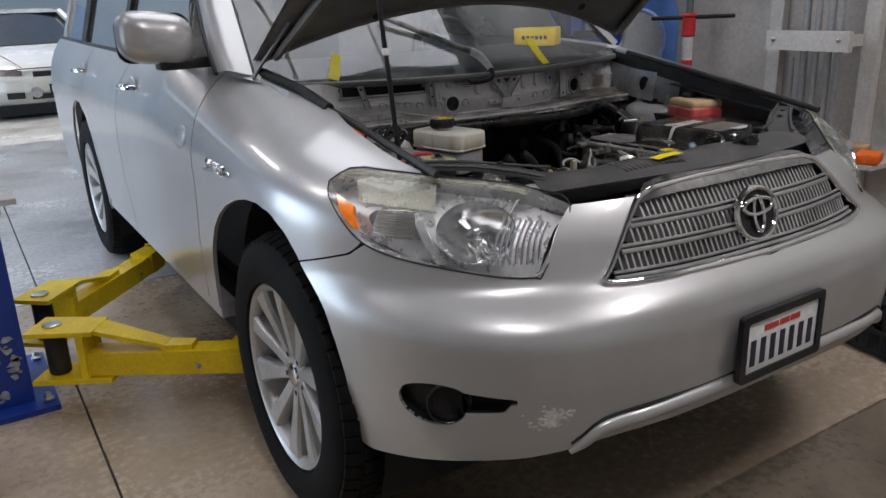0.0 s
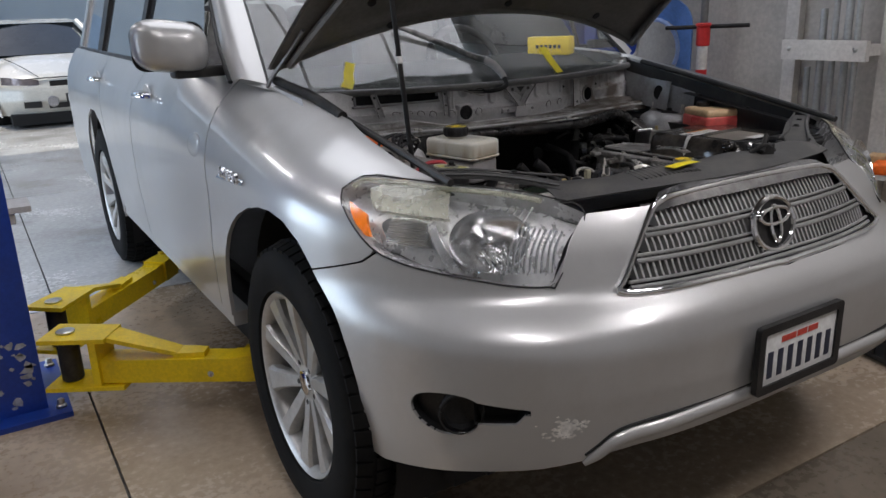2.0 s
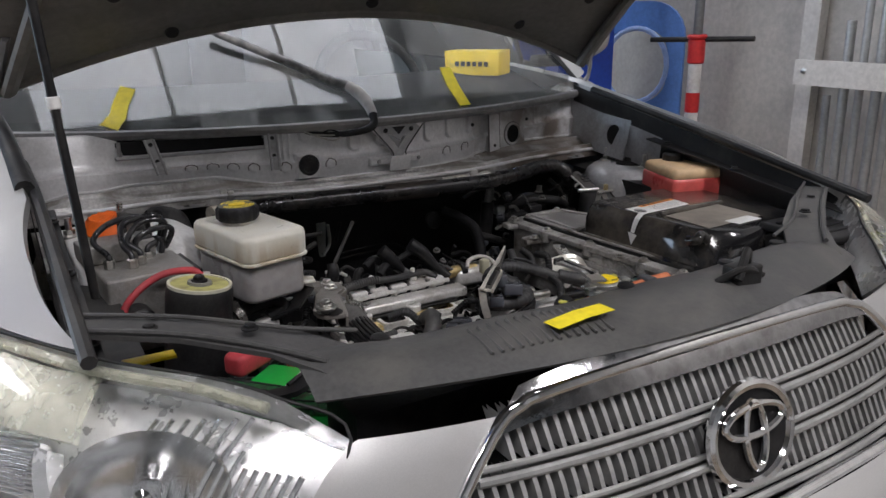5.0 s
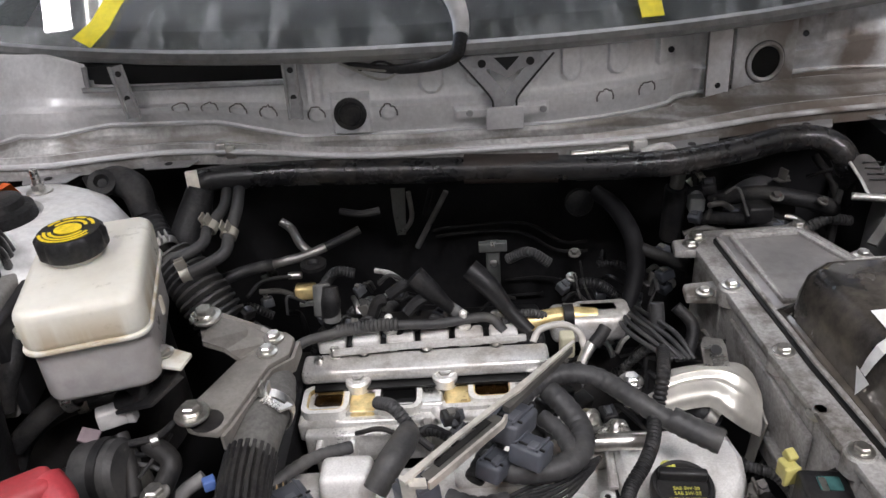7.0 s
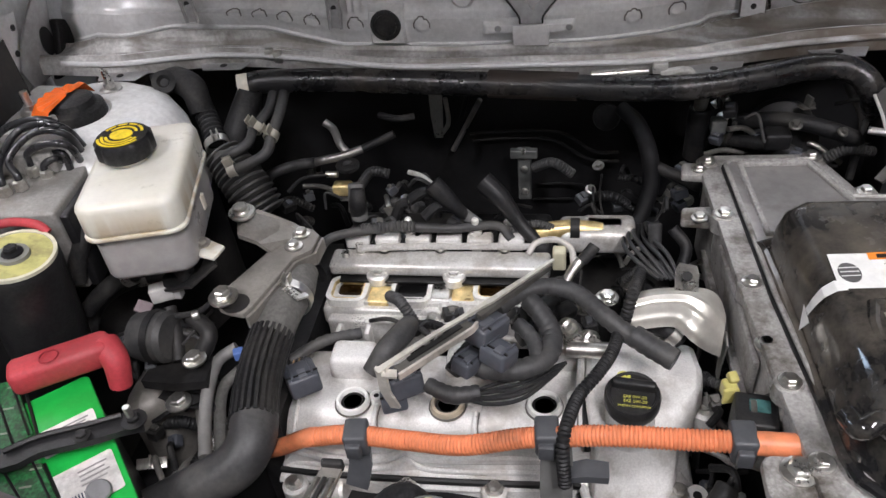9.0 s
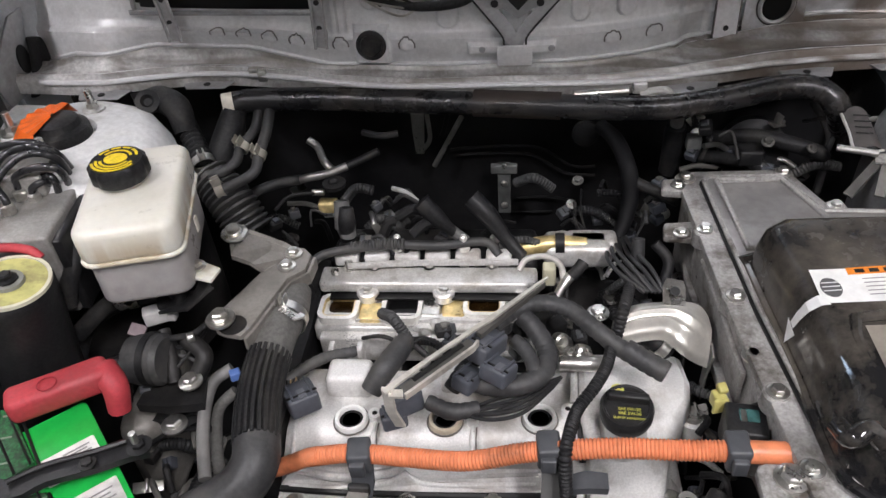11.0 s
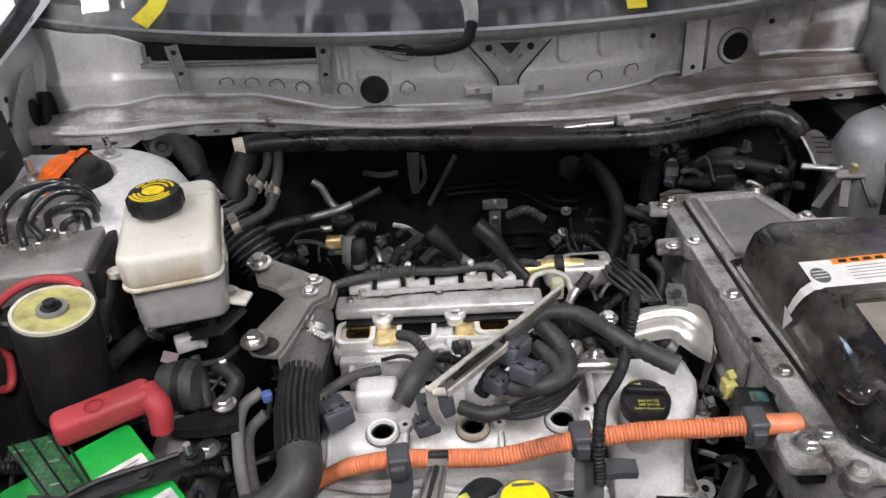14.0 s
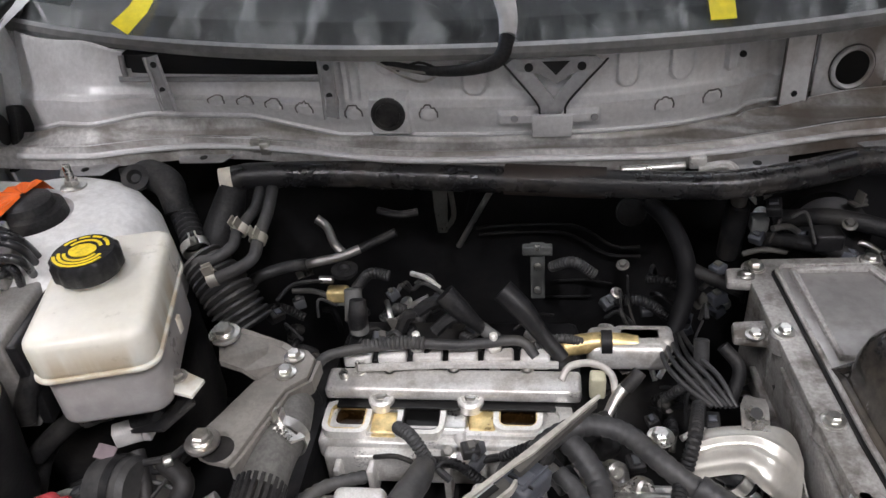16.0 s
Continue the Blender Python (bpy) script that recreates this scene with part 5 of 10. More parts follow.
nt.links.new(co.outputs["Object"], sep.inputs[0])
nt.links.new(co.outputs["Object"], no.inputs["Vector"])
rx, rn, mu, mx = nt.nodes.new("ShaderNodeMapRange"), nt.nodes.new("ShaderNodeMapRange"), nt.nodes.new("ShaderNodeMath"), nt.nodes.new("ShaderNodeMix")
rx.inputs[1].default_value, rx.inputs[2].default_value = 0.22, 0.50
rn.inputs[1].default_value, rn.inputs[2].default_value, rn.inputs[4].default_value = 0.40, 0.62, 0.85
nt.links.new(sep.outputs[0], rx.inputs[0])
nt.links.new(no.outputs["Fac"], rn.inputs[0])
mu.operation = "MULTIPLY"
nt.links.new(rx.outputs[0], mu.inputs[0])
nt.links.new(rn.outputs[0], mu.inputs[1])
base = nt.nodes["Principled BSDF"].inputs["Base Color"]
mx.data_type = "RGBA"
mx.inputs[7].default_value = (0.13, 0.092, 0.062, 1)
nt.links.new(base.links[0].from_socket, mx.inputs[6])
nt.links.new(mu.outputs[0], mx.inputs[0])
nt.links.new(mx.outputs[2], base)
# dusty ledge paint, its base darkened to offset the light falling on it
DUSTED_DIM = mat("dusty_darkened_ledge_paint", (0.52, 0.515, 0.505), 0.40, 0.2, vary=0.12, scale=7, grain=160, fleck=0.16, bump=0.15, dirt=0.75, dirt_colour=(0.12, 0.105, 0.09), dirt_scale=8.0)
nt = DUSTED_DIM.node_tree
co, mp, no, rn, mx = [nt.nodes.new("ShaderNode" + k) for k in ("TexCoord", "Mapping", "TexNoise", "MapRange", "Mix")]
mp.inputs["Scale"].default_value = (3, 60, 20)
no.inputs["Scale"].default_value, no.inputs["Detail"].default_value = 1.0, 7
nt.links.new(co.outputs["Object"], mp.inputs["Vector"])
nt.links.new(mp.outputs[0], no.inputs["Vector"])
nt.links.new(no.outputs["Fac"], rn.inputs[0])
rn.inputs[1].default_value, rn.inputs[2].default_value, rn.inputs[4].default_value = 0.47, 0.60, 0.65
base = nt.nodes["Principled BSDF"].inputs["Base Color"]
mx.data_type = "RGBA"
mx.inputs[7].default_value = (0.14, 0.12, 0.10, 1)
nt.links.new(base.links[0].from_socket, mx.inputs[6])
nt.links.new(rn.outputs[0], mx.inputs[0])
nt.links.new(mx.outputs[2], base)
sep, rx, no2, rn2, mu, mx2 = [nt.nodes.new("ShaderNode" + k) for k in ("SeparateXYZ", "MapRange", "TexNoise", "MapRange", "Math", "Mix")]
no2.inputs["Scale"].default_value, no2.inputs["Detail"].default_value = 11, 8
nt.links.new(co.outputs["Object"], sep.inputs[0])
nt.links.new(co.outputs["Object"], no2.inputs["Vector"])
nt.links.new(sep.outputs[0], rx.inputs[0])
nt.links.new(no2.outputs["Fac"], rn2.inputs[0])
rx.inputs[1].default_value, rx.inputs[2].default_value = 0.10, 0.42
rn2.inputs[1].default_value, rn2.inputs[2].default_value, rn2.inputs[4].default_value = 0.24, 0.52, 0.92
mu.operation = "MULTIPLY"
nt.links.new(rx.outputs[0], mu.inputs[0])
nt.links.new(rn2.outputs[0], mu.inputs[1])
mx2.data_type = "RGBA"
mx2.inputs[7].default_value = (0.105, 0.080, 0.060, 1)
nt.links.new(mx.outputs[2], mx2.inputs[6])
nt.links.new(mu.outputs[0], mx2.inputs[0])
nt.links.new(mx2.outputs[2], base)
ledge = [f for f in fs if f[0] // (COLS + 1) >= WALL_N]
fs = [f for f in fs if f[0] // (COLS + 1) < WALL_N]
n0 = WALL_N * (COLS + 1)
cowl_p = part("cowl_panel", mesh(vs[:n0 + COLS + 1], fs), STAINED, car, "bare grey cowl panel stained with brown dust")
part("cowl_ledge", mesh(vs[n0:], [tuple(k - n0 for k in f) for f in ledge]), DUSTED_DIM, cowl_p, "dusty ledge of the cowl panel with shade painted in")
part("cowl_opening", box((-0.52, 1.11, 0.99), (-0.23, 1.15, 1.060)), LINER, cowl_p)
part("duct_edge", tube([(-0.515, 1.105, 1.062), (-0.514, 1.100, 1.034), (-0.50, 1.096, 1.031), (-0.235, 1.076, 1.031)], 0.004, 8, 4), PRIMER, cowl_p)
part("duct_inside", sheet(4, 2, lambda u, v: (-0.50 + 0.12 * u, 1.14, 1.03 + 0.03 * v)), mat("dim_duct_plastic", (0.06, 0.06, 0.06), 0.6), cowl_p)
# tabs along the lip
for x, w, d in ((-0.565, 0.085, 0.030), (-0.41, 0.085, 0.026), (-0.19, 0.06, 0.018), (0.055, 0.06, 0.018), (0.31, 0.085, 0.040), (0.48, 0.085, 0.028), (0.60, 0.06, 0.022)):
    y = 1.022 + 0.10 * max(0, abs(x) - 0.50) * (1 if x > 0 else 0.5) + lip_back(x)
    part("tab", plate([(x - w / 2, y), (x - w / 2 + 0.012, y - d), (x + w / 2 - 0.012, y - d), (x + w / 2, y)], 0.002, Matrix.Translation((0, 0, 0.926 + 0.012 * max(0, -x - 0.2) * 2)), 0.0006), PRIMER, cowl_p)
    part("tab_hole", lathe([(0.0055, 0), (0.0055, 0.0008)], 12, Matrix.Translation((x, y - d * 0.55, 0.9284 + 0.012 * max(0, -x - 0.2) * 2))), GASKET, cowl_p)
part("lip_bead", tube([cowl_at(-0.705 + 1.41 * u, WALL_N + SHELF_N) + Vector((0, -0.002, 0)) for u in np.linspace(0.03, 0.97, 40)], 0.0042, 8, 1, smooth=False), STAINED, cowl_p)
# pale and black lines paint lit ridges and shaded creases on the ledge
for f, r, m_, up in ((0.05, 0.0036, STAINED, 0.001), (0.19, 0.0018, STAINED, 0.0), (0.135, 0.0016, GASKET, -0.0005), (0.78, 0.0014, GASKET, 0.0), (0.86, 0.0024, STAINED, 0.001)):
    part("ledge_tone_line", tube([cowl_at(-0.68 + 1.36 * u, WALL_N + int(SHELF_N * f)) + Vector((0, 0, up)) for u in np.linspace(0.0, 1.0, 90)], r, 6, 1, smooth=False), m_, cowl_p)
# plug with its square boss
part("rubber_plug", lathe([(0.0225, 0.0), (0.0225, 0.004), (0.0195, 0.006), (0.0165, 0.006), (0.0155, 0.003), (0.001, 0.0035)], 28, frame_of((-0.148, cowl_y(-0.148) - 0.019, 0.987), (-0.148, 0.9, 0.992))), RUBBER, cowl_p)
for x in (0.015, 0.115):
    part("spot_weld", lathe([(0.005, 0), (0.004, 0.002)], 12, frame_of((x, 1.052, 0.978), (x, 0.5, 1.0))), PRIMER, cowl_p)
# V-shaped wiper bracket
vb = part("v_bracket", strap([(0.012, 1.060, 1.052), (0.052, 1.052, 1.004), (0.060, 1.048, 0.985), (0.062, 1.046, 0.966)], [0.022, 0.020, 0.026, 0.03], 0.003, (0, -1, 0.3)), PRIMER, cowl_p)
part("bracket_arm", strap([(0.118, 1.062, 1.052), (0.075, 1.052, 1.004), (0.064, 1.049, 0.985)], [0.020, 0.016], 0.003, (0, -1, 0.3)), PRIMER, cowl_p)
part("bracket_head", mesh([(0.02, 1.056, 1.056), (0.112, 1.056, 1.056), (0.112, 1.056, 1.040), (0.088, 1.056, 1.036), (0.068, 1.056, 1.022), (0.046, 1.056, 1.036), (0.02, 1.056, 1.040)], [tuple(range(7))]), PRIMER, cowl_p)
for x, z, r in ((0.034, 1.045, 0.0055), (0.098, 1.045, 0.0055)):
    part("bracket_hole", lathe([(r, 0), (r, 0.001)], 14, frame_of((x, 1.0545, z), (x, 0.0, z))), GASKET, cowl_p)
part("bracket_slot", mesh([(0.05, 1.0545, 1.052), (0.084, 1.0545, 1.052), (0.067, 1.0545, 1.034)], [(0, 1, 2)]), GASKET, cowl_p)
part("bracket_base", bbox(0.05, 0.004, 0.035, pose(0.062, 1.046, 0.956, 15), 0.001), STAINED, cowl_p)
# black lines paint the shade along the bracket's arms
for pts in ([(0.001, 1.054, 1.054), (0.042, 1.046, 1.004), (0.047, 1.043, 0.988)], [(0.129, 1.054, 1.054), (0.083, 1.046, 1.004), (0.078, 1.043, 0.988)]):
    part("bracket_edge_shade", tube(pts, 0.0014, 6, 4), GASKET, cowl_p)
# upright straps over the duct
for a, b in (((-0.462, 1.086, 1.066), (-0.446, 1.066, 0.998)), ((-0.222, 1.068, 1.062), (-0.222, 1.056, 0.985))):
    A, B = Vector(a), Vector(b)
    sp = part("upright_strap", join(strap([A, A.lerp(B, 0.55), B.lerp(A, 0.3) + Vector((0.004, -0.004, 0)), B], 0.017, 0.002, (0, -1, 0.2)), tube([A + Vector((0.0085, -0.004, 0)), B + Vector((0.0085, -0.004, 0))], 0.0025, 6), tube([A + Vector((-0.0085, -0.004, 0)), B + Vector((-0.0085, -0.004, 0))], 0.0025, 6)), PRIMER, cowl_p)
    for f in (0.15, 0.62):
        p = A.lerp(B, f) + Vector((0, -0.0015, 0))
        part("strap_hole", lathe([(0.0042, 0), (0.0042, 0.001)], 12, frame_of(p, p + Vector((0, -1, 0.1)))), GASKET, cowl_p)
# dark tone that paints edge shade round pressings, collar and plate
EDGE = mat("pressing_edge_shade", (0.11, 0.10, 0.095), 0.6, vary=0.3, scale=40)


def on_cowl(x, z, out=0.0):
    """A point on the cowl's wall, a little proud of it."""
    return cowl_at(x, int(round((1.062 - z) / 0.111 * WALL_N))) + Vector((0, -out, 0))


# dark arcs paint the shade along each dimple's upper rim
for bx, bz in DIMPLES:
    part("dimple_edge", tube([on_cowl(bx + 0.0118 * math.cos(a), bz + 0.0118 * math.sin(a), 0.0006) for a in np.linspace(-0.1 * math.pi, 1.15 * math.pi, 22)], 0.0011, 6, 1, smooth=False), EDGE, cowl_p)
hy = on_cowl(0.449, 0.991).y
hr = frame_of((0.449, hy - 0.009, 0.991), (0.489, hy - 0.209, 0.999))
part("hole_plate", plate(rounded(0.096, 0.098, 0.004, cy=0.012), 0.0025, hr @ Matrix.Translation((0, 0, -0.006)), 0.001), STAINED, cowl_p)
part("hole_collar", lathe([(0.029, -0.004), (0.0285, 0.001), (0.026, 0.003), (0.0235, 0.0015), (0.0225, -0.002)], 36, hr, caps=False), STAINED, cowl_p)
# dark ring paints the shade round the collar
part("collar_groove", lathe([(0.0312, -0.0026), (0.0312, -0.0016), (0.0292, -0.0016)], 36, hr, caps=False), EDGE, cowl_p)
part("hole_dark", lathe([(0.0232, -0.0014), (0.001, -0.0014)], 28, hr), GASKET, cowl_p)
pm = frame_of((0.371, on_cowl(0.371, 0.991).y - 0.010, 0.991), (0.411, on_cowl(0.371, 0.991).y - 0.210, 0.999))
part("side_plate", plate(rounded(0.036, 0.092, 0.003, cy=0.012), 0.004, pm, 0.001), STAINED, cowl_p)
# dark strips paint the plate's shaded edges
for o in (-0.0185, 0.0185):
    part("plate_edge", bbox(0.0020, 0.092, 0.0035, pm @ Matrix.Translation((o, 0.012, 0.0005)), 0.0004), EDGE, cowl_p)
part("plate_hole", lathe([(0.0042, 0.004), (0.0042, 0.0048)], 12, pm @ Matrix.Translation((0, -0.020, 0))), GASKET, cowl_p)
for x, z in ((0.515, 1.02), (0.30, 1.03)):
    part("strap_hole", lathe([(0.0045, 0), (0.0045, 0.001)], 12, frame_of((x, cowl_y(x) - 0.004, z), (x - 0.2, 0.5, z))), GASKET, cowl_p)

# firewall, inner wings, bay floor
fw = part("firewall", sheet(24, 12, lambda u, v: (-0.74 + 1.48 * u, 1.20 - 0.03 * math.sin(9 * u) ** 2, 0.30 + 0.61 * v)), FIRE, car, "black sound-deadening firewall mat")
for k, (pts, r) in enumerate((([(-0.053, 1.160, 0.742), (-0.017, 1.160, 0.746), (0.096, 1.160, 0.746), (0.158, 1.160, 0.707), (0.200, 1.160, 0.705)], 0.003), ([(-0.049, 1.160, 0.730), (-0.007, 1.160, 0.734), (0.086, 1.160, 0.731), (0.148, 1.160, 0.692), (0.201, 1.160, 0.687)], 0.003),
                              ([(0.064, 1.160, 0.638), (0.117, 1.160, 0.641), (0.160, 1.160, 0.633)], 0.002), ([(0.052, 1.160, 0.606), (0.128, 1.160, 0.608)], 0.002))):
    part("brake_line", tube(pts, r, 8, 4), DARK, fw)
part("line_clip", join(bbox(0.022, 0.014, 0.10, pose(0.042, 1.125, 0.635), 0.002), bbox(0.045, 0.012, 0.016, pose(0.042, 1.118, 0.722), 0.002)), mat("grey_clip", (0.13, 0.135, 0.13), 0.4, vary=0.2, scale=60), fw)
for z in (0.735, 0.70, 0.655):
    bolt((0.042, 1.115, z), fw, 0.004, 0.004, axis=(0, -1, 0.3), name="clip_screw")
hb = part("hanger_bracket", strap([(-0.101, 1.130, 0.835), (-0.102, 1.130, 0.796), (-0.102, 1.130, 0.754)], [0.022, 0.02, 0.014], 0.004, (0, -1, 0.3)), STEEL, fw, "zinc hanger bracket")
part("hanger_hook", tube([(-0.085, 1.130, 0.829), (-0.083, 1.130, 0.784), (-0.099, 1.130, 0.758)], 0.004, 8, 5), STEEL, fw)
part("stay_rod", cyl((-0.026, 1.120, 0.831), (-0.078, 1.120, 0.735), 0.0045), STEEL, fw)
part("stay_rod", cyl((-0.050, 1.140, 0.827), (-0.063, 1.140, 0.783), 0.004), DARK, fw)
for sx in (-1, 1):
    part("inner_wing", sheet(16, 9, lambda u, v: (sx * (0.688 - 0.005 * min(1, v * 3) - 0.085 * min(1, max(0, v * 3 - 1))), 0.39 + (0.81 if sx > 0 else 0.57) * u, (0.962 + (0.148 if sx > 0 else 0.075) * u - 0.012) * (1 - min(1, v * 3)) + (0.885 + 0.02 * u) * min(1, v * 3) - 0.50 * max(0, v * 3 - 2))), APRON, car)
    # left panel takes the paler paint, its stronger light in the colour
    part("wing_panel", sheet(8, 6, lambda u, v: (0.690 - 0.012 * v, 0.86 + 0.36 * u, 1.03 + 0.06 * u - 0.12 * v) if sx > 0 else (-0.722 + 0.012 * math.sin(math.pi * u), 0.955 + 0.062 * u + 0.03 * (1 - v), 1.045 - 0.012 * u - 0.09 * v)), STAINED if sx < 0 else PRIMER, car)
    if sx < 0:
        for wy, wz in ((1.012, 1.020), (0.998, 0.985)):
            part("wing_hole", lathe([(0.005, 0), (0.005, 0.001)], 12, frame_of((-0.7075, wy, wz), (0, wy, wz))), GASKET, car)
    part("wing_gutter", tube([(sx * 0.672, 0.32, 0.955), (sx * 0.678, 0.75, 1.032), (sx * 0.685, 1.12 if sx > 0 else 0.95, 1.092 if sx > 0 else 1.062)], 0.009, 8, 6), APRON, car)
    part("gutter_ledge", strap([(sx * 0.665, 0.34, 0.922), (sx * 0.668, 0.75, 0.978), (sx * 0.668, 0.88, 0.996)], 0.03, 0.003), APRON, car)
    for y in (0.42, 0.62, 0.82):
        bolt((sx * 0.662, y, 0.925 + 0.135 * (y - 0.34)), car, 0.007, 0.006, name="wing_bolt", material=BLACK)
    # cowl ends, painted body colour; the left one paler for its stronger light
    part("cowl_end", sheet(10, 10, lambda u, v: (sx * (0.665 + 0.035 * u) if sx > 0 else -0.712 - 0.02 * u, 0.97 + 0.22 * v, 0.925 + 0.02 * v + 0.16 * u)), STAINED if sx < 0 else PRIMER, car)
part("side_hole", lathe([(0.026, 0), (0.026, 0.002)], 24, frame_of((0.676, 1.02, 0.985), (0.5, 0.95, 1.0)) @ Matrix.Diagonal((0.7, 1, 1, 1))), GASKET, car)
HP = [(1.114, 1.040), (1.097, 1.0), (1.083, 0.958), (1.062, 0.925), (1.000, 0.925), (0.987, 0.961), (1.010, 0.990), (1.041, 1.018), (1.075, 1.040)]
hpl = part("hinge_plate", plate(HP, 0.005, Matrix(((0, 0, 1, -0.709), (1, 0, 0, 0), (0, 1, 0, 0), (0, 0, 0, 1))), 0.0015), PRIMER, car, "grey hinge plate with a dark oval hole")
part("oval_hole", lathe([(0.020, 0), (0.020, 0.0015)], 24, frame_of((-0.7035, 1.068, 0.974), (0, 1.068, 0.974)) @ Matrix.Diagonal((0.75, 1.15, 1, 1))), GASKET, hpl)
SEALP = [(1.088, 1.002), (1.112, 0.992), (1.120, 0.965), (1.117, 0.93), (1.068, 0.916), (1.040, 0.920), (1.066, 0.945), (1.080, 0.975)]
part("corner_seal", plate(SEALP, 0.014, Matrix(((0, 0, 1, -0.702), (1, 0, 0, 0), (0, 1, 0, 0), (0, 0, 0, 1))), 0.004), RUBBER, hpl)
part("bay_floor", box((-0.66, 0.22, 0.30), (0.66, 1.22, 0.34)), LINER, car)
part("radiator_pack", box((-0.42, 0.22, 0.34), (0.42, 0.31, 0.865)), DARK, car)

# slam panel: black plastic cover with louvres and side brackets
CVR = mat("weathered_black_cover", (0.078, 0.077, 0.076), 0.46, vary=0.25, scale=7, grain=140, bump=0.2, dirt=0.75, dirt_colour=(0.13, 0.125, 0.115), dirt_scale=6)


def slam(u, v):
    x = (2 * u - 1) * 0.47
    return (x, 0.098 + 0.11 * (abs(x) / 0.47) ** 2.2 + v * (0.197 - 0.08 * abs(x)), 0.925 + 0.020 * math.sin(math.pi * min(1, v * 1.2)) + 0.004 * math.sin(25 * x) * math.sin(math.pi * v) - 0.02 * (abs(x) / 0.47) ** 3 - 0.03 * max(0, v - 0.85) * 4)


sl = part("slam_cover", sheet(48, 12, slam, 0.004), CVR, car, "dusty black plastic radiator cover with louvres")
for k in range(14):
    u = 0.205 + 0.0125 * k
    part("louvre", tube([Vector(slam(u, 0.16)) + Vector((0, 0, 0.002)), Vector(slam(u + 0.004, 0.50)) + Vector((0, 0, 0.002))], 0.0022, 6), CVR, sl)
for u in (0.12, 0.5, 0.72, 0.9):
    p = slam(u, 0.75)
    part("push_clip", lathe([(0.012, 0), (0.011, 0.004), (0.005, 0.006)], 16, Matrix.Translation((p[0], p[1], p[2] + 0.002))), BLACK, sl)
part("hood_latch", join(bbox(0.05, 0.03, 0.03, pose(0.135, 0.165, 0.935), 0.004), tube([(0.11, 0.15, 0.95), (0.135, 0.16, 0.985), (0.15, 0.17, 0.95)], 0.006, 8, 4), tube([(0.09, 0.17, 0.945), (0.12, 0.15, 0.965), (0.17, 0.16, 0.945)], 0.005, 8, 4)), BLACK, sl)
for sx in (-1, 1):
    lb = part("lamp_bracket", strap([(sx * 0.675, 0.435, 0.957), (sx * 0.56, 0.368, 0.952), (sx * 0.47, 0.308, 0.938), (sx * 0.40, 0.235, 0.918)], [0.05, 0.06, 0.07, 0.08], 0.006), CVR, car)
    part("bracket_ridge", tube([(sx * 0.67, 0.455, 0.962), (sx * 0.56, 0.39, 0.958), (sx * 0.46, 0.325, 0.946), (sx * 0.38, 0.30, 0.934)], 0.003, 8, 5), CVR, lb)
    part("bracket_ridge", tube([(sx * 0.675, 0.41, 0.960), (sx * 0.57, 0.345, 0.955), (sx * 0.49, 0.288, 0.942), (sx * 0.44, 0.245, 0.930)], 0.004, 8, 5), CVR, lb)
    for x, y in ((0.60, 0.39), (0.50, 0.33)):
        bolt((sx * x, y, 0.952), lb, 0.007, 0.006, name="bracket_bolt", material=BLACK)

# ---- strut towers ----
# paler copy of the underhood paint for the strongly lit left side
TOWER_LIT = mat("lit_underhood_paint", (0.66, 0.66, 0.655), 0.4, 0.05, vary=0.1, scale=9, grain=120, bump=0.12, dirt=0.6, dirt_colour=(0.27, 0.245, 0.215), dirt_scale=8.0)
ORANGE = mat("orange_paper", (0.85, 0.15, 0.015), 0.6, vary=0.15, scale=40, bump=0.3)
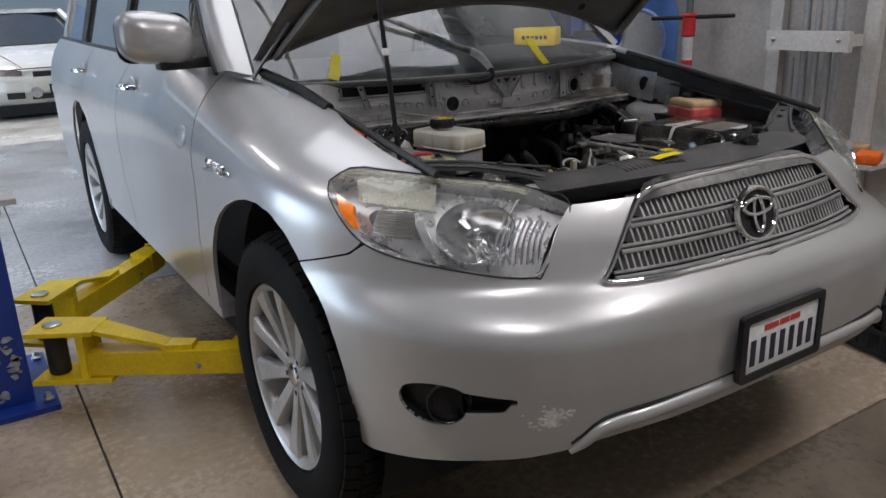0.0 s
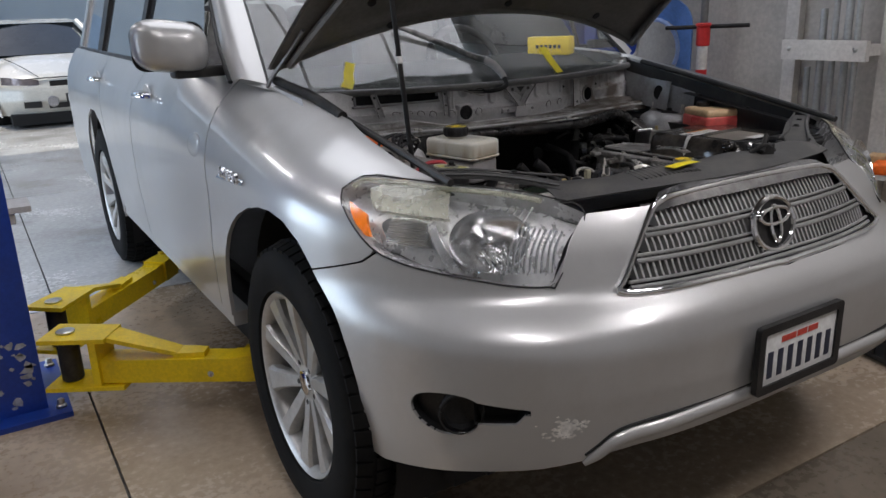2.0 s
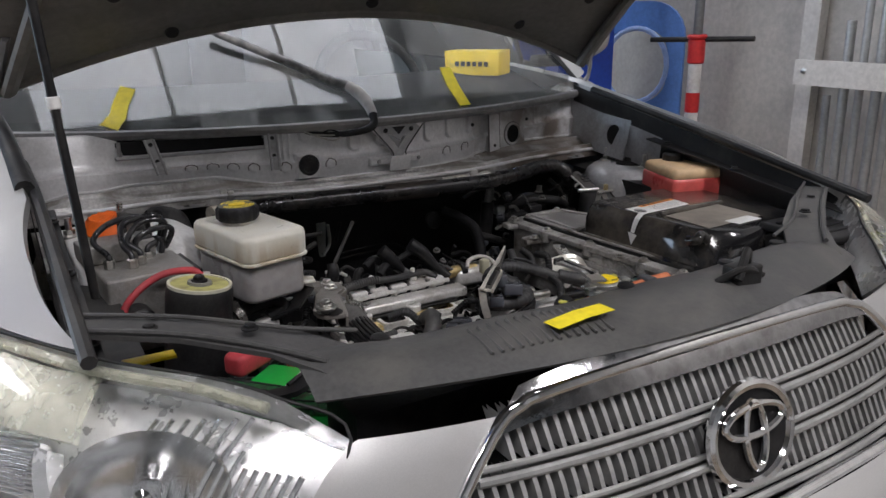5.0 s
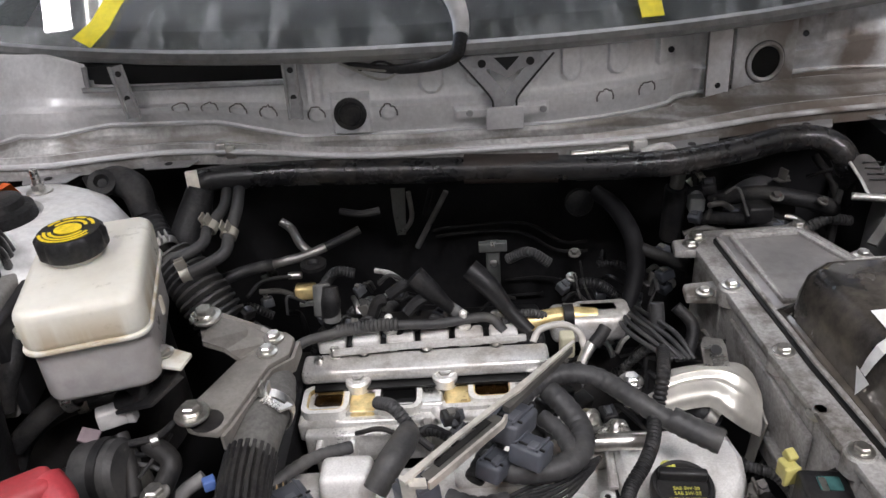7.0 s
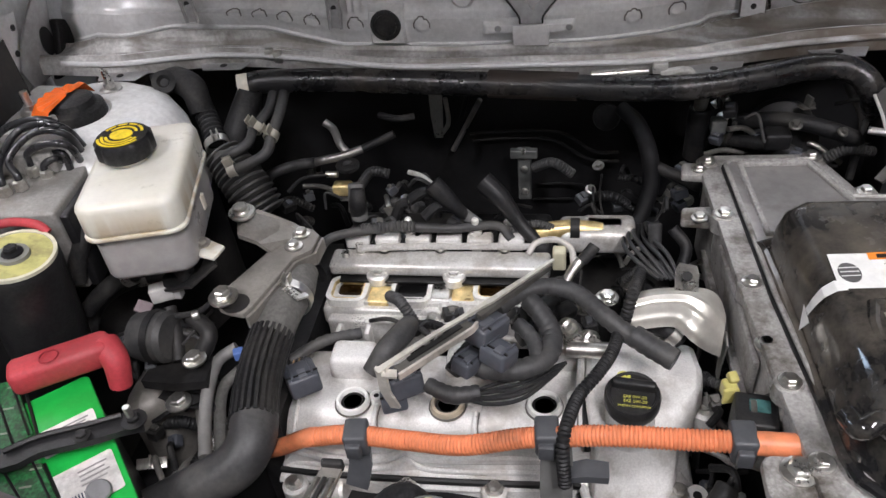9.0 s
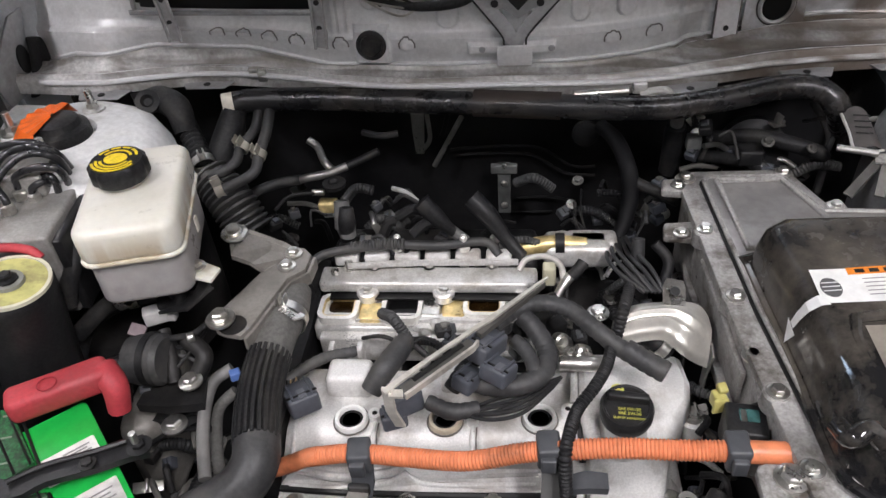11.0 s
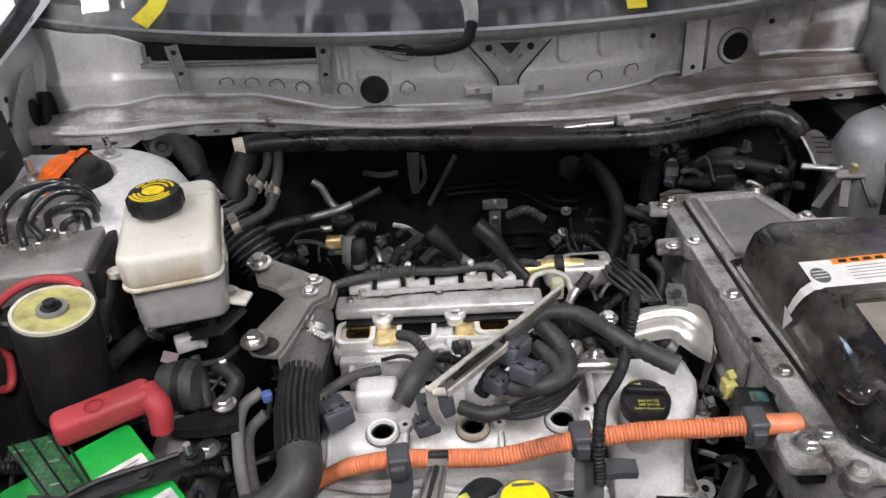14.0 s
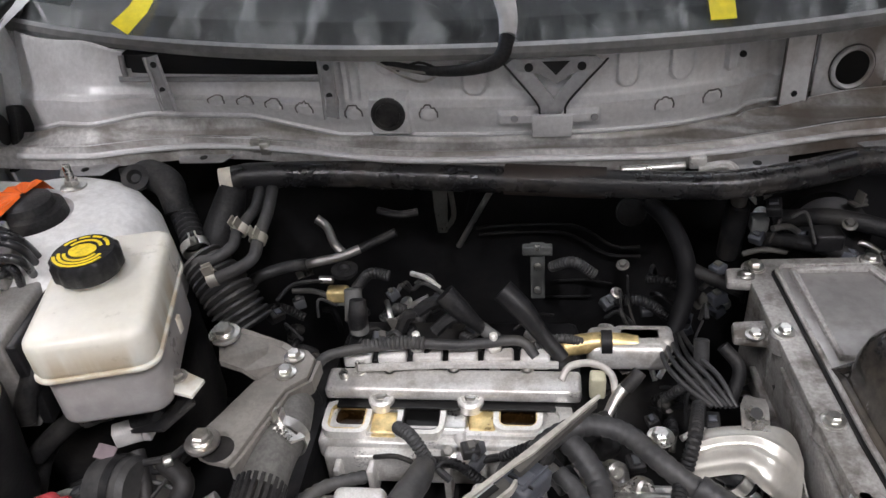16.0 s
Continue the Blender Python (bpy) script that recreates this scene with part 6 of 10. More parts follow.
for sx in (-1, 1):
    st = thing("strut_tower", "grey painted strut tower with a rubber top mount", "strut tower", (sx * 0.60, 0.90, 0.60), "strut towers")
    cx, cy = (0.560, 0.880) if sx < 0 else (0.685, 0.965)
    c = Matrix.Translation((sx * cx, cy, 0 if sx < 0 else -0.028))
    part("tower", lathe([(0.1485, 0.805), (0.148, 0.82), (0.142, 0.895), (0.128, 0.926), (0.104, 0.943), (0.048, 0.948), (0.044, 0.944)] if sx < 0 else [(0.128, 0.62), (0.126, 0.82), (0.120, 0.90), (0.108, 0.930), (0.092, 0.943), (0.048, 0.948), (0.044, 0.944)], 48, c), TOWER_LIT if sx < 0 else PRIMER, st)
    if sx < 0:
        # added wall, near black, keeps the space under the tower dark
        part("tower_foot_fill", lathe([(0.152, 0.60), (0.1505, 0.70), (0.1475, 0.806)], 40, c, caps=False), DARK, st, "added near-black wall below the strut tower")
    part("top_mount", lathe([(0.042, 0.942), (0.040, 0.958), (0.032, 0.962), (0.029, 0.970), (0.019, 0.974), (0.001, 0.974)] if sx < 0 else [(0.036, 0.940), (0.034, 0.950), (0.014, 0.953), (0.012, 0.962), (0.001, 0.962)], 36, c), RUBBER, st)
    for dx, dy in ((0.014, 0.073), (-0.076, 0.010), (0.010, -0.062)):
        p = Vector((sx * cx + (dx if sx < 0 else -dx), cy + dy, 0.944 if sx < 0 else 0.916))
        part("washer", lathe([(0.017, 0), (0.016, 0.004), (0.010, 0.006)], 20, Matrix.Translation(p)), STEEL, st)
        part("stud", join(cyl(p, p + Vector((0, 0, 0.034)), 0.0055), lathe([(0.009, 0.004), (0.009, 0.013)], 6, Matrix.Translation(p))), STEEL, st)
    wrap = []
    vs, fs = [], []
    for i in range(17):
        a = radians(92 + 10.5 * i) if sx < 0 else radians(-100 + 9 * i)
        r1 = 0.040 + 0.0015 * (i % 2)
        for r, z in ((r1 + 0.020, 0.950), (r1 + 0.004, 0.972), (0.004, 0.9775)):
            vs.append((sx * cx + r * math.cos(a), cy + r * math.sin(a), z + 0.0022 * (i % 2)))
    for i in range(16):
        for k in range(2):
            fs.append((i * 3 + k, i * 3 + k + 1, i * 3 + k + 4, i * 3 + k + 3))
    if sx < 0:
        part("orange_tag", mesh(vs, fs), ORANGE, st, "crumpled bright orange paper tag")
part("tower_apron", sheet(12, 14, lambda u, v: (-0.690 + 0.17 * u, 0.785 + 0.205 * v, 0.922 - 0.03 * u * u + 0.012 * v + 0.004 * math.sin(9 * v)), 0.003), TOWER_LIT, car, "pale dirty apron beside the strut tower")
nl = part("clip_nut", lathe([(0.008, 0), (0.008, 0.022), (0.005, 0.026)], 12, Matrix.Translation((-0.715, 0.951, 0.930))), STEEL, car)

# ---- brake fluid reservoir ----
MILK = mat("milky_white_plastic", (0.66, 0.645, 0.575), 0.34, vary=0.04, scale=14, grain=120, fleck=0.02, bump=0.05, sss=0.12)
nt = MILK.node_tree
co, mp, no, rn, mx = [nt.nodes.new("ShaderNode" + k) for k in ("TexCoord", "Mapping", "TexNoise", "MapRange", "Mix")]
mp.inputs["Scale"].default_value = (34, 34, 4)
no.inputs["Detail"].default_value, no.inputs["Scale"].default_value = 5, 1
sep, rz, mu = nt.nodes.new("ShaderNodeSeparateXYZ"), nt.nodes.new("ShaderNodeMapRange"), nt.nodes.new("ShaderNodeMath")
nt.links.new(co.outputs["Object"], mp.inputs["Vector"])
nt.links.new(mp.outputs[0], no.inputs["Vector"])
nt.links.new(co.outputs["Object"], sep.inputs[0])
nt.links.new(sep.outputs[2], rz.inputs[0])
rz.inputs[1].default_value, rz.inputs[2].default_value, rz.inputs[3].default_value, rz.inputs[4].default_value = 0.940, 0.964, 1.0, 0.1
rn.inputs[1].default_value, rn.inputs[2].default_value, rn.inputs[4].default_value = 0.46, 0.60, 0.55
nt.links.new(no.outputs["Fac"], rn.inputs[0])
mu.operation = "MULTIPLY"
nt.links.new(rn.outputs[0], mu.inputs[0])
nt.links.new(rz.outputs[0], mu.inputs[1])
mx.data_type = "RGBA"
mx.inputs[7].default_value = (0.36, 0.25, 0.11, 1)
base = nt.nodes["Principled BSDF"].inputs["Base Color"]
nt.links.new(base.links[0].from_socket, mx.inputs[6])
nt.links.new(mu.outputs[0], mx.inputs[0])
nt.links.new(mx.outputs[2], base)
FLUID = mat("greyed_clear_plastic", (0.32, 0.31, 0.305), 0.3, vary=0.12, scale=10, sss=0.1, dirt=0.4, dirt_colour=(0.24, 0.22, 0.2), dirt_scale=8)
res = thing("brake_reservoir", "milky white brake fluid reservoir with a black and yellow cap", "reservoir", (-0.385, 0.735, 0.85))
mR = pose(-0.384, 0.719, 0, 0, 0, 14)
part("upper_tank", plate(rounded(0.116, 0.180, 0.020), 0.046, mR @ Matrix.Translation((0, 0, 0.926)), 0.010, 3), MILK, res, "milky white tank with stained sides")
part("flange", plate(rounded(0.119, 0.183, 0.020), 0.005, mR @ Matrix.Translation((0, 0, 0.925)), 0.002), MILK, res)
part("lower_tank", plate(rounded(0.108, 0.168, 0.020), 0.064, mR @ Matrix.Translation((0, 0, 0.862)), 0.008, 3), FLUID, res)
part("neck", lathe([(0.025, 0.970), (0.025, 0.982)], 32, Matrix.Translation((-0.397, 0.728, 0))), MILK, res)
CAPY = mat("cap_yellow", (0.88, 0.66, 0.02), 0.5, vary=0.25, scale=60, dirt=0.5, dirt_colour=(0.05, 0.045, 0.02), dirt_scale=60)
mC = Matrix.Translation((-0.397, 0.728, 0.978)) @ pose(0, 0, 0, 0, 0, 0)
vs, fs = [], []
n = 48
prof = [(0.0305, 0.0), (0.032, 0.004), (0.032, 0.019), (0.030, 0.024), (0.001, 0.0245)]
for k, (r, h) in enumerate(prof):
    for i in range(n):
        a = 2 * math.pi * i / n
        rr = r + (0.0024 if (i // 2) % 2 and k in (1, 2) else 0)
        vs.append((rr * math.cos(a), rr * math.sin(a), h))
for k in range(len(prof) - 1):
    for i in range(n):
        fs.append((k * n + i, k * n + (i + 1) % n, (k + 1) * n + (i + 1) % n, (k + 1) * n + i))
cap = part("cap", move(mesh(vs, fs), mC), BLACK, res, "ribbed black cap printed in yellow")
part("printed_disc", lathe([(0.0125, 0.0248), (0.0125, 0.0256), (0.0001, 0.0256)], 24, mC @ Matrix.Diagonal((1.1, 0.9, 1, 1))), CAPY, cap)
for r0, a0, a1 in ((0.0175, 25, 155), (0.0175, 200, 340), (0.0225, 195, 345), (0.024, 20, 60), (0.024, 66, 92), (0.024, 98, 124), (0.024, 130, 162), (0.0272, 205, 335)):
    v, f = [], []
    for i in range(9):
        a = radians(a0 + (a1 - a0) * i / 8)
        v += [((r0 - 0.0017) * math.cos(a), (r0 - 0.0017) * math.sin(a), 0.0254), ((r0 + 0.0017) * math.cos(a), (r0 + 0.0017) * math.sin(a), 0.0254)]
    for i in range(8):
        f.append((2 * i, 2 * i + 1, 2 * i + 3, 2 * i + 2))
    part("printed_bar", move(mesh(v, f), mC), CAPY, cap, smooth=False)
part("side_tab", plate([(0, 0), (0.045, -0.012), (0.05, 0.012), (0.012, 0.03)], 0.005, Matrix.Translation((-0.340, 0.674, 0.868)), 0.0015), MILK, res)
bolt((-0.318, 0.685, 0.876), res, 0.007, 0.007)
part("clip", bbox(0.014, 0.01, 0.022, Matrix.Translation((-0.339, 0.744, 0.885)), 0.002), MILK, res)
part("outlet", join(cyl((-0.459, 0.710, 0.895), (-0.477, 0.705, 0.893), 0.008), lathe([(0.010, -0.004), (0.010, 0.004)], 14, Matrix.Translation((-0.465, 0.704, 0.900)))), MILK, res)
hz = thing("reservoir_hose", "black rubber hose below the brake reservoir", "hose", (-0.485, 0.691, 0.860))
part("hose", tube([(-0.476, 0.705, 0.890), (-0.477, 0.684, 0.875), (-0.486, 0.670, 0.850), (-0.491, 0.664, 0.830)], 0.0115, 12, 6), RUBBER, hz)
hz2 = thing("supply_hose", "short black brake supply hose with spring clamps", "hose", (-0.440, 0.652, 0.820))
part("hose", tube([(-0.487, 0.651, 0.790), (-0.466, 0.657, 0.810), (-0.443, 0.670, 0.825), (-0.420, 0.677, 0.835), (-0.387, 0.685, 0.840)], 0.011, 12, 6), RUBBER, hz2)
clamp((-0.423, 0.673, 0.833), Vector((-0.407, 0.676, 0.838)) - Vector((-0.443, 0.670, 0.825)), 0.012, hz2)
part("pipe_elbow", tube([(-0.387, 0.685, 0.840), (-0.363, 0.685, 0.845), (-0.349, 0.676, 0.830), (-0.375, 0.676, 0.820)], 0.012, 12, 6), RUBBER, hz2)
part("bracket_under", strap([(-0.308, 0.680, 0.860), (-0.330, 0.665, 0.840), (-0.372, 0.679, 0.820)], 0.035, 0.004), DARK, hz2)

# ---- brake actuator and its pipes ----
act = thing("brake_actuator", "grey cast brake actuator block with black pipes", "actuator", (-0.56, 0.72, 0.80))
BLOCK = mat("weathered_block_casting", (0.30, 0.292, 0.278), 0.5, 0.3, vary=0.2, scale=24, grain=240, bump=0.4, dirt=0.7, dirt_colour=(0.20, 0.18, 0.155), dirt_scale=18)
mA = pose(-0.555, 0.722, 0, 0, 0, 6)
part("block", bbox(0.13, 0.115, 0.12, mA @ Matrix.Translation((0, 0, 0.81)), 0.005), BLOCK, act)
part("block_step", bbox(0.11, 0.06, 0.03, mA @ Matrix.Translation((-0.02, 0.06, 0.93)), 0.004), BLOCK, act)
part("black_side", bbox(0.012, 0.11, 0.11, mA @ Matrix.Translation((0.072, 0.0, 0.812)), 0.003), BLACK, act)
part("motor", cyl(mA @ Vector((-0.03, -0.06, 0.87)), mA @ Vector((-0.03, -0.10, 0.87)), 0.022), BLACK, act)
LINE = mat("black_coated_pipe", (0.018, 0.018, 0.02), 0.3, vary=0.2, scale=30, coat=0.3)
for k, (a, b, c, d, e) in enumerate((((-0.554, 0.720, 0.935), (-0.568, 0.738, 0.965), (-0.540, 0.765, 0.985), (-0.503, 0.774, 0.975), (-0.518, 0.811, 0.900)), ((-0.555, 0.751, 0.935), (-0.549, 0.751, 0.965), (-0.519, 0.754, 0.975), (-0.496, 0.761, 0.965), (-0.517, 0.797, 0.900)),
                                      ((-0.568, 0.708, 0.935), (-0.576, 0.731, 0.965), (-0.564, 0.772, 0.985), (-0.509, 0.778, 0.985), (-0.515, 0.817, 0.910)), ((-0.599, 0.720, 0.935), (-0.613, 0.765, 0.965), (-0.583, 0.784, 0.985), (-0.533, 0.793, 0.985), (-0.522, 0.818, 0.930)),
                                      ((-0.537, 0.750, 0.930), (-0.522, 0.761, 0.950), (-0.537, 0.781, 0.920), (-0.539, 0.780, 0.880), (-0.552, 0.789, 0.840)), ((-0.554, 0.766, 0.930), (-0.514, 0.764, 0.955), (-0.517, 0.768, 0.920), (-0.527, 0.773, 0.880), (-0.546, 0.789, 0.840)))):
    p = part("brake_pipe", tube([a, Vector(a) + Vector((0, 0.002, 0.015)), b, c, d, e, Vector(e) + Vector((0.0, 0.02, -0.08))], 0.0048, 10, 6), LINE, act)
    part("pipe_nut", lathe([(0.0085, 0), (0.0085, 0.012), (0.006, 0.014)], 6, Matrix.Translation(Vector(a) - Vector((0, 0, 0.004)))), STEEL, p)

# ---- black canister with a yellow-green disc ----
can = thing("canister", "black cylindrical canister with a yellow-green disc on top", "canister", (-0.492, 0.598, 0.78))
LIME = mat("yellow_green_paper", (0.46, 0.44, 0.16), 0.6, vary=0.25, scale=25, dirt=0.8, dirt_colour=(0.22, 0.19, 0.09), dirt_scale=26)
cc = Matrix.Translation((-0.495, 0.600, 0.922)) @ Matrix.Rotation(radians(7), 4, "Y") @ Matrix.Translation((0, 0, -0.922))
part("body", lathe([(0.044, 0.77), (0.047, 0.78), (0.048, 0.905), (0.047, 0.918), (0.045, 0.922), (0.001, 0.922)], 40, cc), BLACK, can)
part("disc", lathe([(0.041, 0.9225), (0.041, 0.924), (0.018, 0.924), (0.018, 0.9225)], 40, cc), LIME, can)
part("rim", lathe([(0.0455, 0.92), (0.0455, 0.9255), (0.0415, 0.9255), (0.0415, 0.922)], 40, cc), mat("cream_rim", (0.6, 0.58, 0.46), 0.5), can)
part("hub", lathe([(0.018, 0.922), (0.017, 0.928), (0.008, 0.928)], 24, cc), mat("grey_hub", (0.2, 0.2, 0.18), 0.5), can)
bolt((-0.495, 0.600, 0.927), can, 0.008, 0.010, material=DARK)
red_w = thing("red_cable", "thick red battery cable", "cable", (-0.532, 0.685, 0.900))
RED = mat("red_rubber", (0.410, 0.043, 0.054), 0.6, vary=0.2, scale=20, grain=200, dirt=0.4, dirt_colour=(0.30, 0.10, 0.10), dirt_scale=14)
part("wire", tube([(-0.625, 0.610, 0.800), (-0.585, 0.597, 0.810), (-0.592, 0.627, 0.830), (-0.600, 0.634, 0.880), (-0.580, 0.640, 0.910), (-0.538, 0.650, 0.930), (-0.496, 0.650, 0.930), (-0.481, 0.647, 0.920)], 0.0055, 10, 6), RED, red_w)
ypad = part("yellow_pad", bbox(0.06, 0.02, 0.004, Matrix.Translation((-0.60, 0.42, 0.90)), 0.001), YELLOW, red_w)

# ---- battery ----
bat = thing("battery", "green-topped car battery with labels under a black clamp", "battery", (-0.40, 0.42, 0.60))
GREEN = mat("bright_green_plastic", (0.012, 0.40, 0.06), 0.38, vary=0.15, scale=10, dirt=0.4, dirt_colour=(0.02, 0.15, 0.03), coat=0.2)
DGREEN = mat("worn_dark_green", (0.022, 0.13, 0.042), 0.5, vary=0.5, scale=30, grain=200, fleck=0.5, dirt=0.85, dirt_colour=(0.03, 0.045, 0.03), dirt_scale=70)
mB = pose(-0.400, 0.404, 0, 0, 0, -48.4)
# local x runs to the front right, local y to the back right
part("case", bbox(0.20, 0.140, 0.20, mB @ Matrix.Translation((0, 0, 0.595)), 0.006), BLACK, bat)
part("top", plate(rounded(0.222, 0.146, 0.008), 0.010, mB @ Matrix.Translation((0, 0, 0.794)), 0.002), GREEN, bat, "bright green battery top")
for outline in (((-0.544, 0.501, 0.806), (-0.497, 0.517, 0.806), (-0.432, 0.447, 0.806), (-0.460, 0.416, 0.806)), ((-0.474, 0.389, 0.806), (-0.403, 0.413, 0.806), (-0.358, 0.369, 0.806), (-0.405, 0.341, 0.806))):
    vcov = part("vent_cover", plate([p[:2] for p in outline], 0.006, Matrix.Translation((0, 0, 0.804)), 0.002), DGREEN, bat, "worn dark green vent cover")
    a, b, c, d = (Vector((p[0], p[1], 0.811)) for p in outline)
    for f in (0.12, 0.5, 0.9):
        part("cover_groove", tube([a.lerp(b, f), d.lerp(c, f)], 0.0014, 6), GASKET, vcov)
    for k in range(12):
        f, g = (k % 4) / 4 + 0.15, (k // 4) / 3 + 0.14
        q = a.lerp(b, f).lerp(d.lerp(c, f), g)
        k % 3 == 0 and part("printed_bar", plate([(-0.006, -0.0012), (0.006, -0.0012), (0.006, 0.0012), (-0.006, 0.0012)], 0.0004, Matrix.Translation(q + Vector((0, 0, -0.0008))) @ pose(0, 0, 0, 0, 0, 15)), mat("faded_print", (0.22, 0.26, 0.20), 0.7), vcov, smooth=False)
part("case_seam", tube([(-0.481, 0.508, 0.806), (-0.428, 0.446, 0.806)], 0.0018, 6), GASKET, bat)
part("case_seam", tube([(-0.401, 0.413, 0.806), (-0.364, 0.377, 0.806)], 0.0018, 6), GASKET, bat)
PAPER = mat("scuffed_label", (0.66, 0.64, 0.62), 0.5, vary=0.15, scale=20, dirt=0.7, dirt_colour=(0.28, 0.26, 0.25), dirt_scale=22)
for lx, ly, w, d in ((-0.034, 0.036, 0.040, 0.058), (0.042, 0.037, 0.056, 0.060)):
    lab = part("label", plate(rounded(w, d, 0.003), 0.0008, mB @ Matrix.Translation((lx, ly, 0.8045))), PAPER, bat, "scuffed white paper label", smooth=False)
    for k in range(9):
        x = lx + w * 0.28
        part("label_bar", plate([(x - 0.006, ly - d * 0.40 + d * 0.05 * k), (x + 0.006, ly - d * 0.40 + d * 0.05 * k), (x + 0.006, ly - d * 0.40 + d * 0.05 * k + 0.0014), (x - 0.006, ly - d * 0.40 + d * 0.05 * k + 0.0014)], 0.0004, mB @ Matrix.Translation((0, 0, 0.8055))), NAVY, lab, smooth=False)
    for k in range(4):
        x = lx - w * 0.32 + w * 0.11 * k
        part("label_bar", plate([(x, ly - d * 0.1), (x + 0.002, ly - d * 0.1), (x + 0.002, ly + d * (0.38 - 0.06 * (k % 2))), (x, ly + d * (0.38 - 0.06 * (k % 2)))], 0.0004, mB @ Matrix.Translation((0, 0, 0.8055))), mat("label_grey", (0.25, 0.24, 0.24), 0.6), lab, smooth=False)
part("hold_down", strap([(-0.480, 0.411, 0.822), (-0.431, 0.405, 0.824), (-0.404, 0.424, 0.826), (-0.363, 0.440, 0.826), (-0.332, 0.458, 0.822), (-0.316, 0.469, 0.818)], [0.02, 0.024, 0.026, 0.026, 0.024, 0.028], 0.008, step=3, smooth=True), BLACK, bat, "black steel hold-down bar")
part("hold_edge", tube([(-0.435, 0.410, 0.828), (-0.405, 0.429, 0.830), (-0.364, 0.446, 0.830), (-0.334, 0.464, 0.826)], 0.003, 6, 4), BLACK, bat)
bolt((-0.361, 0.434, 0.828), bat, 0.006, 0.006, material=DARK)
bolt((-0.319, 0.461, 0.822), bat, 0.007, 0.008, washer=1.9, material=DARK)
part("clamp_rod", cyl((-0.321, 0.461, 0.822), Vector((-0.321, 0.461, 0.822)) + Vector((0, 0, 0.022)), 0.004), STEEL, bat)
rc = part("terminal_cover", move(plate(rounded(0.110, 0.036, 0.010), 0.032, None, 0.008, 3), frame_of((-0.438, 0.530, 0.812), (-0.438, 0.530, 0.9)) @ pose(0, 0, 0, 0, 0, 0)), RED, bat, "faded red rubber terminal cover")
rc.data.transform(Matrix.Translation((-0.438, 0.530, 0.814)) @ Matrix.Rotation(radians(31), 4, "Z") @ Matrix.Translation((0.438, -0.530, -0.814)) @ Matrix.Identity(4))
part("cover_leg", tube([(-0.399, 0.557, 0.830), (-0.381, 0.542, 0.820), (-0.382, 0.534, 0.790)], [0.017, 0.015, 0.013], 12, 5), RED, bat)
part("round_mark", tube([Vector((-0.441, 0.521, 0.847)) + Vector((0.010 * math.cos(2 * math.pi * i / 20), 0.010 * math.sin(2 * math.pi * i / 20), 0)) for i in range(21)], 0.0009, 6, 1, smooth=False), mat("dull_red", (0.30, 0.02, 0.03), 0.6), bat)
part("terminal", cyl((-0.328, 0.385, 0.800), (-0.322, 0.384, 0.815), 0.012), mat("lead", (0.3, 0.3, 0.31), 0.5, 0.6), bat)
part("tray", bbox(0.25, 0.22, 0.03, mB @ Matrix.Translation((0, 0, 0.575)), 0.006), BLACK, bat)

# ---- engine ----
eng = thing("engine", "transverse V6 engine with its upper intake removed", "engine", (0.02, 0.65, 0.45))
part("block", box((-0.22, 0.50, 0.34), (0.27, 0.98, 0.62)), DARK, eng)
part("front_head", box((-0.215, 0.545, 0.50), (0.265, 0.70, 0.635)), ALU, eng, bevel=0.01)
# front rocker cover
ys = [(0.528, 0.622), (0.531, 0.640), (0.545, 0.643), (0.549, 0.655), (0.557, 0.660), (0.561, 0.685), (0.568, 0.702), (0.582, 0.710), (0.63, 0.712), (0.672, 0.708), (0.690, 0.690), (0.694, 0.640)]
vs, fs, NX = [], [], 40
for i in range(NX + 1):
    u = i / NX
    x = -0.228 + 0.490 * u
    pinch = 1 - max(0, abs(2 * u - 1) - 0.93) / 0.07
    for y, z in ys:
        zz = 0.628 + (z - 0.628) * (0.25 + 0.75 * min(1, pinch) ** 0.5)
        wob = 0.004 * math.sin(2 * math.pi * u * 3) if y < 0.547 else 0
        vs.append((x, y + wob, zz))
M = len(ys)
for i in range(NX):
    for k in range(M - 1):
        fs.append((i * M + k, i * M + k + 1, (i + 1) * M + k + 1, (i + 1) * M + k))
fs += [tuple(range(M)), tuple(NX * M + k for k in reversed(range(M)))]
vc = part("rocker_cover", mesh(vs, fs), COVER, eng, "light grey cast rocker cover with three plug wells")
part("raised_box", bbox(0.062, 0.044, 0.040, Matrix.Translation((-0.143, 0.646, 0.703)), 0.009, 0.90), COVER, vc)
part("raised_box", bbox(0.062, 0.060, 0.040, Matrix.Translation((0.110, 0.682, 0.705)), 0.010, 0.92), COVER, vc)
sections = ((0.690, 0.141, 0.262, 0.726), (0.680, 0.139, 0.272, 0.735), (0.640, 0.139, 0.277, 0.737), (0.610, 0.140, 0.272, 0.737), (0.588, 0.142, 0.256, 0.736), (0.572, 0.145, 0.248, 0.730), (0.560, 0.148, 0.245, 0.712), (0.546, 0.150, 0.243, 0.688), (0.530, 0.150, 0.240, 0.668), (0.514, 0.149, 0.234, 0.652), (0.506, 0.155, 0.226, 0.630))
vs = [p for y, a, b, z in sections for p in ((a, y, 0.61), (a, y, z - 0.022), (a + 0.003, y, z - 0.006), (a + 0.010, y, z), (b - 0.010, y, z), (b - 0.003, y, z - 0.006), (b, y, z - 0.022), (b, y, 0.61))]
fs = [(8 * k + i, 8 * k + i + 1, 8 * k + i + 9, 8 * k + i + 8) for k in range(len(sections) - 1) for i in range(7)] + [tuple(range(8)), tuple(8 * (len(sections) - 1) + i for i in reversed(range(8)))]
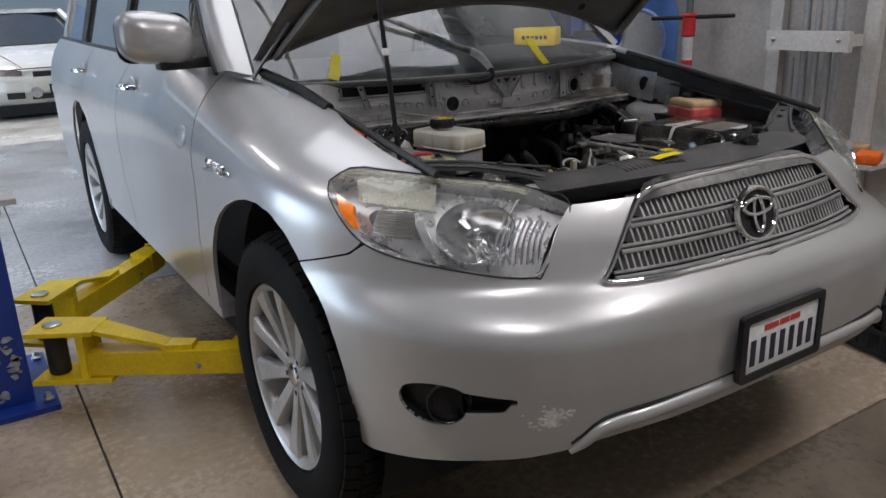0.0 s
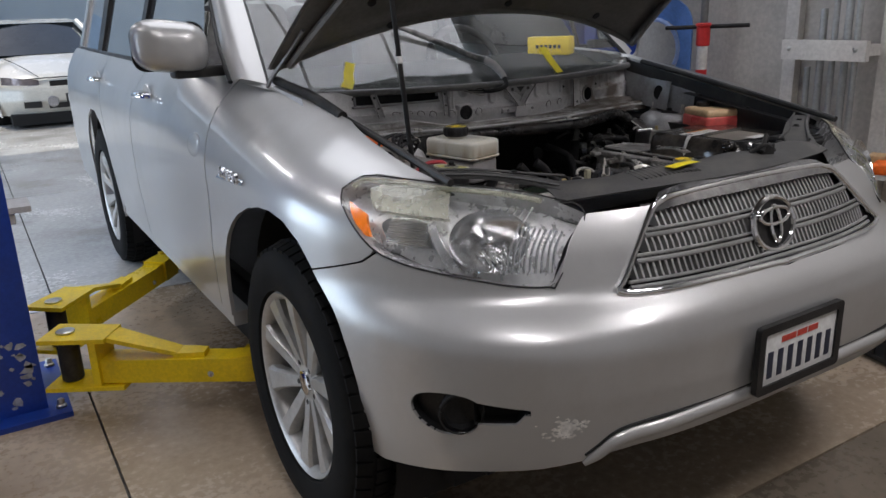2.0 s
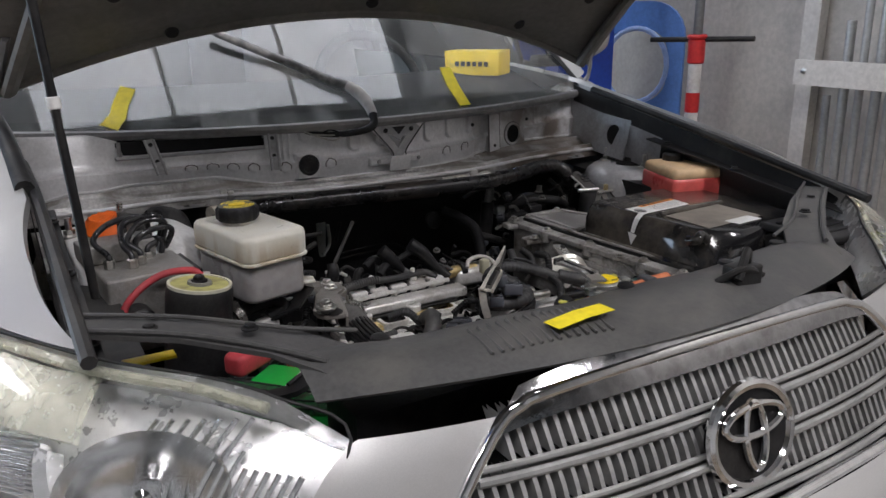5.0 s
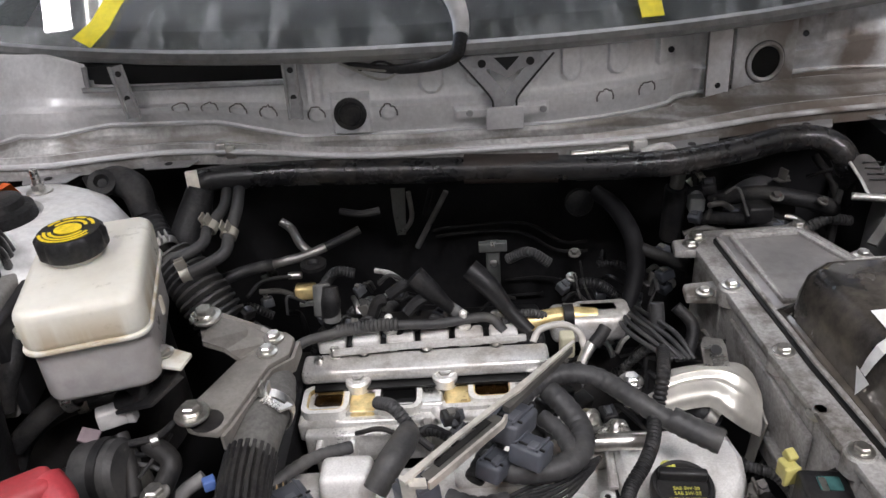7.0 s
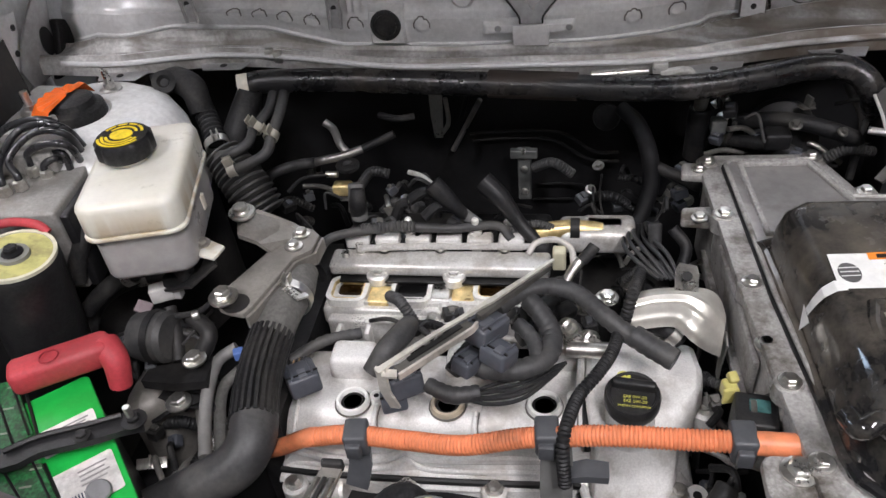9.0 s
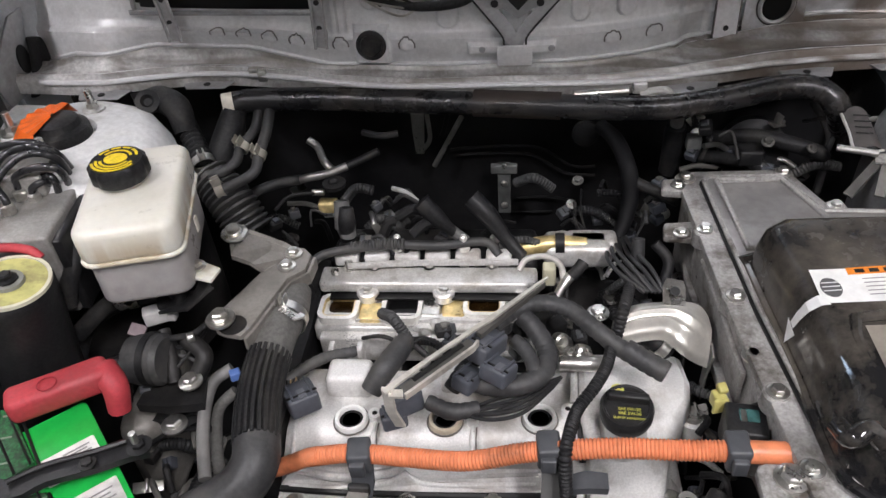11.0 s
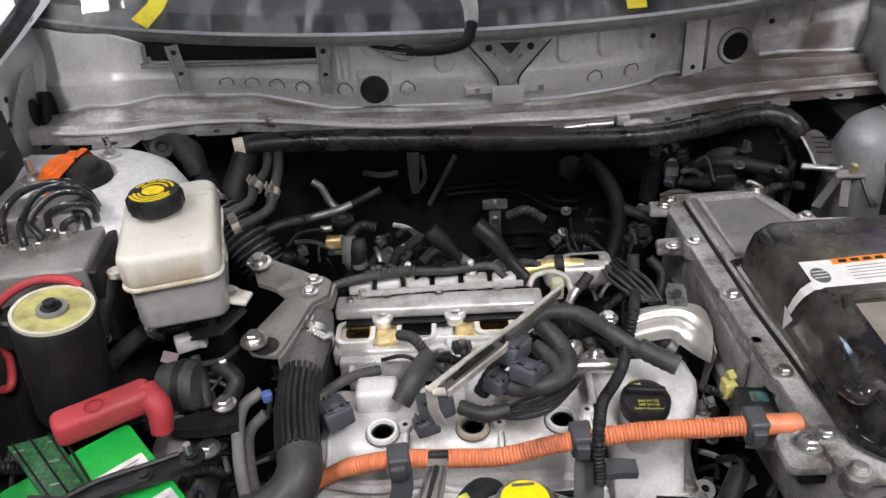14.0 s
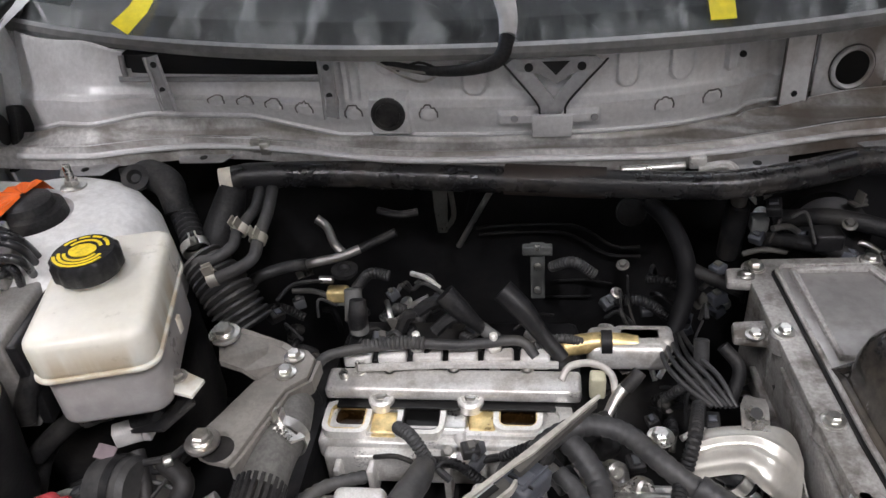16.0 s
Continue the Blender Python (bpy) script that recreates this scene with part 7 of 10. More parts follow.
bm = mesh(vs, fs)
bmesh.ops.recalc_face_normals(bm, faces=bm.faces)
part("filler_boss", bm, COVER, vc)
part("filler_neck", lathe([(0.029, 0.700), (0.027, 0.738), (0.025, 0.752)], 32, Matrix.Translation((0.190, 0.576, 0))), COVER, vc)
part("filler_flange", tube([(0.140, 0.535, 0.646), (0.147, 0.517, 0.646), (0.165, 0.510, 0.645), (0.191, 0.507, 0.645), (0.226, 0.509, 0.645), (0.240, 0.520, 0.645)], 0.0055, 8, 5), COVER, vc)
part("flange_gasket", tube([(0.138, 0.532, 0.637), (0.146, 0.512, 0.637), (0.191, 0.502, 0.636), (0.228, 0.504, 0.636), (0.247, 0.518, 0.636)], 0.0050, 8, 5), GASKET, vc)
eyelet = part("earth_eyelet", lathe([(0.0125, 0.0), (0.0130, 0.002), (0.0120, 0.004), (0.0055, 0.004), (0.0045, 0.001)], 24, Matrix.Translation((0.265, 0.530, 0.650)) @ pose(0, 0, 0, 14, 8, 0)), mat("zinc_eyelet", (0.74, 0.73, 0.70), 0.35, 0.4, vary=0.15, scale=40), vc)
part("eyelet_hole", lathe([(0.0050, 0.0), (0.0050, 0.0035), (0.001, 0.0035)], 14, Matrix.Translation((0.265, 0.530, 0.6502)) @ pose(0, 0, 0, 14, 8, 0)), GASKET, eyelet)
MACHW = mat("pale_machined_ring", (0.86, 0.855, 0.83), 0.32, 0.15, vary=0.05, scale=40)
# grime of the washer, and the shade painted round wells and ribs
GRIME_SHADE = mat("grime_and_groove_shade", (0.16, 0.15, 0.135), 0.6, vary=0.3, scale=40)
# near-black that paints the shade inside wells, grooves, ports and gaps
HOLLOW_SHADE = mat("hollow_shade_black", (0.004, 0.004, 0.004), 0.4)
for k, (px, brass) in enumerate((((-0.134, 0.588), 0), ((-0.019, 0.590), 1), ((0.0945, 0.596), 0))):
    m = Matrix.Translation((px[0], px[1], 0))
    w = part("plug_well", lathe([(0.0215, 0.709), (0.0205, 0.7145), (0.0198, 0.7180), (0.0190, 0.7188), (0.0160, 0.7188), (0.0150, 0.7176), (0.0148, 0.711)], 36, m, caps=False), MACHW if not brass else mat("tan_seal", (0.52, 0.45, 0.34), 0.45, 0.2, vary=0.2, scale=40), vc)
    part("well_groove", lathe([(0.0226, 0.7110), (0.0224, 0.7128), (0.0212, 0.7130), (0.0210, 0.7110)], 36, m, caps=False), GRIME_SHADE, w)
    # black disc paints the well's dark depth on the uncut cover
    part("well_dark", lathe([(0.0149, 0.7128), (0.001, 0.7128)], 24, m), HOLLOW_SHADE, w)
    part("well_tube", ring(rounded(0.0262, 0.0262, 0.0130, 8), rounded(0.0225, 0.0225, 0.0112, 8), 0.0022, m @ Matrix.Translation((0, 0, 0.7130))), DARK, w)
for p in ((-0.105, 0.593, 0.7195), (0.0145, 0.590, 0.7195), (0.128, 0.606, 0.7195)):
    q = Vector(p)
    part("coil_stud_boss", lathe([(0.0075, -0.02), (0.0078, -0.003), (0.0082, 0.0), (0.0080, 0.0022), (0.0036, 0.0024), (0.0030, -0.001)], 18, Matrix.Translation(q)), MACHW, vc)
    part("stud_hole", lathe([(0.0033, -0.002), (0.0033, 0.0016), (0.001, 0.0016)], 12, Matrix.Translation(q)), HOLLOW_SHADE, vc)
    part("casting_rib", tube([q + Vector((0.001, -0.007, -0.0075)), q + Vector((0.001, -0.026, -0.0075)), q + Vector((0.001, -0.035, -0.022)), q + Vector((0.001, -0.042, -0.040))], 0.0028, 8, 3), MACHW, vc)
    # dark line paints the shade beside the rib
    part("rib_shade_line", tube([q + Vector((0.0050, -0.008, -0.0078)), q + Vector((0.0050, -0.026, -0.0078)), q + Vector((0.0050, -0.034, -0.022))], 0.0009, 6, 2), GRIME_SHADE, vc)
part("stud_washer", lathe([(0.0095, 0.712), (0.0095, 0.7145), (0.0065, 0.715), (0.0060, 0.7175), (0.003, 0.718)], 18, Matrix.Translation((-0.078, 0.588, 0))), GRIME_SHADE, vc)
# black line paints the shadowed gap under the cover's bead
part("cover_gap_shade", tube([(-0.222, 0.532, 0.648), (-0.150, 0.529, 0.648), (-0.040, 0.529, 0.648), (0.040, 0.531, 0.648), (0.138, 0.535, 0.648)], 0.0042, 8, 4), GASKET, vc)
for p in ((-0.200, 0.514, 0.645), (-0.064, 0.520, 0.645), (0.039, 0.524, 0.645), (0.246, 0.532, 0.650), (0.277, 0.612, 0.700), (-0.212, 0.666, 0.700)):
    q = Vector(p)
    part("cover_lug", lathe([(0.016, -0.03), (0.0155, 0.0), (0.012, 0.003)], 20, Matrix.Translation(q)), COVER, vc)
    bolt(q + Vector((0, 0, 0.003)), vc, 0.0075, 0.009)
part("cover_step_line", tube([(-0.211, 0.536, 0.650), (-0.150, 0.534, 0.650), (-0.094, 0.540, 0.653), (-0.067, 0.551, 0.658), (-0.037, 0.543, 0.650), (0.090, 0.547, 0.650)], 0.0035, 8, 5), COVER, vc)
part("cover_groove", tube([(0.142, 0.621, 0.716), (0.142, 0.582, 0.712), (0.144, 0.552, 0.690)], 0.004, 8, 4), HOLLOW_SHADE, vc)
part("cover_edge_rib", tube([(-0.206, 0.604, 0.712), (-0.202, 0.566, 0.705), (-0.205, 0.543, 0.680)], 0.003, 8, 4), COVER, vc)
part("filler_neck_rib", tube([(0.137, 0.685, 0.735), (0.136, 0.630, 0.735), (0.135, 0.610, 0.728)], 0.005, 8, 4), COVER, vc)
part("breather_box", bbox(0.085, 0.05, 0.03, Matrix.Translation((0.013, 0.659, 0.705)), 0.008, 0.92), COVER, vc)
part("cover_flange", tube([(-0.220, 0.533, 0.636), (-0.081, 0.533, 0.636), (0.087, 0.538, 0.636), (0.254, 0.554, 0.640)], 0.009, 8, 5, flat=0.6), COVER, vc)
part("cover_rib", tube([(-0.209, 0.552, 0.662), (-0.150, 0.543, 0.660), (-0.088, 0.548, 0.664), (-0.068, 0.557, 0.668), (-0.040, 0.551, 0.660), (0.093, 0.559, 0.660)], 0.006, 8, 5), COVER, vc)
oc = part("oil_cap", lathe([(0.0285, 0.0), (0.030, 0.006), (0.030, 0.018), (0.028, 0.022), (0.025, 0.021), (0.0235, 0.018), (0.001, 0.018)], 40, Matrix.Translation((0.190, 0.572, 0.752)) @ pose(0, 0, 0, 6, 0, 0)), BLACK, vc, "black oil filler cap with yellow marks")
part("grip", bbox(0.046, 0.010, 0.012, Matrix.Translation((0.192, 0.580, 0.770)) @ pose(0, 0, 0, 6, 0, -8), 0.003), BLACK, oc)
MARK = mat("printed_yellow", (0.62, 0.60, 0.12), 0.6, vary=0.2, scale=80)
part("round_mark", lathe([(0.0075, 0), (0.0075, 0.0008), (0.0045, 0.0008), (0.0045, 0)], 24, Matrix.Translation((0.181, 0.592, 0.7735)) @ pose(0, 0, 0, 6, 0, 0)), MARK, oc)
part("round_mark_core", lathe([(0.003, 0), (0.003, 0.001)], 16, Matrix.Translation((0.181, 0.592, 0.7735)) @ pose(0, 0, 0, 6, 0, 0)), MARK, oc)
for k, (word, size) in enumerate((("SAE 0W-20", 0.0052), ("SAE 5W-20", 0.0052), ("ENERGY CONSERVING", 0.0036))):
    fc = bpy.data.curves.new("printed_words", "FONT")
    fc.body, fc.size, fc.align_x, fc.extrude = word, size, "CENTER", 0.0001
    fc.materials.append(MARK)
    fo = new("printed_words", fc)
    fo.parent = oc
    fo.matrix_world = Matrix.Translation((0.192, 0.5645 - 0.0056 * k, 0.7712 - 0.0006 * k)) @ pose(0, 0, 0, 6, 0, -4)

# lower intake manifold with open ports
MACH = mat("machined_aluminium", (0.80, 0.79, 0.75), 0.36, 0.3, vary=0.1, scale=40, grain=300, dirt=0.3, dirt_colour=(0.45, 0.38, 0.26), dirt_scale=30)
man = part("lower_manifold", bbox(0.305, 0.062, 0.030, Matrix.Translation((-0.066, 0.783, 0.678)), 0.006), ALU, eng, "oily cast lower intake manifold with open ports")
GOLD = mat("oil_browned_metal", (0.74, 0.58, 0.28), 0.34, 0.5, vary=0.4, scale=30, dirt=0.5, dirt_colour=(0.2, 0.12, 0.03), dirt_scale=25)
part("manifold_face", ring(rounded(0.300, 0.056, 0.014, 6, -0.066, 0.790), rounded(0.270, 0.030, 0.010, 6, -0.066, 0.790), 0.006, Matrix.Translation((0, 0, 0.708))), ALU, man, smooth=False)
for k, (px, open_) in enumerate((((-0.185, 0.783, 0.712), 1), ((-0.139, 0.779, 0.712), 0), ((-0.095, 0.784, 0.712), 1), ((-0.056, 0.786, 0.712), 2), ((-0.022, 0.786, 0.712), 0), ((0.020, 0.793, 0.712), 1))):
    w, d = (0.045, 0.040) if open_ == 1 else (0.034, 0.036)
    m = Matrix.Translation((px[0], px[1], 0))
    if open_ == 1:
        part("port_rim", ring(rounded(w + 0.013, d + 0.012, 0.014, 6), rounded(w, d, 0.011, 6), 0.012, m @ Matrix.Translation((0, 0, 0.708))), MACH, man, smooth=False)
        part("port_wall", ring(rounded(w, d, 0.009, 6), rounded(w - 0.003, d - 0.003, 0.008, 6), 0.03, m @ Matrix.Translation((0, 0, 0.690))), GOLD if k != 2 else DARK, man, smooth=False)
        # near-black sheet puts the open port's shaded depth into the colour
        part("port_dark", plate(rounded(w, d, 0.009, 6), 0.002, m @ Matrix.Translation((0, 0, 0.7085))), HOLLOW_SHADE if k == 2 else mat("oily_port_shade", (0.022, 0.011, 0.003), 0.25, 0.3, vary=0.7, scale=50), man, smooth=False)
    else:
        part("web", bbox(w, d, 0.012, m @ Matrix.Translation((0, 0, 0.704)), 0.005), GOLD if open_ == 0 else STEEL, man)
for px in ((-0.146, 0.806, 0.7285), (-0.037, 0.806, 0.7285)):
    q = Vector(px)
    part("lug_tongue", bbox(0.030, 0.020, 0.010, Matrix.Translation(q + Vector((0, 0.010, -0.010))), 0.003), ALU, man)
    part("flange_washer", lathe([(0.016, -0.012), (0.016, 0.0), (0.013, 0.003)], 20, Matrix.Translation(q)), ALU, man)
    bolt(q + Vector((0, 0, 0.002)), man, 0.0078, 0.005, washer=1.4)
for px in ((-0.077, 0.820, 0.725), (0.028, 0.823, 0.725), (-0.186, 0.817, 0.720)):
    part("stud", cyl(Vector(px) + Vector((0, 0, -0.02)), Vector(px) + Vector((0, 0, 0.006)), 0.007), STEEL, man)
# added black strip paints the shaded gap between rail and ports
part("rail_gap_shade", bbox(0.265, 0.013, 0.004, Matrix.Translation((-0.068, 0.8015, 0.7195)), 0.001), HOLLOW_SHADE, man)
for a, b in ((-0.190, -0.150), (-0.140, -0.100), (-0.092, -0.050)):
    part("slot", bbox(b - a, 0.004, 0.003, Matrix.Translation(((a + b) / 2, 0.7600, 0.6985)), 0.001), GASKET, man)
part("shelf_plate", bbox(0.150, 0.016, 0.003, Matrix.Translation((-0.118, 0.752, 0.684)), 0.001), STEEL, man)
for k, x in enumerate((-0.176, -0.140, -0.104, -0.066)):
    part("shelf_clip", join(bbox(0.012, 0.008, 0.012, Matrix.Translation((x, 0.747, 0.684)), 0.002), cyl((x + 0.012, 0.750, 0.684), (x + 0.012, 0.749, 0.696), 0.003)), (DARK, STEEL)[k % 2], man)
part("manifold_front", bbox(0.285, 0.02, 0.045, Matrix.Translation((-0.066, 0.748, 0.655)), 0.004), ALU, man)
part("manifold_bar", tube([(-0.195, 0.769, 0.695), (-0.117, 0.767, 0.695), (-0.038, 0.772, 0.695)], 0.008, 8, 3), ALU, man)
for x in (-0.19, -0.15, -0.10, -0.06, -0.02, 0.02):
    part("manifold_rib", bbox(0.008, 0.03, 0.05, Matrix.Translation((x, 0.735, 0.645)), 0.002), ALU, man)
part("knock_tube", tube([(-0.175, 0.747, 0.690), (-0.179, 0.761, 0.700), (-0.165, 0.765, 0.700), (-0.160, 0.745, 0.690)], 0.005, 8, 5), STEEL, man)
part("coolant_spout", tube([(-0.044, 0.746, 0.680), (-0.046, 0.759, 0.700), (-0.048, 0.768, 0.712)], 0.009, 10, 4), ALU, man)
part("low_bracket", bbox(0.11, 0.012, 0.035, Matrix.Translation((-0.106, 0.768, 0.655)), 0.003), DARK, man)
# fuel rail
rail = part("fuel_rail", bbox(0.312, 0.040, 0.020, Matrix.Translation((-0.061, 0.826, 0.722)), 0.006), ALU, eng, "pale aluminium fuel rail")
# blackened to paint the shade under the rail
part("rail_lower_shade", bbox(0.300, 0.024, 0.012, Matrix.Translation((-0.064, 0.822, 0.709)), 0.002), HOLLOW_SHADE, rail)
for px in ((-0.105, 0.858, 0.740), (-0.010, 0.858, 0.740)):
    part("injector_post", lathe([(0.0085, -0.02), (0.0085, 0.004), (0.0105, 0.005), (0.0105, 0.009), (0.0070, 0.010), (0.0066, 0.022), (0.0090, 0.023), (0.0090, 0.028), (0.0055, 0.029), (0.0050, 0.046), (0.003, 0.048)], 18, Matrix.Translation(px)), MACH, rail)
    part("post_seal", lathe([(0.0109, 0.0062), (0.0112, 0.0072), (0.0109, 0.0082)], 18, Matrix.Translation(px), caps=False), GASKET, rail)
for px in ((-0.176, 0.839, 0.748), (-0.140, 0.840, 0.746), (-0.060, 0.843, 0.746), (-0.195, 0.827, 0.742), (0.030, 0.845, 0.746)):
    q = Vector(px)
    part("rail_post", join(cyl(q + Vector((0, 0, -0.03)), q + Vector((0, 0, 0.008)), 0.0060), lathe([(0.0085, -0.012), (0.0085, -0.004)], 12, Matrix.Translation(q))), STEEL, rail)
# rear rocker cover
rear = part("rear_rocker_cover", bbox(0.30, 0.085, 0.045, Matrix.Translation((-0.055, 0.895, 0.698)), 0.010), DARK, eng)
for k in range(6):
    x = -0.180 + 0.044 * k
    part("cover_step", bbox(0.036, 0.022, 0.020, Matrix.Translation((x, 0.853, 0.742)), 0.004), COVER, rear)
    # black block paints the shaded gap between two steps
    part("cover_gap", bbox(0.006, 0.022, 0.012, Matrix.Translation((x + 0.022, 0.852, 0.744)), 0.001), HOLLOW_SHADE, rear)
part("rear_bar", tube([(-0.176, 0.832, 0.752), (-0.075, 0.840, 0.752), (0.068, 0.843, 0.752)], 0.005, 8, 3), ALU, rear)
part("brown_elbow", tube([(0.046, 0.878, 0.745), (0.082, 0.879, 0.750), (0.121, 0.887, 0.750), (0.165, 0.888, 0.745)], 0.013, 12, 6), GOLD, eng)
part("elbow_band", tube([(0.121, 0.884, 0.752), (0.134, 0.884, 0.752)], 0.016, 12), DARK, eng)
part("water_outlet", bbox(0.10, 0.05, 0.04, Matrix.Translation((0.154, 0.893, 0.715)), 0.012), ALU, eng)
part("outlet_neck", bbox(0.075, 0.04, 0.025, Matrix.Translation((0.174, 0.900, 0.730)), 0.01), ALU, eng)
# ignition leads and coils at the back
for pts, r in (([(-0.069, 0.882, 0.830), (-0.050, 0.876, 0.810), (-0.028, 0.874, 0.785), (-0.006, 0.878, 0.760)], (0.014, 0.013, 0.008, 0.0075)), ([(0.001, 0.889, 0.830), (0.025, 0.877, 0.810), (0.048, 0.866, 0.780), (0.074, 0.850, 0.755)], (0.015, 0.014, 0.010, 0.009)), ([(-0.178, 0.882, 0.820), (-0.179, 0.875, 0.800), (-0.186, 0.888, 0.760)], (0.010, 0.013, 0.011))):
    c = part("ignition_coil", tube(pts, list(r), 14, 5), BLACK if r[0] > 0.014 else RUBBER, eng)
    p = Vector(pts[-1])
part("coil_tip", cyl((-0.034, 0.875, 0.790), (-0.007, 0.874, 0.765), 0.0082), mat("grey_boot", (0.16, 0.16, 0.155), 0.5, vary=0.2, scale=40), eng)
part("coil_tip", cyl((-0.180, 0.882, 0.800), (-0.181, 0.878, 0.770), 0.0118), mat("grey_boot", (0, 0, 0)), eng)
part("coil_eye", lathe([(0.017, 0), (0.018, 0.006), (0.009, 0.007), (0.006, 0.002)], 20, Matrix.Translation((-0.210, 0.952, 0.810))), RUBBER, eng)
for a, b in (((-0.105, 0.883, 0.800), (-0.066, 0.897, 0.800)), ((-0.083, 0.863, 0.785), (-0.045, 0.884, 0.790)), ((-0.111, 0.890, 0.790), (-0.129, 0.883, 0.770))):
    part("coil_plug", tube([a, Vector(a).lerp(Vector(b), 0.5) + Vector((0, 0, 0.01)), b], 0.008, 8, 4), BLACK, eng)
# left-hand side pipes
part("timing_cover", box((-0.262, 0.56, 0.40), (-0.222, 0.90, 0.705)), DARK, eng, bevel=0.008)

# ---- inverter ----
STAYD = mat("grimy_bracket_steel", (0.14, 0.135, 0.125), 0.45, 0.5, vary=0.25, scale=16, dirt=0.5, dirt_colour=(0.06, 0.055, 0.05), dirt_scale=12)
CAST = mat("dirty_grey_casting", (0.36, 0.35, 0.335), 0.45, 0.2, vary=0.18, scale=14, grain=260, fleck=0.15, bump=0.4, dirt=0.95, dirt_colour=(0.085, 0.072, 0.058), dirt_scale=16)
inv = thing("inverter", "dusty grey inverter case under a glossy black lid", "inverter", (0.46, 0.68, 0.62))
topz = 0.826
OUT = [(0.300, 0.930), (0.312, 0.948), (0.438, 0.952), (0.452, 0.940), (0.482, 0.868), (0.60, 0.862), (0.64, 0.84), (0.64, 0.42), (0.62, 0.40), (0.360, 0.400), (0.345, 0.420), (0.318, 0.66)]
part("case", plate(OUT, 0.13, Matrix.Translation((0, 0, topz - 0.142)), 0.006, 2), CAST, inv)
part("flange", plate([(x * 1.0 + (0.008 if x > 0.5 else -0.008 if x < 0.37 else 0), y + (0.008 if y > 0.9 else -0.008 if y < 0.45 else 0)) for x, y in OUT], 0.012, Matrix.Translation((0, 0, topz - 0.010)), 0.003), CAST, inv)
INN = [(0.325, 0.922), (0.333, 0.932), (0.428, 0.934), (0.438, 0.926), (0.468, 0.850), (0.60, 0.845), (0.62, 0.82), (0.62, 0.44), (0.60, 0.425), (0.378, 0.425), (0.366, 0.44), (0.342, 0.66)]
part("gasket_line", tube([(x, y, topz + 0.003) for x, y in INN + INN[:1]], 0.0055, 6, 1, smooth=False), GASKET, inv)
part("top_plate", plate(INN, 0.010, Matrix.Translation((0, 0, topz)), 0.004), mat("dull_top_plate", (0.34, 0.33, 0.32), 0.36, 0.5, vary=0.15, scale=14, dirt=0.5, dirt_colour=(0.16, 0.15, 0.13), dirt_scale=12), inv)
TRAY = [(0.342, 0.918), (0.428, 0.921), (0.462, 0.838), (0.470, 0.770), (0.352, 0.768)]
part("tray_rim", tube([(x, y, topz + 0.011) for x, y in TRAY + TRAY[:1]], 0.0045, 8, 1, smooth=False), CAST, inv)
part("rim_bead", tube([(x * 0.985 + 0.004, y * 0.985 + 0.01, topz + 0.011) for x, y in INN + INN[:1]], 0.003, 6, 1, smooth=False), CAST, inv)
for px in ((0.304, 0.938), (0.440, 0.950), (0.487, 0.868), (0.3095, 0.818), (0.322, 0.690), (0.334, 0.545), (0.342, 0.452), (0.355, 0.404), (0.47, 0.400), (0.58, 0.40)):
    part("bolt_lug", lathe([(0.015, -0.02), (0.015, 0.001), (0.013, 0.003)], 18, Matrix.Translation((px[0], px[1], topz))), CAST, inv)
    bolt((px[0], px[1], topz + 0.003), inv, 0.0075, 0.008)
for a, hole in (((0.289, 0.923, 0.815), (0.291, 0.921, 0.820)), ((0.282, 0.840, 0.800), (0.283, 0.829, 0.806))):
    br = part("side_bracket", plate([(-0.022, -0.014), (0.03, -0.02), (0.03, 0.02), (-0.018, 0.016)], 0.012, Matrix.Translation(a), 0.004), CAST, inv)
    bolt(Vector(hole) + Vector((0, 0, 0.008)), inv, 0.007, 0.007)
for k, (px, r) in enumerate((((0.318, 0.835, 0.765), 0.014), ((0.319, 0.807, 0.755), 0.014), ((0.324, 0.871, 0.770), 0.012))):
    part("side_boss", cyl(px, Vector(px) + Vector((0.04, 0, 0)), r), CAST, inv)
for k in range(5):
    y = 0.50 + 0.075 * k
    # dark plate paints a shaded pocket on the flat case wall
    part("side_pocket_shade", plate(rounded(0.045, 0.05, 0.012), 0.004, frame_of((0.3135 - 0.012 * (k - 4) * -1 * 0.0 + 0.006 * (4 - k), y, 0.775), (0.0, y, 0.80)), 0.001), DARK, inv)
    part("side_rib", bbox(0.008, 0.008, 0.10, pose(0.309 + 0.006 * (4 - k), y + 0.037, 0.715), 0.002), CAST, inv)
part("side_fin", bbox(0.006, 0.20, 0.05, pose(0.313, 0.70, 0.745, 0, 0, 3), 0.002), CAST, inv)
part("side_fin", bbox(0.010, 0.30, 0.008, pose(0.310, 0.72, 0.722, 0, 0, 3), 0.002), CAST, inv)

# glossy black lid
LID = mat("glossy_black_lid", (0.012, 0.012, 0.013), 0.18, vary=0.3, scale=6, grain=60, bump=0.06, coat=0.4, dirt=0.8, dirt_colour=(0.14, 0.123, 0.102), dirt_scale=4.0, rough_vary=0.15)
DUSTLID = mat("dust_caked_plastic", (0.15, 0.138, 0.12), 0.38, vary=0.3, scale=12, grain=60, bump=0.1, dirt=0.6, dirt_colour=(0.26, 0.235, 0.20), dirt_scale=10)
lidz = 0.905
lid_o = [(0.350, 0.735), (0.368, 0.750), (0.62, 0.760), (0.66, 0.74), (0.665, 0.43), (0.64, 0.405), (0.44, 0.405), (0.405, 0.430), (0.376, 0.47), (0.369, 0.54), (0.363, 0.62)]
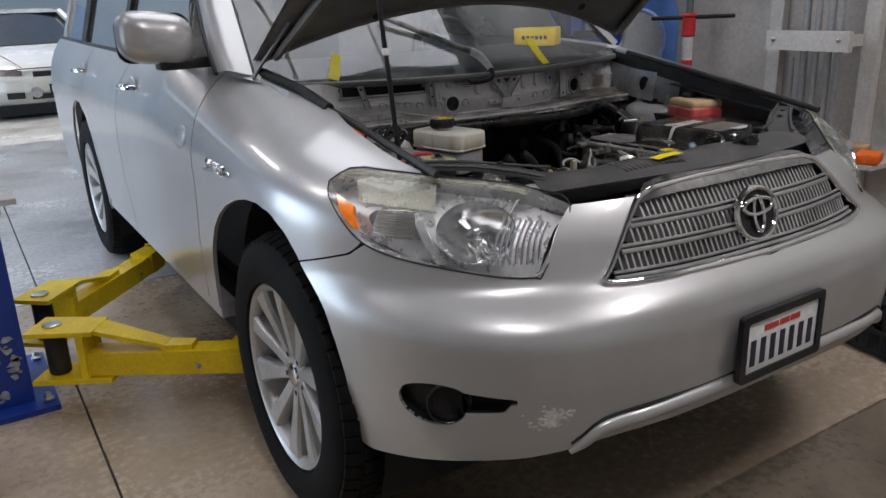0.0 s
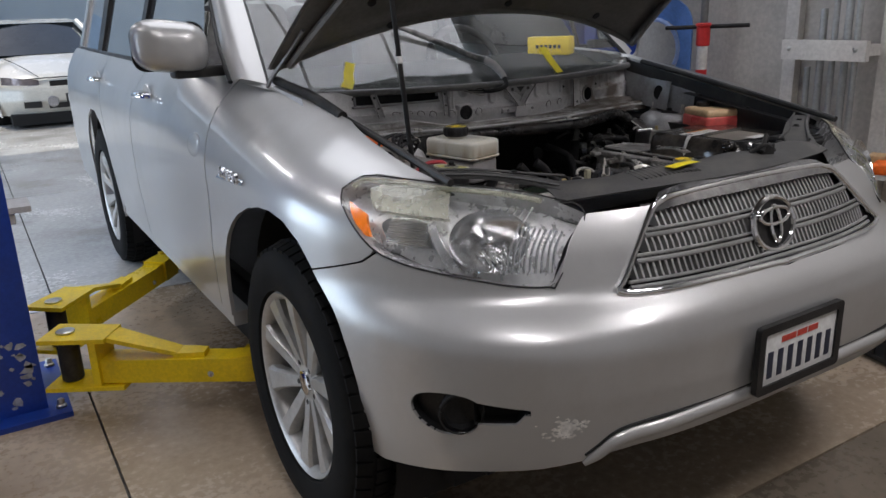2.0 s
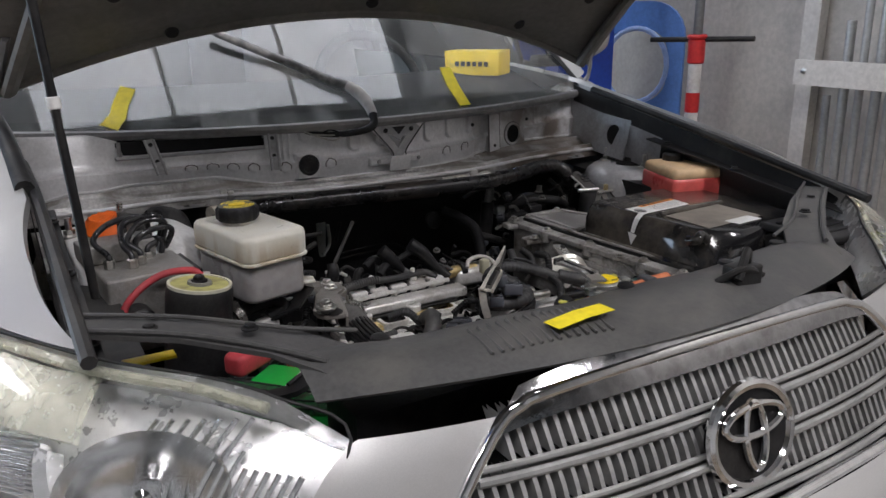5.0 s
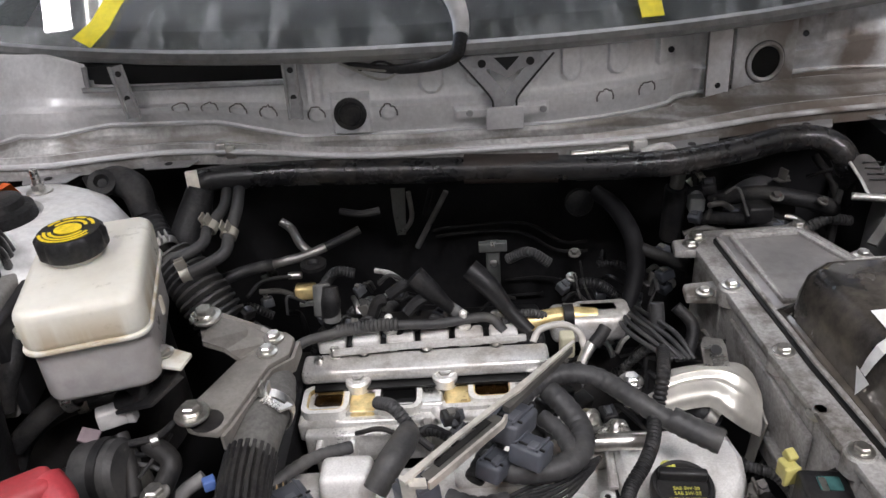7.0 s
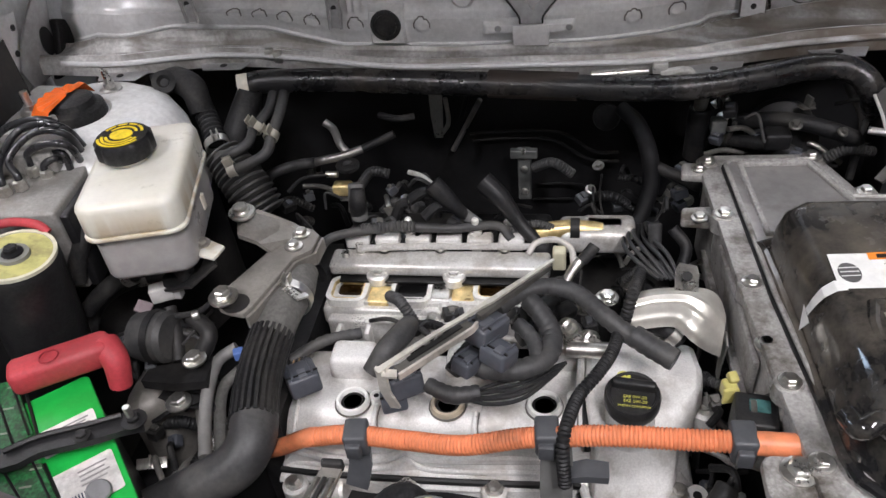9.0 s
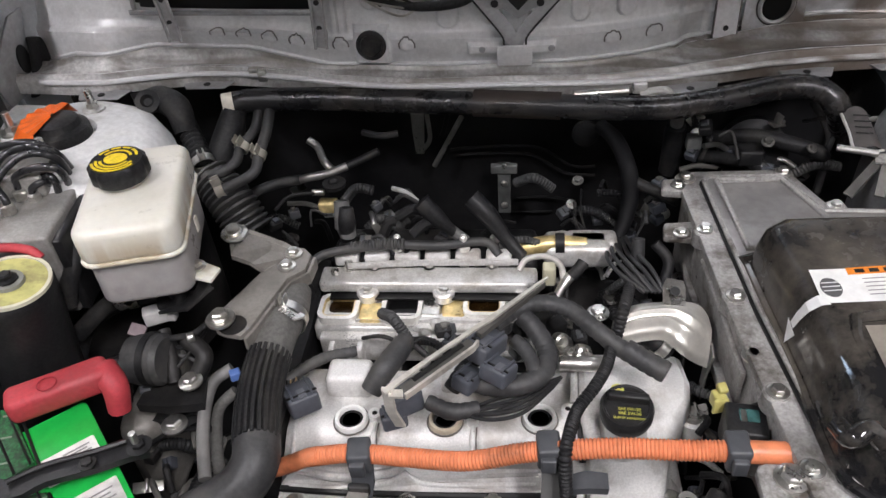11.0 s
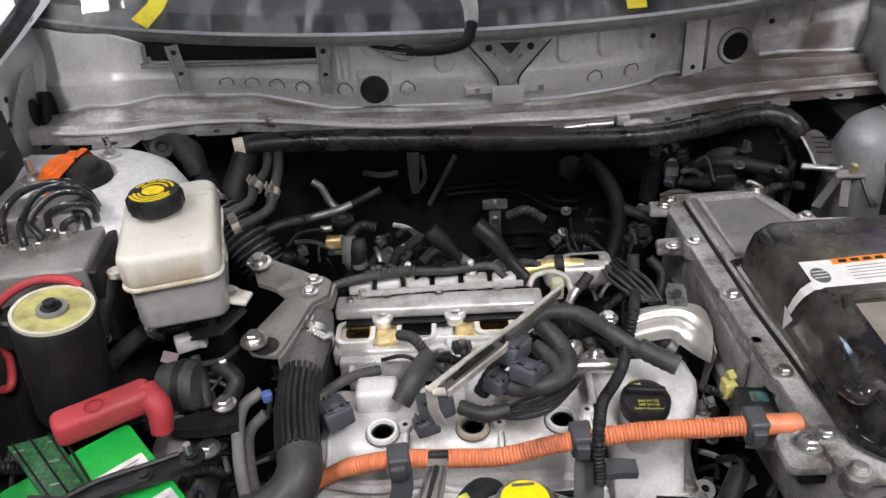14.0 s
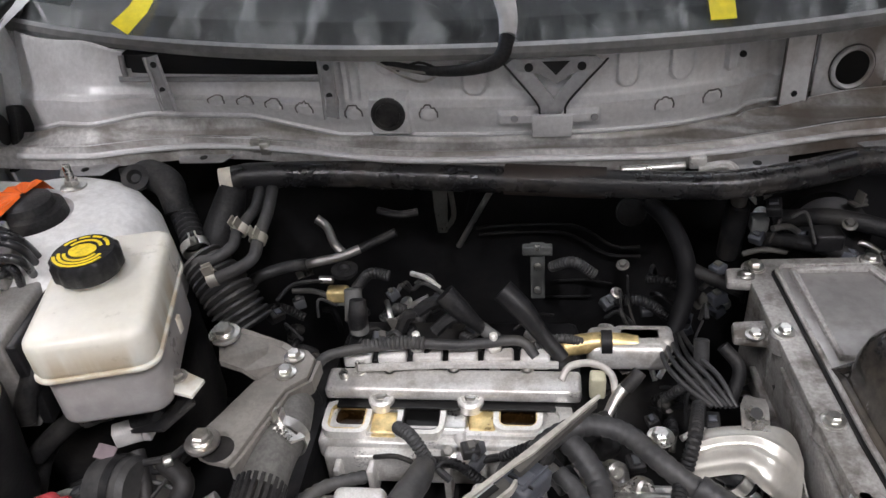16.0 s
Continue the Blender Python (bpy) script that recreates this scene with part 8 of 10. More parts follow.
low = [(0.344, 0.735), (0.362, 0.757)] + [(x + 0.006, y + (0.006 if y > 0.7 else -0.006)) for x, y in lid_o[2:7]] + [(0.382, 0.416), (0.360, 0.455), (0.357, 0.54), (0.353, 0.62)]
vs = [(x, y, topz + 0.008) for x, y in low] + [(x, y, 0.872) for x, y in [(a * 0.5 + b * 0.5, c * 0.5 + d * 0.5) for (a, c), (b, d) in zip(low, lid_o)]]
cx, cy = 0.51, 0.60
vs += [(cx + (x - cx) * 0.985, cy + (y - cy) * 0.985, 0.894) for x, y in lid_o] + [(cx + (x - cx) * 0.93, cy + (y - cy) * 0.94, lidz) for x, y in lid_o]
n = len(lid_o)
fs = [(k * n + i, k * n + (i + 1) % n, (k + 1) * n + (i + 1) % n, (k + 1) * n + i) for k in range(3) for i in range(n)] + [tuple(3 * n + i for i in range(n))]
bm = mesh(vs, fs)
bmesh.ops.recalc_face_normals(bm, faces=bm.faces)
lid = part("lid", bm, LID, inv, "dusty glossy black plastic lid with a warning label", bevel=0.006, seg=3)
part("lid_rim", tube([(x, y, topz + 0.010) for x, y in low + low[:1]], 0.006, 8, 2), LID, lid)
part("lid_hollow", sheet(10, 8, lambda u, v: (0.405 + 0.16 * u, 0.565 - 0.11 * v + 0.01 * u, lidz + 0.0012 - 0.0 * u)), mat("dusty_grey_black", (0.22, 0.195, 0.165), 0.45, vary=0.35, scale=8, grain=40, dirt=0.8, dirt_colour=(0.34, 0.305, 0.26), dirt_scale=7), lid)
part("lid_rib", tube([(0.40, 0.575, lidz + 0.001), (0.44, 0.578, lidz + 0.003), (0.58, 0.580, lidz + 0.002)], 0.006, 8, 4), LID, lid)
part("lid_rib", tube([(0.400, 0.578, lidz + 0.001), (0.394, 0.54, lidz - 0.004), (0.408, 0.475, lidz - 0.01)], 0.006, 8, 4), LID, lid)
part("lid_hook", tube([(0.351, 0.456, 0.890), (0.356, 0.438, 0.895), (0.371, 0.444, 0.900), (0.383, 0.438, 0.890)], 0.010, 10, 5), LID, lid)
for k in range(3):
    part("lid_step", tube([(0.372 + 0.016 * k, 0.452 - 0.004 * k, 0.842 + 0.010 * k), (0.43 + 0.014 * k, 0.418 + 0.006 * k, 0.842 + 0.010 * k), (0.62, 0.408 + 0.006 * k, 0.842 + 0.010 * k)], 0.008, 8, 5), DUSTLID, lid)
STK = mat("white_sticker", (0.80, 0.80, 0.78), 0.4, vary=0.08, scale=20, dirt=0.2, dirt_colour=(0.5, 0.48, 0.42), dirt_scale=20)
OWARN = mat("orange_print", (0.80, 0.25, 0.03), 0.5)


def lid_sticker(pts, up=0.0016):
    return mesh([(x, y, lidz + up) for x, y in pts], [tuple(range(len(pts)))])


sk = part("warning_label", lid_sticker([(0.3745, 0.647), (0.520, 0.657), (0.516, 0.606), (0.382, 0.596), (0.3745, 0.602)]), STK, lid, "white warning label with an orange heading", smooth=False)
part("orange_heading", lid_sticker([(0.412, 0.650), (0.518, 0.661), (0.518, 0.650), (0.412, 0.639)], 0.002), OWARN, sk, smooth=False)
for k in range(6):
    part("heading_bar", lid_sticker([(0.420 + 0.015 * k, 0.648 + 0.0014 * k), (0.430 + 0.015 * k, 0.649 + 0.0014 * k), (0.430 + 0.015 * k, 0.643 + 0.0014 * k), (0.420 + 0.015 * k, 0.642 + 0.0014 * k)], 0.0024), GASKET, sk, smooth=False)
for k in range(5):
    y = 0.634 - 0.006 * k
    part("text_bar", lid_sticker([(0.424, y), (0.516, y + 0.009), (0.516, y + 0.0075), (0.424, y - 0.0015)], 0.002), mat("label_grey", (0, 0, 0)), sk, smooth=False)
part("pictogram", lathe([(0.0125, 0), (0.0125, 0.0006)], 20, Matrix.Translation((0.389, 0.619, lidz + 0.0018)) @ Matrix.Diagonal((0.85, 1.15, 1, 1))), mat("print_black", (0.09, 0.09, 0.09), 0.6), sk)
for k in range(3):
    part("pictogram_line", lid_sticker([(0.380, 0.612 + 0.006 * k), (0.398, 0.614 + 0.006 * k), (0.398, 0.6155 + 0.006 * k), (0.380, 0.6135 + 0.006 * k)], 0.0028), STK, sk, smooth=False)
# the arrow runs down over the lid's edge
tail = [(0.382, 0.600, 0.9075, 0.0070), (0.372, 0.599, 0.9070, 0.0075), (0.3625, 0.599, 0.898, 0.0070), (0.3570, 0.600, 0.884, 0.0060), (0.3535, 0.601, 0.870, 0.0050)]
vs = []
for x, y, z, w in tail:
    vs += [(x - 0.0005, y - w, z), (x - 0.0005, y + w, z)]
fs = [(2 * i, 2 * i + 1, 2 * i + 3, 2 * i + 2) for i in range(len(tail) - 1)]
n0 = len(vs)
vs += [(0.3530, 0.588, 0.868), (0.3530, 0.613, 0.870), (0.3495, 0.599, 0.846)]
fs.append((n0, n0 + 1, n0 + 2))
part("white_arrow", mesh(vs, fs), STK, sk, "white arrow sticker", smooth=False)
ring_l = thing("small_white_sticker", "small white paper sticker on the black lid", "sticker", (0.50, 0.47, lidz))
part("paper", plate([(0.47, 0.475), (0.54, 0.480), (0.545, 0.45), (0.475, 0.445)], 0.0008, Matrix.Translation((0, 0, lidz + 0.001))), STK, ring_l, smooth=False)

# ---- coolant bottle with pink coolant ----
PINK = mat("pink_coolant_plastic", (0.70, 0.10, 0.10), 0.3, vary=0.15, scale=14, sss=0.15, dirt=0.3, dirt_colour=(0.5, 0.2, 0.12))
BEIGE = mat("aged_cream_plastic", (0.68, 0.48, 0.28), 0.4, vary=0.1, scale=14, sss=0.1)
cb = thing("coolant_bottle", "coolant bottle with pink fluid and an aged cream top", "coolant bottle", (0.64, 0.70, 0.80))
mK = pose(0.655, 0.760, 0, 0, 0, -16)
part("bottle", bbox(0.13, 0.15, 0.060, mK @ Matrix.Translation((0, 0, 0.875)), 0.012), PINK, cb)
part("shoulder", bbox(0.125, 0.145, 0.030, mK @ Matrix.Translation((0, 0, 0.925)), 0.012), BEIGE, cb)
part("cap", lathe([(0.024, 0.950), (0.025, 0.953), (0.025, 0.968), (0.02, 0.972)], 24, Matrix.Translation((0.665, 0.80, 0))), BLACK, cb)
fb = thing("fuse_box", "low black plastic fuse box beside the wing", "fuse box", (0.60, 0.45, 0.80))
part("box", bbox(0.15, 0.15, 0.075, pose(0.575, 0.355, 0.82, 0, 0, 0), 0.012), BLACK, fb)
part("lid", bbox(0.145, 0.145, 0.018, pose(0.575, 0.355, 0.894, 0, 0, 0), 0.008), BLACK, fb)
for k in range(4):
    part("lid_ridge", bbox(0.12, 0.008, 0.005, pose(0.575, 0.31 + 0.028 * k, 0.911), 0.002), BLACK, fb)

# silver heat shield
SHLD = mat("bright_pressed_steel", (0.74, 0.72, 0.66), 0.36, 0.7, vary=0.08, scale=14, bump=0.08, dirt=0.3, dirt_colour=(0.4, 0.37, 0.3), dirt_scale=9)
hs = thing("heat_shield", "bright pressed steel heat shield beside the engine", "heat shield", (0.25, 0.66, 0.78))
TOP = spline([(0.192, 0.683, 0.812), (0.212, 0.690, 0.815), (0.253, 0.693, 0.817), (0.278, 0.692, 0.815), (0.291, 0.686, 0.806), (0.298, 0.675, 0.790)], 6)
BOT = spline([(0.190, 0.647, 0.800), (0.217, 0.653, 0.802), (0.240, 0.654, 0.802), (0.254, 0.640, 0.798), (0.270, 0.637, 0.786), (0.291, 0.643, 0.768)], 6)


def shield(u, v):
    k = u * (len(TOP) - 1)
    i = min(int(k), len(TOP) - 2)
    p = TOP[i].lerp(TOP[i + 1], k - i).lerp(BOT[i].lerp(BOT[i + 1], k - i), min(1, v / 0.92))
    rise = 0.010 * math.sin(math.pi * min(1, v * 1.05)) + 0.0045 * (math.exp(-((v - 0.46) / 0.07) ** 2) + math.exp(-((v - 0.70) / 0.07) ** 2)) * min(1, 4 * (1 - u))
    return p + Vector((0, 0, rise - (0.012 * (v - 0.92) / 0.08 if v > 0.92 else 0)))


part("shield", sheet(44, 30, shield, 0.0015), SHLD, hs)
part("under_hose", tube([(0.225, 0.678, 0.770), (0.236, 0.665, 0.775), (0.249, 0.661, 0.765)], 0.012, 12, 5), RUBBER, hs)
clamp((0.239, 0.661, 0.772), Vector((0.249, 0.661, 0.765)) - Vector((0.236, 0.665, 0.775)), 0.0125, hs)
part("shield_tab", strap([(0.252, 0.683, 0.820), (0.254, 0.706, 0.830), (0.256, 0.716, 0.832)], [0.026, 0.026, 0.02], 0.003, (0, -0.5, 1)), STEEL, hs)
part("tab_hole", lathe([(0.006, 0), (0.006, 0.001)], 14, frame_of((0.252, 0.692, 0.834), Vector((0.252, 0.692, 0.834)) + Vector((0, -0.5, 1)))), GASKET, hs)
part("shield_skirt", strap([(0.298, 0.659, 0.770), (0.298, 0.670, 0.720), (0.303, 0.688, 0.660)], 0.02, 0.002, (-1, 0, 0.2)), SHLD, hs)
bolt((0.165, 0.689, 0.800), hs, 0.009, 0.009)

lug = part("mounting_lug", plate([(0.314, 0.440), (0.350, 0.436), (0.352, 0.462), (0.345, 0.476), (0.332, 0.478), (0.318, 0.462)], 0.010, Matrix.Translation((0, 0, 0.790)), 0.003), ALU, inv)
part("lug_bolt", join(lathe([(0.013, 0.0), (0.013, 0.002)], 18, Matrix.Translation((0.339, 0.467, 0.800))), lathe([(0.0088, 0.002), (0.0088, 0.009), (0.007, 0.010)], 6, Matrix.Translation((0.339, 0.467, 0.800)))), DARK, lug)
# black block paints the shaded underside of the lug
part("lug_underside_shade", bbox(0.034, 0.016, 0.012, Matrix.Translation((0.334, 0.438, 0.776)), 0.003), GASKET, lug)
# relay and small connectors beside the inverter
rl = thing("relay_box", "black relay box with a green label and yellow plug", "relay", (0.305, 0.545, 0.76))
part("relay", bbox(0.042, 0.044, 0.05, pose(0.308, 0.538, 0.745, 0, 0, -6), 0.004), BLACK, rl)
part("green_label", plate(rounded(0.020, 0.016, 0.002), 0.001, pose(0.311, 0.541, 0.7955, 0, 0, -6)), mat("teal_label", (0.05, 0.13, 0.125), 0.4, vary=0.3, scale=60), rl)
part("silver_label", plate(rounded(0.006, 0.015, 0.001), 0.0012, pose(0.305, 0.5405, 0.7957, 0, 0, -6)), STEEL, rl)
part("yellow_plug", join(bbox(0.014, 0.020, 0.020, pose(0.288, 0.572, 0.772, 0, 0, 15), 0.003), bbox(0.010, 0.012, 0.010, pose(0.290, 0.580, 0.790, 20, 0, 15), 0.002), bbox(0.016, 0.004, 0.020, pose(0.287, 0.563, 0.774, 0, 0, 15), 0.001)), mat("pale_yellow_plastic", (0.52, 0.47, 0.16), 0.4), rl)
part("relay_bracket", strap([(0.329, 0.617, 0.815), (0.337, 0.585, 0.815), (0.328, 0.552, 0.800)], [0.024, 0.032, 0.012], 0.003), CAST, rl)
bolt((0.323, 0.603, 0.820), rl, 0.008, 0.008)
bolt((0.339, 0.569, 0.820), rl, 0.009, 0.007, washer=1.8)
part("bracket_lip", strap([(0.322, 0.611, 0.820), (0.332, 0.614, 0.825), (0.334, 0.600, 0.820)], 0.014, 0.002), STEEL, rl)

# strip of dark boxes and hoses behind the inverter
misc = thing("wiper_motor", "dark wiper motor and hoses behind the inverter", "motor", (0.42, 1.03, 0.80))
part("motor_body", lathe([(0.045, 0), (0.05, 0.02), (0.05, 0.06), (0.03, 0.07)], 28, frame_of((0.43, 1.09, 0.79), (0.40, 0.9, 0.86))), DARK, misc)
for pts, r in (([(0.36, 1.06, 0.82), (0.42, 1.02, 0.845), (0.50, 1.0, 0.83), (0.53, 1.05, 0.78)], 0.012), ([(0.33, 1.05, 0.80), (0.40, 1.0, 0.815), (0.46, 0.985, 0.80)], 0.010), ([(0.50, 1.06, 0.88), (0.52, 1.02, 0.84), (0.515, 1.0, 0.76)], 0.006)):
    part("hose", tube(pts, r, 10, 6), RUBBER, misc)
part("plug_body", bbox(0.035, 0.03, 0.025, pose(0.405, 1.0, 0.815), 0.004), BLACK, misc)
part("plug_body", bbox(0.022, 0.02, 0.022, pose(0.332, 1.04, 0.815), 0.003), mat("grey_clip", (0, 0, 0)), misc)
part("pipe_union", cyl((0.305, 1.05, 0.85), (0.305, 1.04, 0.885), 0.010), STEEL, misc)
part("union_body", cyl((0.305, 1.06, 0.76), (0.305, 1.05, 0.85), 0.016), DARK, misc)
FELT = mat("dark_felt_flap", (0.07, 0.065, 0.062), 0.8, vary=0.3, scale=30)
fl = part("felt_flap", sheet(10, 10, lambda u, v: (0.512 + 0.034 * u + 0.012 * v, 0.990 - 0.055 * v, 0.900 - 0.03 * v + 0.010 * math.sin(3 * u)), 0.002), FELT, misc)
part("flap_edge", tube([(0.512, 0.990, 0.901), (0.518, 0.962, 0.886), (0.524, 0.935, 0.871), (0.558, 0.935, 0.873)], 0.0022, 6, 4), ALU, misc)
for k in range(4):
    part("flap_slot", bbox(0.022, 0.0025, 0.002, pose(0.534, 0.975 - 0.008 * k, 0.9035 - 0.0045 * k, -28, 0, -8), 0.0005), GASKET, misc)
part("bracket_plate", strap([(0.545, 0.925, 0.868), (0.585, 0.915, 0.872)], 0.022, 0.003), CAST, misc)
for a, b in (((0.548, 0.92, 0.866), (0.505, 0.885, 0.835)), ((0.560, 0.92, 0.866), (0.545, 0.882, 0.835)), ((0.582, 0.915, 0.868), (0.590, 0.88, 0.835))):
    part("bracket_leg", strap([a, b], 0.012, 0.004), STAYD, misc)
part("bracket_nut", lathe([(0.006, 0), (0.006, 0.012), (0.004, 0.014)], 6, Matrix.Translation((0.567, 0.920, 0.871))), BRASS, misc)
part("bracket_pipe", cyl((0.50, 0.945, 0.872), (0.548, 0.925, 0.874), 0.005), STEEL, misc)

# ---- pipes, hoses and cables ----
def slim(pts, r, *a, **k):
    """A pipe of the loom's gauge."""
    return tube(pts, [0.70 * v for v in r] if isinstance(r, (list, tuple)) else 0.70 * r, *a, **k)


def taped(pts, r, n=14, step=8):
    """A loom branch wound with tape."""
    return tube(pts, [0.72 * v for v in r] if isinstance(r, (list, tuple)) else 0.72 * r, n, step, ribs=0.00045, pitch=0.0095)


GREYR = mat("dusty_grey_rubber", (0.043, 0.043, 0.044), 0.48, spec=0.45, vary=0.3, scale=18, grain=200, fleck=0.12, bump=0.15, dirt=0.55, dirt_colour=(0.105, 0.10, 0.092), dirt_scale=14)
ac = thing("insulated_pipe", "long black foam-wrapped pipe along the firewall", "pipe", (0.05, 1.0, 0.90))
SHINY = mat("taped_black_foam", (0.013, 0.013, 0.014), 0.27, vary=0.4, scale=20, grain=120, bump=0.5, dirt=0.4, dirt_colour=(0.08, 0.07, 0.06), dirt_scale=14, rough_vary=0.2)
part("wrap", tube([(-0.370, 1.010, 0.918), (-0.336, 1.024, 0.918), (-0.212, 1.025, 0.918), (-0.088, 1.014, 0.917), (0.059, 1.000, 0.916), (0.169, 0.989, 0.916), (0.269, 0.982, 0.918), (0.357, 0.997, 0.922), (0.440, 1.022, 0.925), (0.491, 1.017, 0.920), (0.519, 1.007, 0.890), (0.555, 1.070, 0.800)], 0.0175, 18, 8), SHINY, ac)
part("cut_end", tube([(-0.375, 1.008, 0.918), (-0.360, 1.013, 0.918)], 0.0185, 18), mat("pale_foam", (0.62, 0.58, 0.50), 0.9, vary=0.15, scale=80), ac)
part("tape_band", tube([(-0.176, 1.020, 0.918), (-0.141, 1.016, 0.918)], 0.0182, 18), SHINY, ac)
part("heat_sleeve", tube([(0.003, 1.008, 0.916), (0.128, 0.996, 0.915)], 0.0198, 18), mat("brown_black_sleeve", (0.03, 0.022, 0.018), 0.6, vary=0.3, scale=14), ac)
part("clip_tag", bbox(0.03, 0.006, 0.014, Matrix.Translation((0.062, 1.019, 0.930)), 0.001), STEEL, ac)
part("metal_pipe", cyl((0.145, 1.000, 0.930), (0.223, 1.009, 0.930), 0.006), STEEL, ac)
part("pipe_bracket", join(bbox(0.02, 0.012, 0.016, Matrix.Translation((0.239, 1.014, 0.925)), 0.002), tube([(0.240, 1.010, 0.925), (0.274, 1.009, 0.930), (0.285, 0.996, 0.920)], 0.006, 8, 5)), ALU, ac)
for px in ((-0.335, 1.057, 0.938), (-0.321, 1.054, 0.935)):
    part("clip", bbox(0.014, 0.008, 0.018, Matrix.Translation(px), 0.002), STEEL, ac)

lh = thing("heater_duct", "ribbed black rubber duct by the strut tower", "duct", (-0.450, 1.018, 0.880))
part("elbow", slim([(-0.490, 1.002, 0.930), (-0.471, 1.010, 0.930), (-0.443, 0.998, 0.920), (-0.432, 0.980, 0.890)], [0.024, 0.03, 0.03, 0.024], 16, 6), RUBBER, lh)
part("mount_ear", lathe([(0.018, 0), (0.018, 0.008), (0.010, 0.010), (0.006, 0.004)], 20, frame_of((-0.481, 0.991, 0.935), Vector((-0.481, 0.991, 0.935)) + Vector((0.3, -1, 1)))), RUBBER, lh)
part("mount_plate", strap([(-0.519, 1.034, 0.930), (-0.474, 0.965, 0.910), (-0.442, 0.929, 0.890)], 0.018, 0.003, (0.3, -0.3, 1)), DARK, lh)
part("ribbed_neck", slim([(-0.441, 1.002, 0.900), (-0.422, 0.975, 0.880), (-0.401, 0.943, 0.865)], 0.022, 16, 5, ribs=0.0016, pitch=0.008), RUBBER, lh)
clamp((-0.398, 0.936, 0.862), Vector((-0.386, 0.922, 0.850)) - Vector((-0.422, 0.975, 0.880)), 0.0165, lh)
part("bellows", tube([(-0.390, 0.925, 0.855), (-0.367, 0.908, 0.835), (-0.345, 0.890, 0.812), (-0.322, 0.873, 0.780)], [0.024, 0.029, 0.031, 0.030], 24, 6, ribs=0.0042, pitch=0.0095), GREYR, lh)
part("bellows", tube([(-0.356, 1.003, 0.915), (-0.365, 0.991, 0.890), (-0.376, 0.966, 0.860), (-0.376, 0.957, 0.840)], [0.018, 0.022, 0.024, 0.02], 18, 6), RUBBER, lh)
hh = thing("heater_hose", "pair of grey-black heater hoses with spring clamps", "hose", (-0.343, 0.937, 0.870))
part("hose", slim([(-0.325, 1.015, 0.905), (-0.322, 0.974, 0.897), (-0.337, 0.941, 0.885), (-0.339, 0.919, 0.876), (-0.360, 0.902, 0.868), (-0.388, 0.906, 0.862)], 0.0105, 12, 6), GREYR, hh)
part("hose", slim([(-0.308, 1.014, 0.905), (-0.302, 0.964, 0.897), (-0.306, 0.927, 0.882), (-0.309, 0.905, 0.868), (-0.331, 0.892, 0.858), (-0.363, 0.879, 0.850)], 0.0115, 12, 6), GREYR, hh)
for a, b in (((-0.334, 0.943, 0.886), (-0.325, 0.966, 0.897)), ((-0.306, 0.927, 0.882), (-0.301, 0.956, 0.896)), ((-0.357, 0.882, 0.852), (-0.334, 0.889, 0.858))):
    clamp(a, Vector(b) - Vector(a), 0.009, hh, mat("pale_clamp", (0.6, 0.57, 0.5), 0.4, 0.7))
mp = thing("metal_pipe", "bent bare metal coolant pipe near the firewall", "pipe", (-0.251, 1.048, 0.800))
part("pipe", slim([(-0.270, 1.054, 0.830), (-0.255, 1.048, 0.820), (-0.240, 1.021, 0.810), (-0.226, 1.010, 0.800)], 0.009, 12, 5), mat("dull_metal_pipe", (0.30, 0.29, 0.28), 0.4, 0.7, vary=0.2, scale=30), mp)
part("pipe", slim([(-0.203, 1.014, 0.805), (-0.230, 1.002, 0.800), (-0.262, 0.997, 0.795), (-0.277, 0.999, 0.790)], 0.0095, 12, 5), mat("dull_metal_pipe", (0, 0, 0)), mp)
part("hose_tail", slim([(-0.277, 0.999, 0.790), (-0.310, 0.998, 0.785), (-0.345, 0.983, 0.780), (-0.358, 0.974, 0.770)], 0.012, 12, 5), GREYR, mp)
part("hose_tail", slim([(-0.203, 1.014, 0.805), (-0.181, 1.025, 0.810), (-0.153, 1.033, 0.820)], 0.009, 12, 5), RUBBER, mp)
part("thin_pipe", slim([(-0.298, 0.916, 0.790), (-0.278, 0.939, 0.800), (-0.233, 0.956, 0.795)], 0.004, 8, 5), DARK, mp)
part("thin_pipe", cyl((-0.248, 0.955, 0.796), (-0.229, 0.955, 0.796), 0.005), STEEL, mp)
part("rust_fitting", bbox(0.03, 0.02, 0.02, Matrix.Translation((-0.231, 0.970, 0.750)), 0.004), GOLD, mp)
part("sensor_post", cyl((-0.205, 0.942, 0.735), (-0.207, 0.963, 0.775), 0.014, 0.012), mat("grey_boot", (0, 0, 0)), mp)
part("dark_pipe", slim([(-0.126, 1.070, 0.830), (-0.154, 1.063, 0.830), (-0.184, 1.075, 0.830)], 0.008, 8, 4), RUBBER, mp)
rp = thing("riser_hose", "thick black hose rising beside the inverter", "hose", (0.235, 1.017, 0.750))
part("hose", slim([(0.215, 0.940, 0.709), (0.228, 0.960, 0.733), (0.237, 0.980, 0.763), (0.233, 1.000, 0.803), (0.218, 1.050, 0.823), (0.194, 1.080, 0.835)], [0.014, 0.017, 0.0185, 0.0185, 0.018, 0.016], 16, 6), mat("soft_black_rubber", (0.010, 0.010, 0.011), 0.6, spec=0.2, vary=0.3, scale=20, fleck=0.2, bump=0.2), rp)
part("collar", lathe([(0.019, 0), (0.022, 0.004), (0.02, 0.01), (0.012, 0.012)], 18, frame_of((0.174, 1.100, 0.809), Vector((0.174, 1.100, 0.809)) + Vector((0, -1, 0.3)))), RUBBER, rp)
